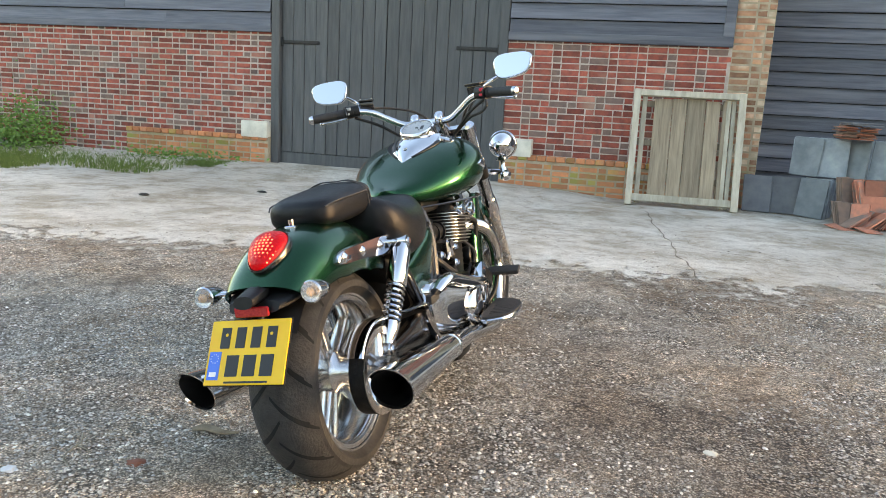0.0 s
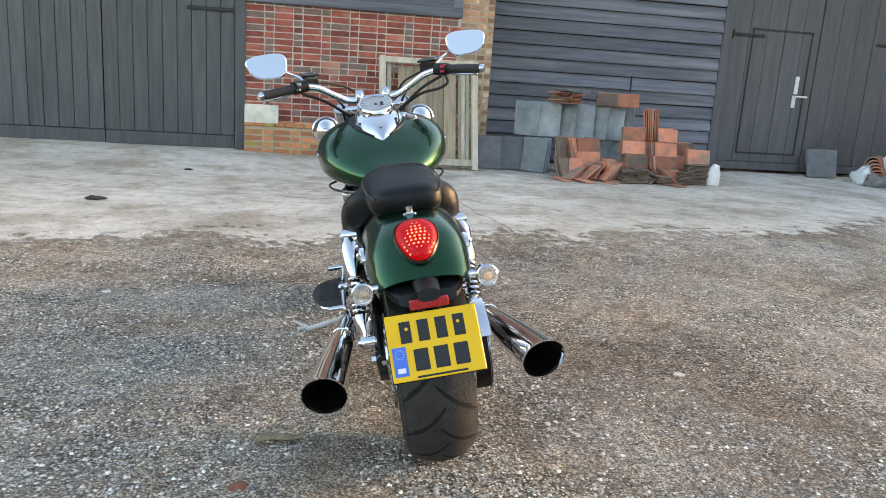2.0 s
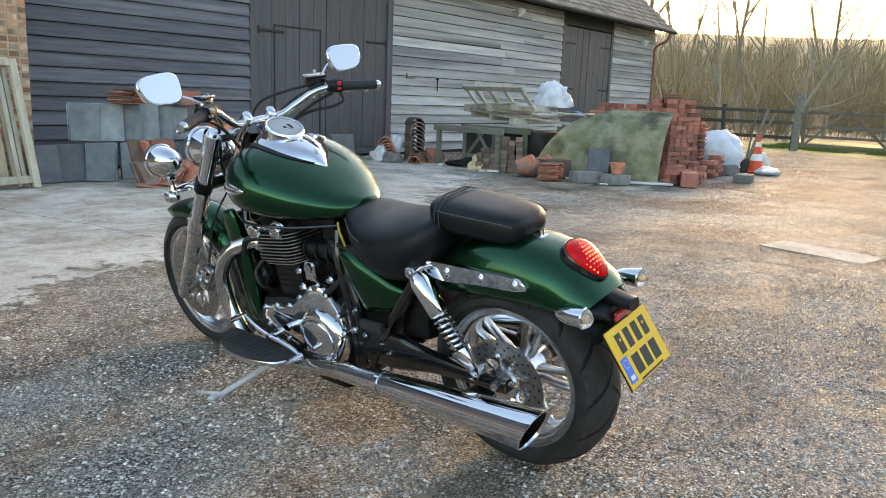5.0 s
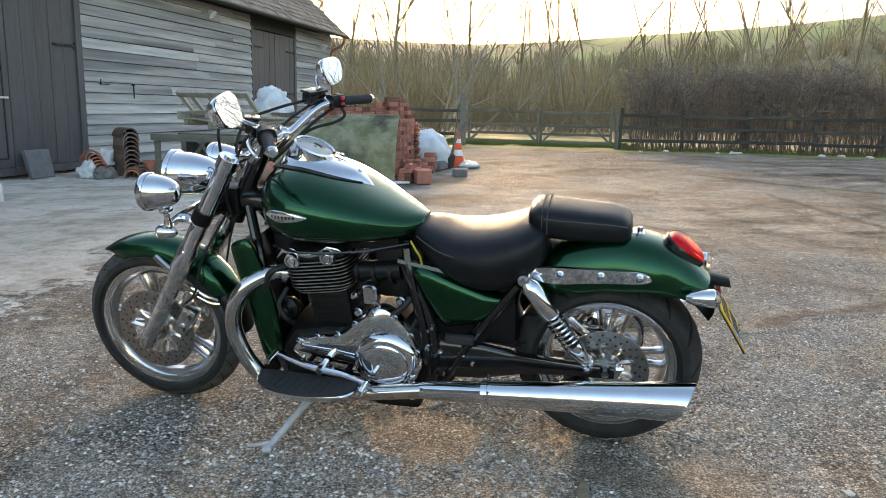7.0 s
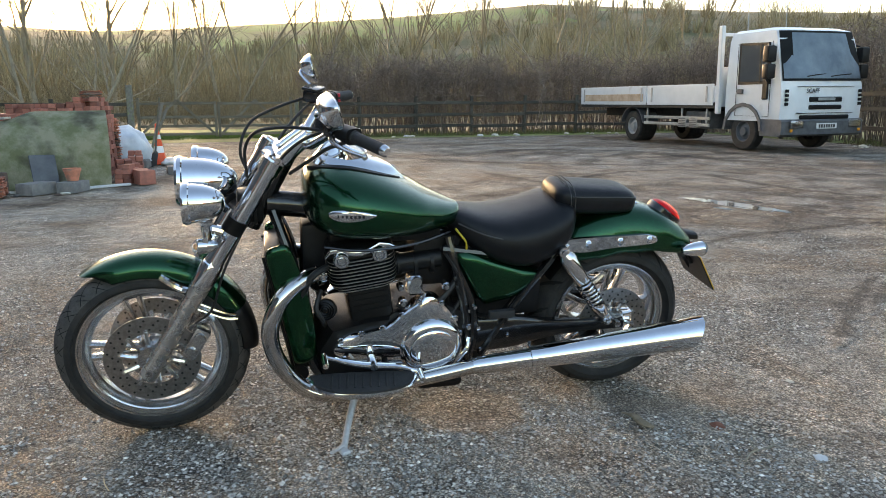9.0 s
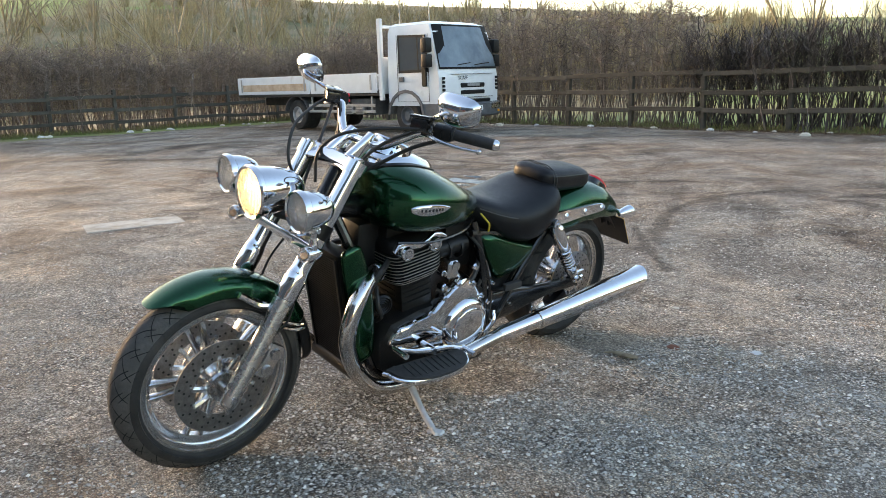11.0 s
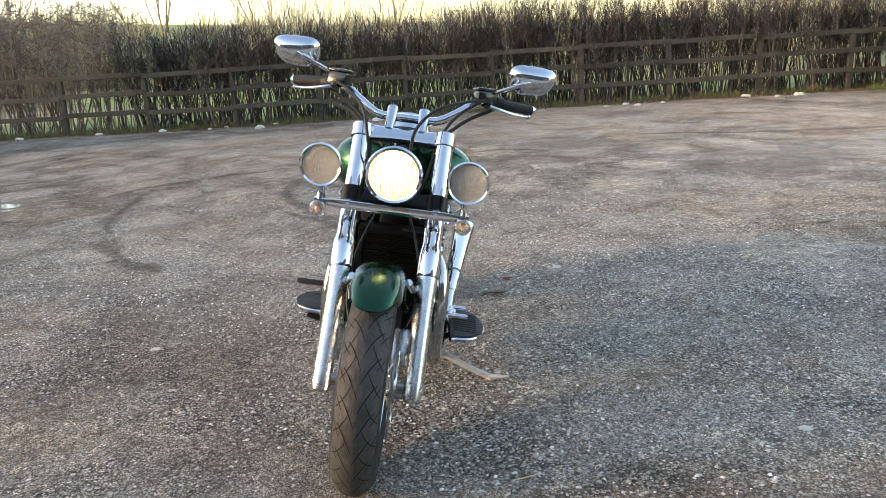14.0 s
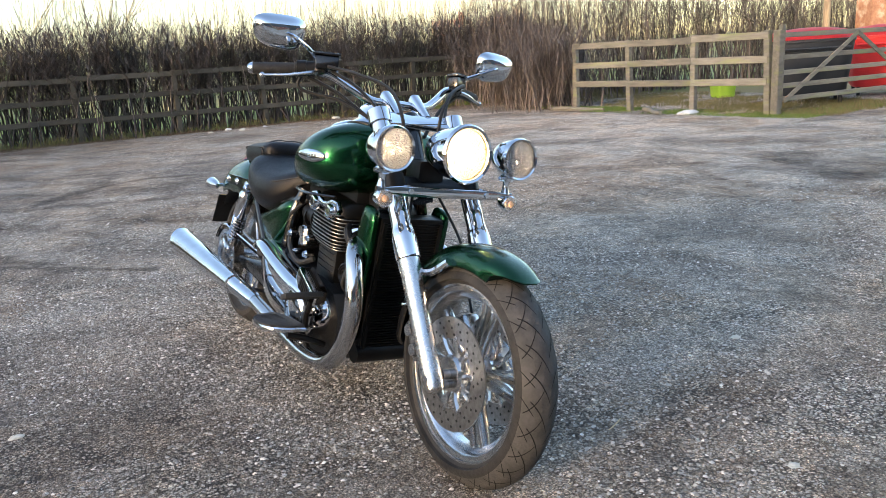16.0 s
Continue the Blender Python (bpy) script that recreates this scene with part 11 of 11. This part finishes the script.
def lorry_wheel(x, y, s, twin=False):
    bm = B()
    w = 0.24 if not twin else 0.50
    lathe(bm, [(0.22, -w / 2), (0.36, -w / 2), (0.39, -w / 2 + 0.03), (0.39, w / 2 - 0.03), (0.36, w / 2), (0.22, w / 2)], towards((x, y - s * w / 2, 0.39), (0, s, 0)), seg=36)
    t = part("wheel", bm, M_RUBBER, lorry, "black lorry wheel")
    bm = B()
    lathe(bm, [(0.225, 0.0), (0.225, w / 2 - 0.005), (0.20, w / 2 - 0.01), (0.17, w / 2 - 0.08), (0.10, w / 2 - 0.05), (0.09, w / 2 + 0.005), (0.0, w / 2 + 0.005)], towards((x, y - s * w / 2, 0.39), (0, s, 0)), seg=28)
    part("hub", bm, M_TRUCKGREY if not twin else M_GALV, t)


lorry_wheel(1.15, -0.03, 1)
lorry_wheel(1.15, -W + 0.03, -1)
lorry_wheel(5.30, -0.02, 1, True)
lorry_wheel(5.30, -W + 0.02, -1, True)
bm = B()
box(bm, (1.98, -W - 0.06, 0.86), (7.9, 0.06, 0.98), Matrix(), 0.012)
bed = part("bed", bm, M_TRUCKDK, lorry, "dark loading bed")
for x0, x1, y in ((2.05, 4.55, 0.06), (4.60, 7.88, 0.06), (2.05, 4.55, -W - 0.06), (4.60, 7.88, -W - 0.06)):
    bm = B()
    box(bm, (x0, y - 0.02, 0.93), (x1, y + 0.02, 1.40), Matrix(), 0.008)
    sd = part("drop_side", bm, M_TRUCK, bed, "white drop side")
    for x in (x0 + 0.2, x1 - 0.2):
        bm = B()
        box(bm, (x - 0.03, y - 0.035, 1.0), (x + 0.03, y + 0.035, 1.35), Matrix(), 0.008)
        part("latch", bm, M_GALV, sd)
bm = B()
box(bm, (4.72, 0.082, 1.02), (7.62, 0.090, 1.20), Matrix(), 0.003)
part("bare_panel", bm, M_PLYBARE, bed, "bare patch where the paint has gone")
bm = B()
box(bm, (7.88, -W - 0.04, 0.93), (7.92, 0.04, 1.40), Matrix(), 0.008)
part("tailboard", bm, M_TRUCK, bed)
bm = B()
box(bm, (1.92, -W - 0.05, 0.9), (1.98, 0.05, 1.75), Matrix(), 0.01)
for y in (0.02, -W - 0.02):
    box(bm, (1.86, y - 0.05, 0.75), (1.98, y + 0.05, 2.62), Matrix(), 0.015)
box(bm, (1.88, -W, 2.40), (1.96, 0, 2.47), Matrix(), 0.01)
part("headboard", bm, M_TRUCK, bed, "white headboard with uprights")
for y in (0.0, -W):
    bm = B()
    for z in (0.45, 0.60):
        box(bm, (2.2, y - 0.02, z), (4.75, y + 0.02, z + 0.07), Matrix(), 0.01)
    for x in (2.3, 3.2, 4.6):
        box(bm, (x, y - 0.03, 0.45), (x + 0.05, y + 0.01, 0.88), Matrix(), 0.008)
    part("side_guard", bm, M_GALV, lorry, "galvanised side guard")
bm = B()
box(bm, (2.3, -0.6, 0.40), (3.2, -0.1, 0.80), Matrix(), 0.04, 2)
part("fuel_tank", bm, M_TRUCKGREY, lorry)
for x in (2.62, 3.02):
    bm = B()
    box(bm, (x, -0.10, 0.42), (x + 0.30, 0.02, 0.66), Matrix(), 0.02, 2)
    bx = part("battery_box", bm, M_GALV, lorry, "grey ribbed box under the bed")
    for k in range(5):
        bm = B()
        box(bm, (x + 0.03, 0.015, 0.45 + 0.04 * k), (x + 0.27, 0.028, 0.465 + 0.04 * k))
        part("rib", bm, M_TRUCKGREY, bx)
for y in (0.0, -W):
    bm = B()
    rows = []
    for i in range(9):
        a = math.pi * (0.06 + 0.88 * i / 8)
        rows.append([Vector((5.30 + (0.50 + o) * math.cos(a), y + (0.02 if k else -0.46) * (1 if y > -1 else -1), 0.39 + (0.48 + o) * math.sin(a))) for k, o in ((0, 0), (1, 0), (1, 0.02), (0, 0.02))])
    rings(bm, rows)
    part("mudguard", bm, M_TRUCKGREY, lorry, "grey rear mudguard")
bm = B()
for a, b in ((0.55, -0.55), (0.75, -W + 0.5)):
    rod(bm, (1.8, b, 2.2), (1.82, b, 3.1), 0.012, seg=6)
part("aerial", bm, M_GALV, lorry)

# ---------------------------------------------------------------- small things on the gravel
bm = B()
pts = smooth_path([(-0.075, 0.0, 0.012), (-0.03, 0.012, 0.016), (0.03, -0.008, 0.014), (0.08, 0.006, 0.010)], 5)
tube(bm, [tuple(p) for p in pts], [0.010, 0.020, 0.018, 0.012, 0.006], seg=8, flat=0.45)
solo("bark_scrap", bm, M_OLDWOOD, "short scrap of bark on the gravel", "bark", m=at(0.335, 2.34, 0.0, 15))
bm = B()
tube(bm, [(-0.11, 0, 0.008), (-0.04, 0.012, 0.012), (0.05, -0.01, 0.010), (0.11, 0.02, 0.008)], [0.0035, 0.003, 0.0025, 0.0012], seg=6)
tube(bm, [(-0.02, 0.01, 0.012), (0.02, 0.05, 0.012), (0.06, 0.06, 0.008)], [0.002, 0.0015, 0.001], seg=5)
solo("twig", bm, M_BARK, "thin dark twig on the gravel", "twig", "twigs", m=at(0.02, 2.06, 0.0, -62))
bm = B()
tube(bm, [(-0.22, 0, 0.008), (-0.08, 0.02, 0.012), (0.1, -0.02, 0.010), (0.24, 0.04, 0.008)], [0.005, 0.004, 0.0035, 0.002], seg=6)
solo("twig", bm, M_BARK, "thin dark twig on the gravel", "twig", "twigs", m=at(-1.75, 1.22, 0.0, 15))
bm = B()
tube(bm, [(-0.04, 0, 0.006), (0, 0.004, 0.008), (0.045, 0, 0.006)], 0.002, seg=5)
solo("straw", bm, M_SACK, "pale bit of straw on the gravel", "straw", m=at(0.31, 4.12, 0.0, 20))
for i, (x, y, s, mt) in enumerate(((-0.06, 1.90, 0.026, M_WHITEBAG), (0.24, 2.08, 0.030, M_CLAY), (0.55, 1.55, 0.02, M_STONE), (-0.6, 3.9, 0.022, M_STONE), (1.9, 2.9, 0.024, M_STONE), (0.1, 4.6, 0.02, M_STONE))):
    crumple("stone_chip", (x, y, ground_z(x, y) - 0.003), (s, s * 0.8, s * 0.35), mt, "small pale chip lying on the gravel" if mt is not M_CLAY else "bit of red tile lying on the gravel", "stone chip", 200 + i, "stone chips", rough=0.3)
for i, (x, y, s) in enumerate(((-1.36, 6.38, 0.07), (-2.57, 7.36, 0.05), (-3.34, 6.46, 0.05), (-1.0, 8.3, 0.04))):
    crumple("mud_clod", (x, y, ground_z(x, y) + 0.02), (s, s * 0.7, s * 0.28), M_TRUCKDK, "dark clod of mud on the concrete", "mud", 220 + i, "mud clods", rough=0.4)
# puddles far over the yard
M_WATER = mat("shallow_water", (0.20, 0.18, 0.155), (0.28, 0.26, 0.23), rough=0.03, scale=4, spec=1.0, coat=1.0)
bm = B()
box(bm, (-0.42, -0.22, -0.02), (0.42, 0.22, 0.010), Matrix(), 0.004)
solo("drain_cover", bm, M_SLAB, "pale concrete drain cover set in the gravel", "drain cover", m=at(5.53, 2.56, 0.0, 78))
for n, (cx, cy, ra, rb) in enumerate(((5.15, -1.32, 0.42, 0.15), (5.62, -1.12, 0.24, 0.08), (4.72, -1.48, 0.20, 0.07), (5.35, -1.62, 0.16, 0.06), (4.95, -1.02, 0.13, 0.05))):
    bm = B()
    loop = []
    for k in range(70):
        a = 2 * math.pi * k / 70
        c, sn = math.cos(a), math.sin(a)
        r = 1 + 0.5 * noise.noise((c * 1.6, sn * 1.6, 2 + n)) + 0.35 * noise.noise((c * 5, sn * 5, 6 + n)) + 0.15 * noise.noise((c * 13, sn * 13, 1 + n))
        x, y = cx + ra * r * c + 0.1 * sn * ra, cy + rb * r * sn + 0.3 * rb * c
        loop.append(bm.verts.new((x, y, ground_z(x, y) + 0.005)))
    bm.faces.new(loop)
    solo("puddle", bm, M_WATER, "shallow pale puddle in the yard", "puddle", "puddles", kind="structure", smooth=0)
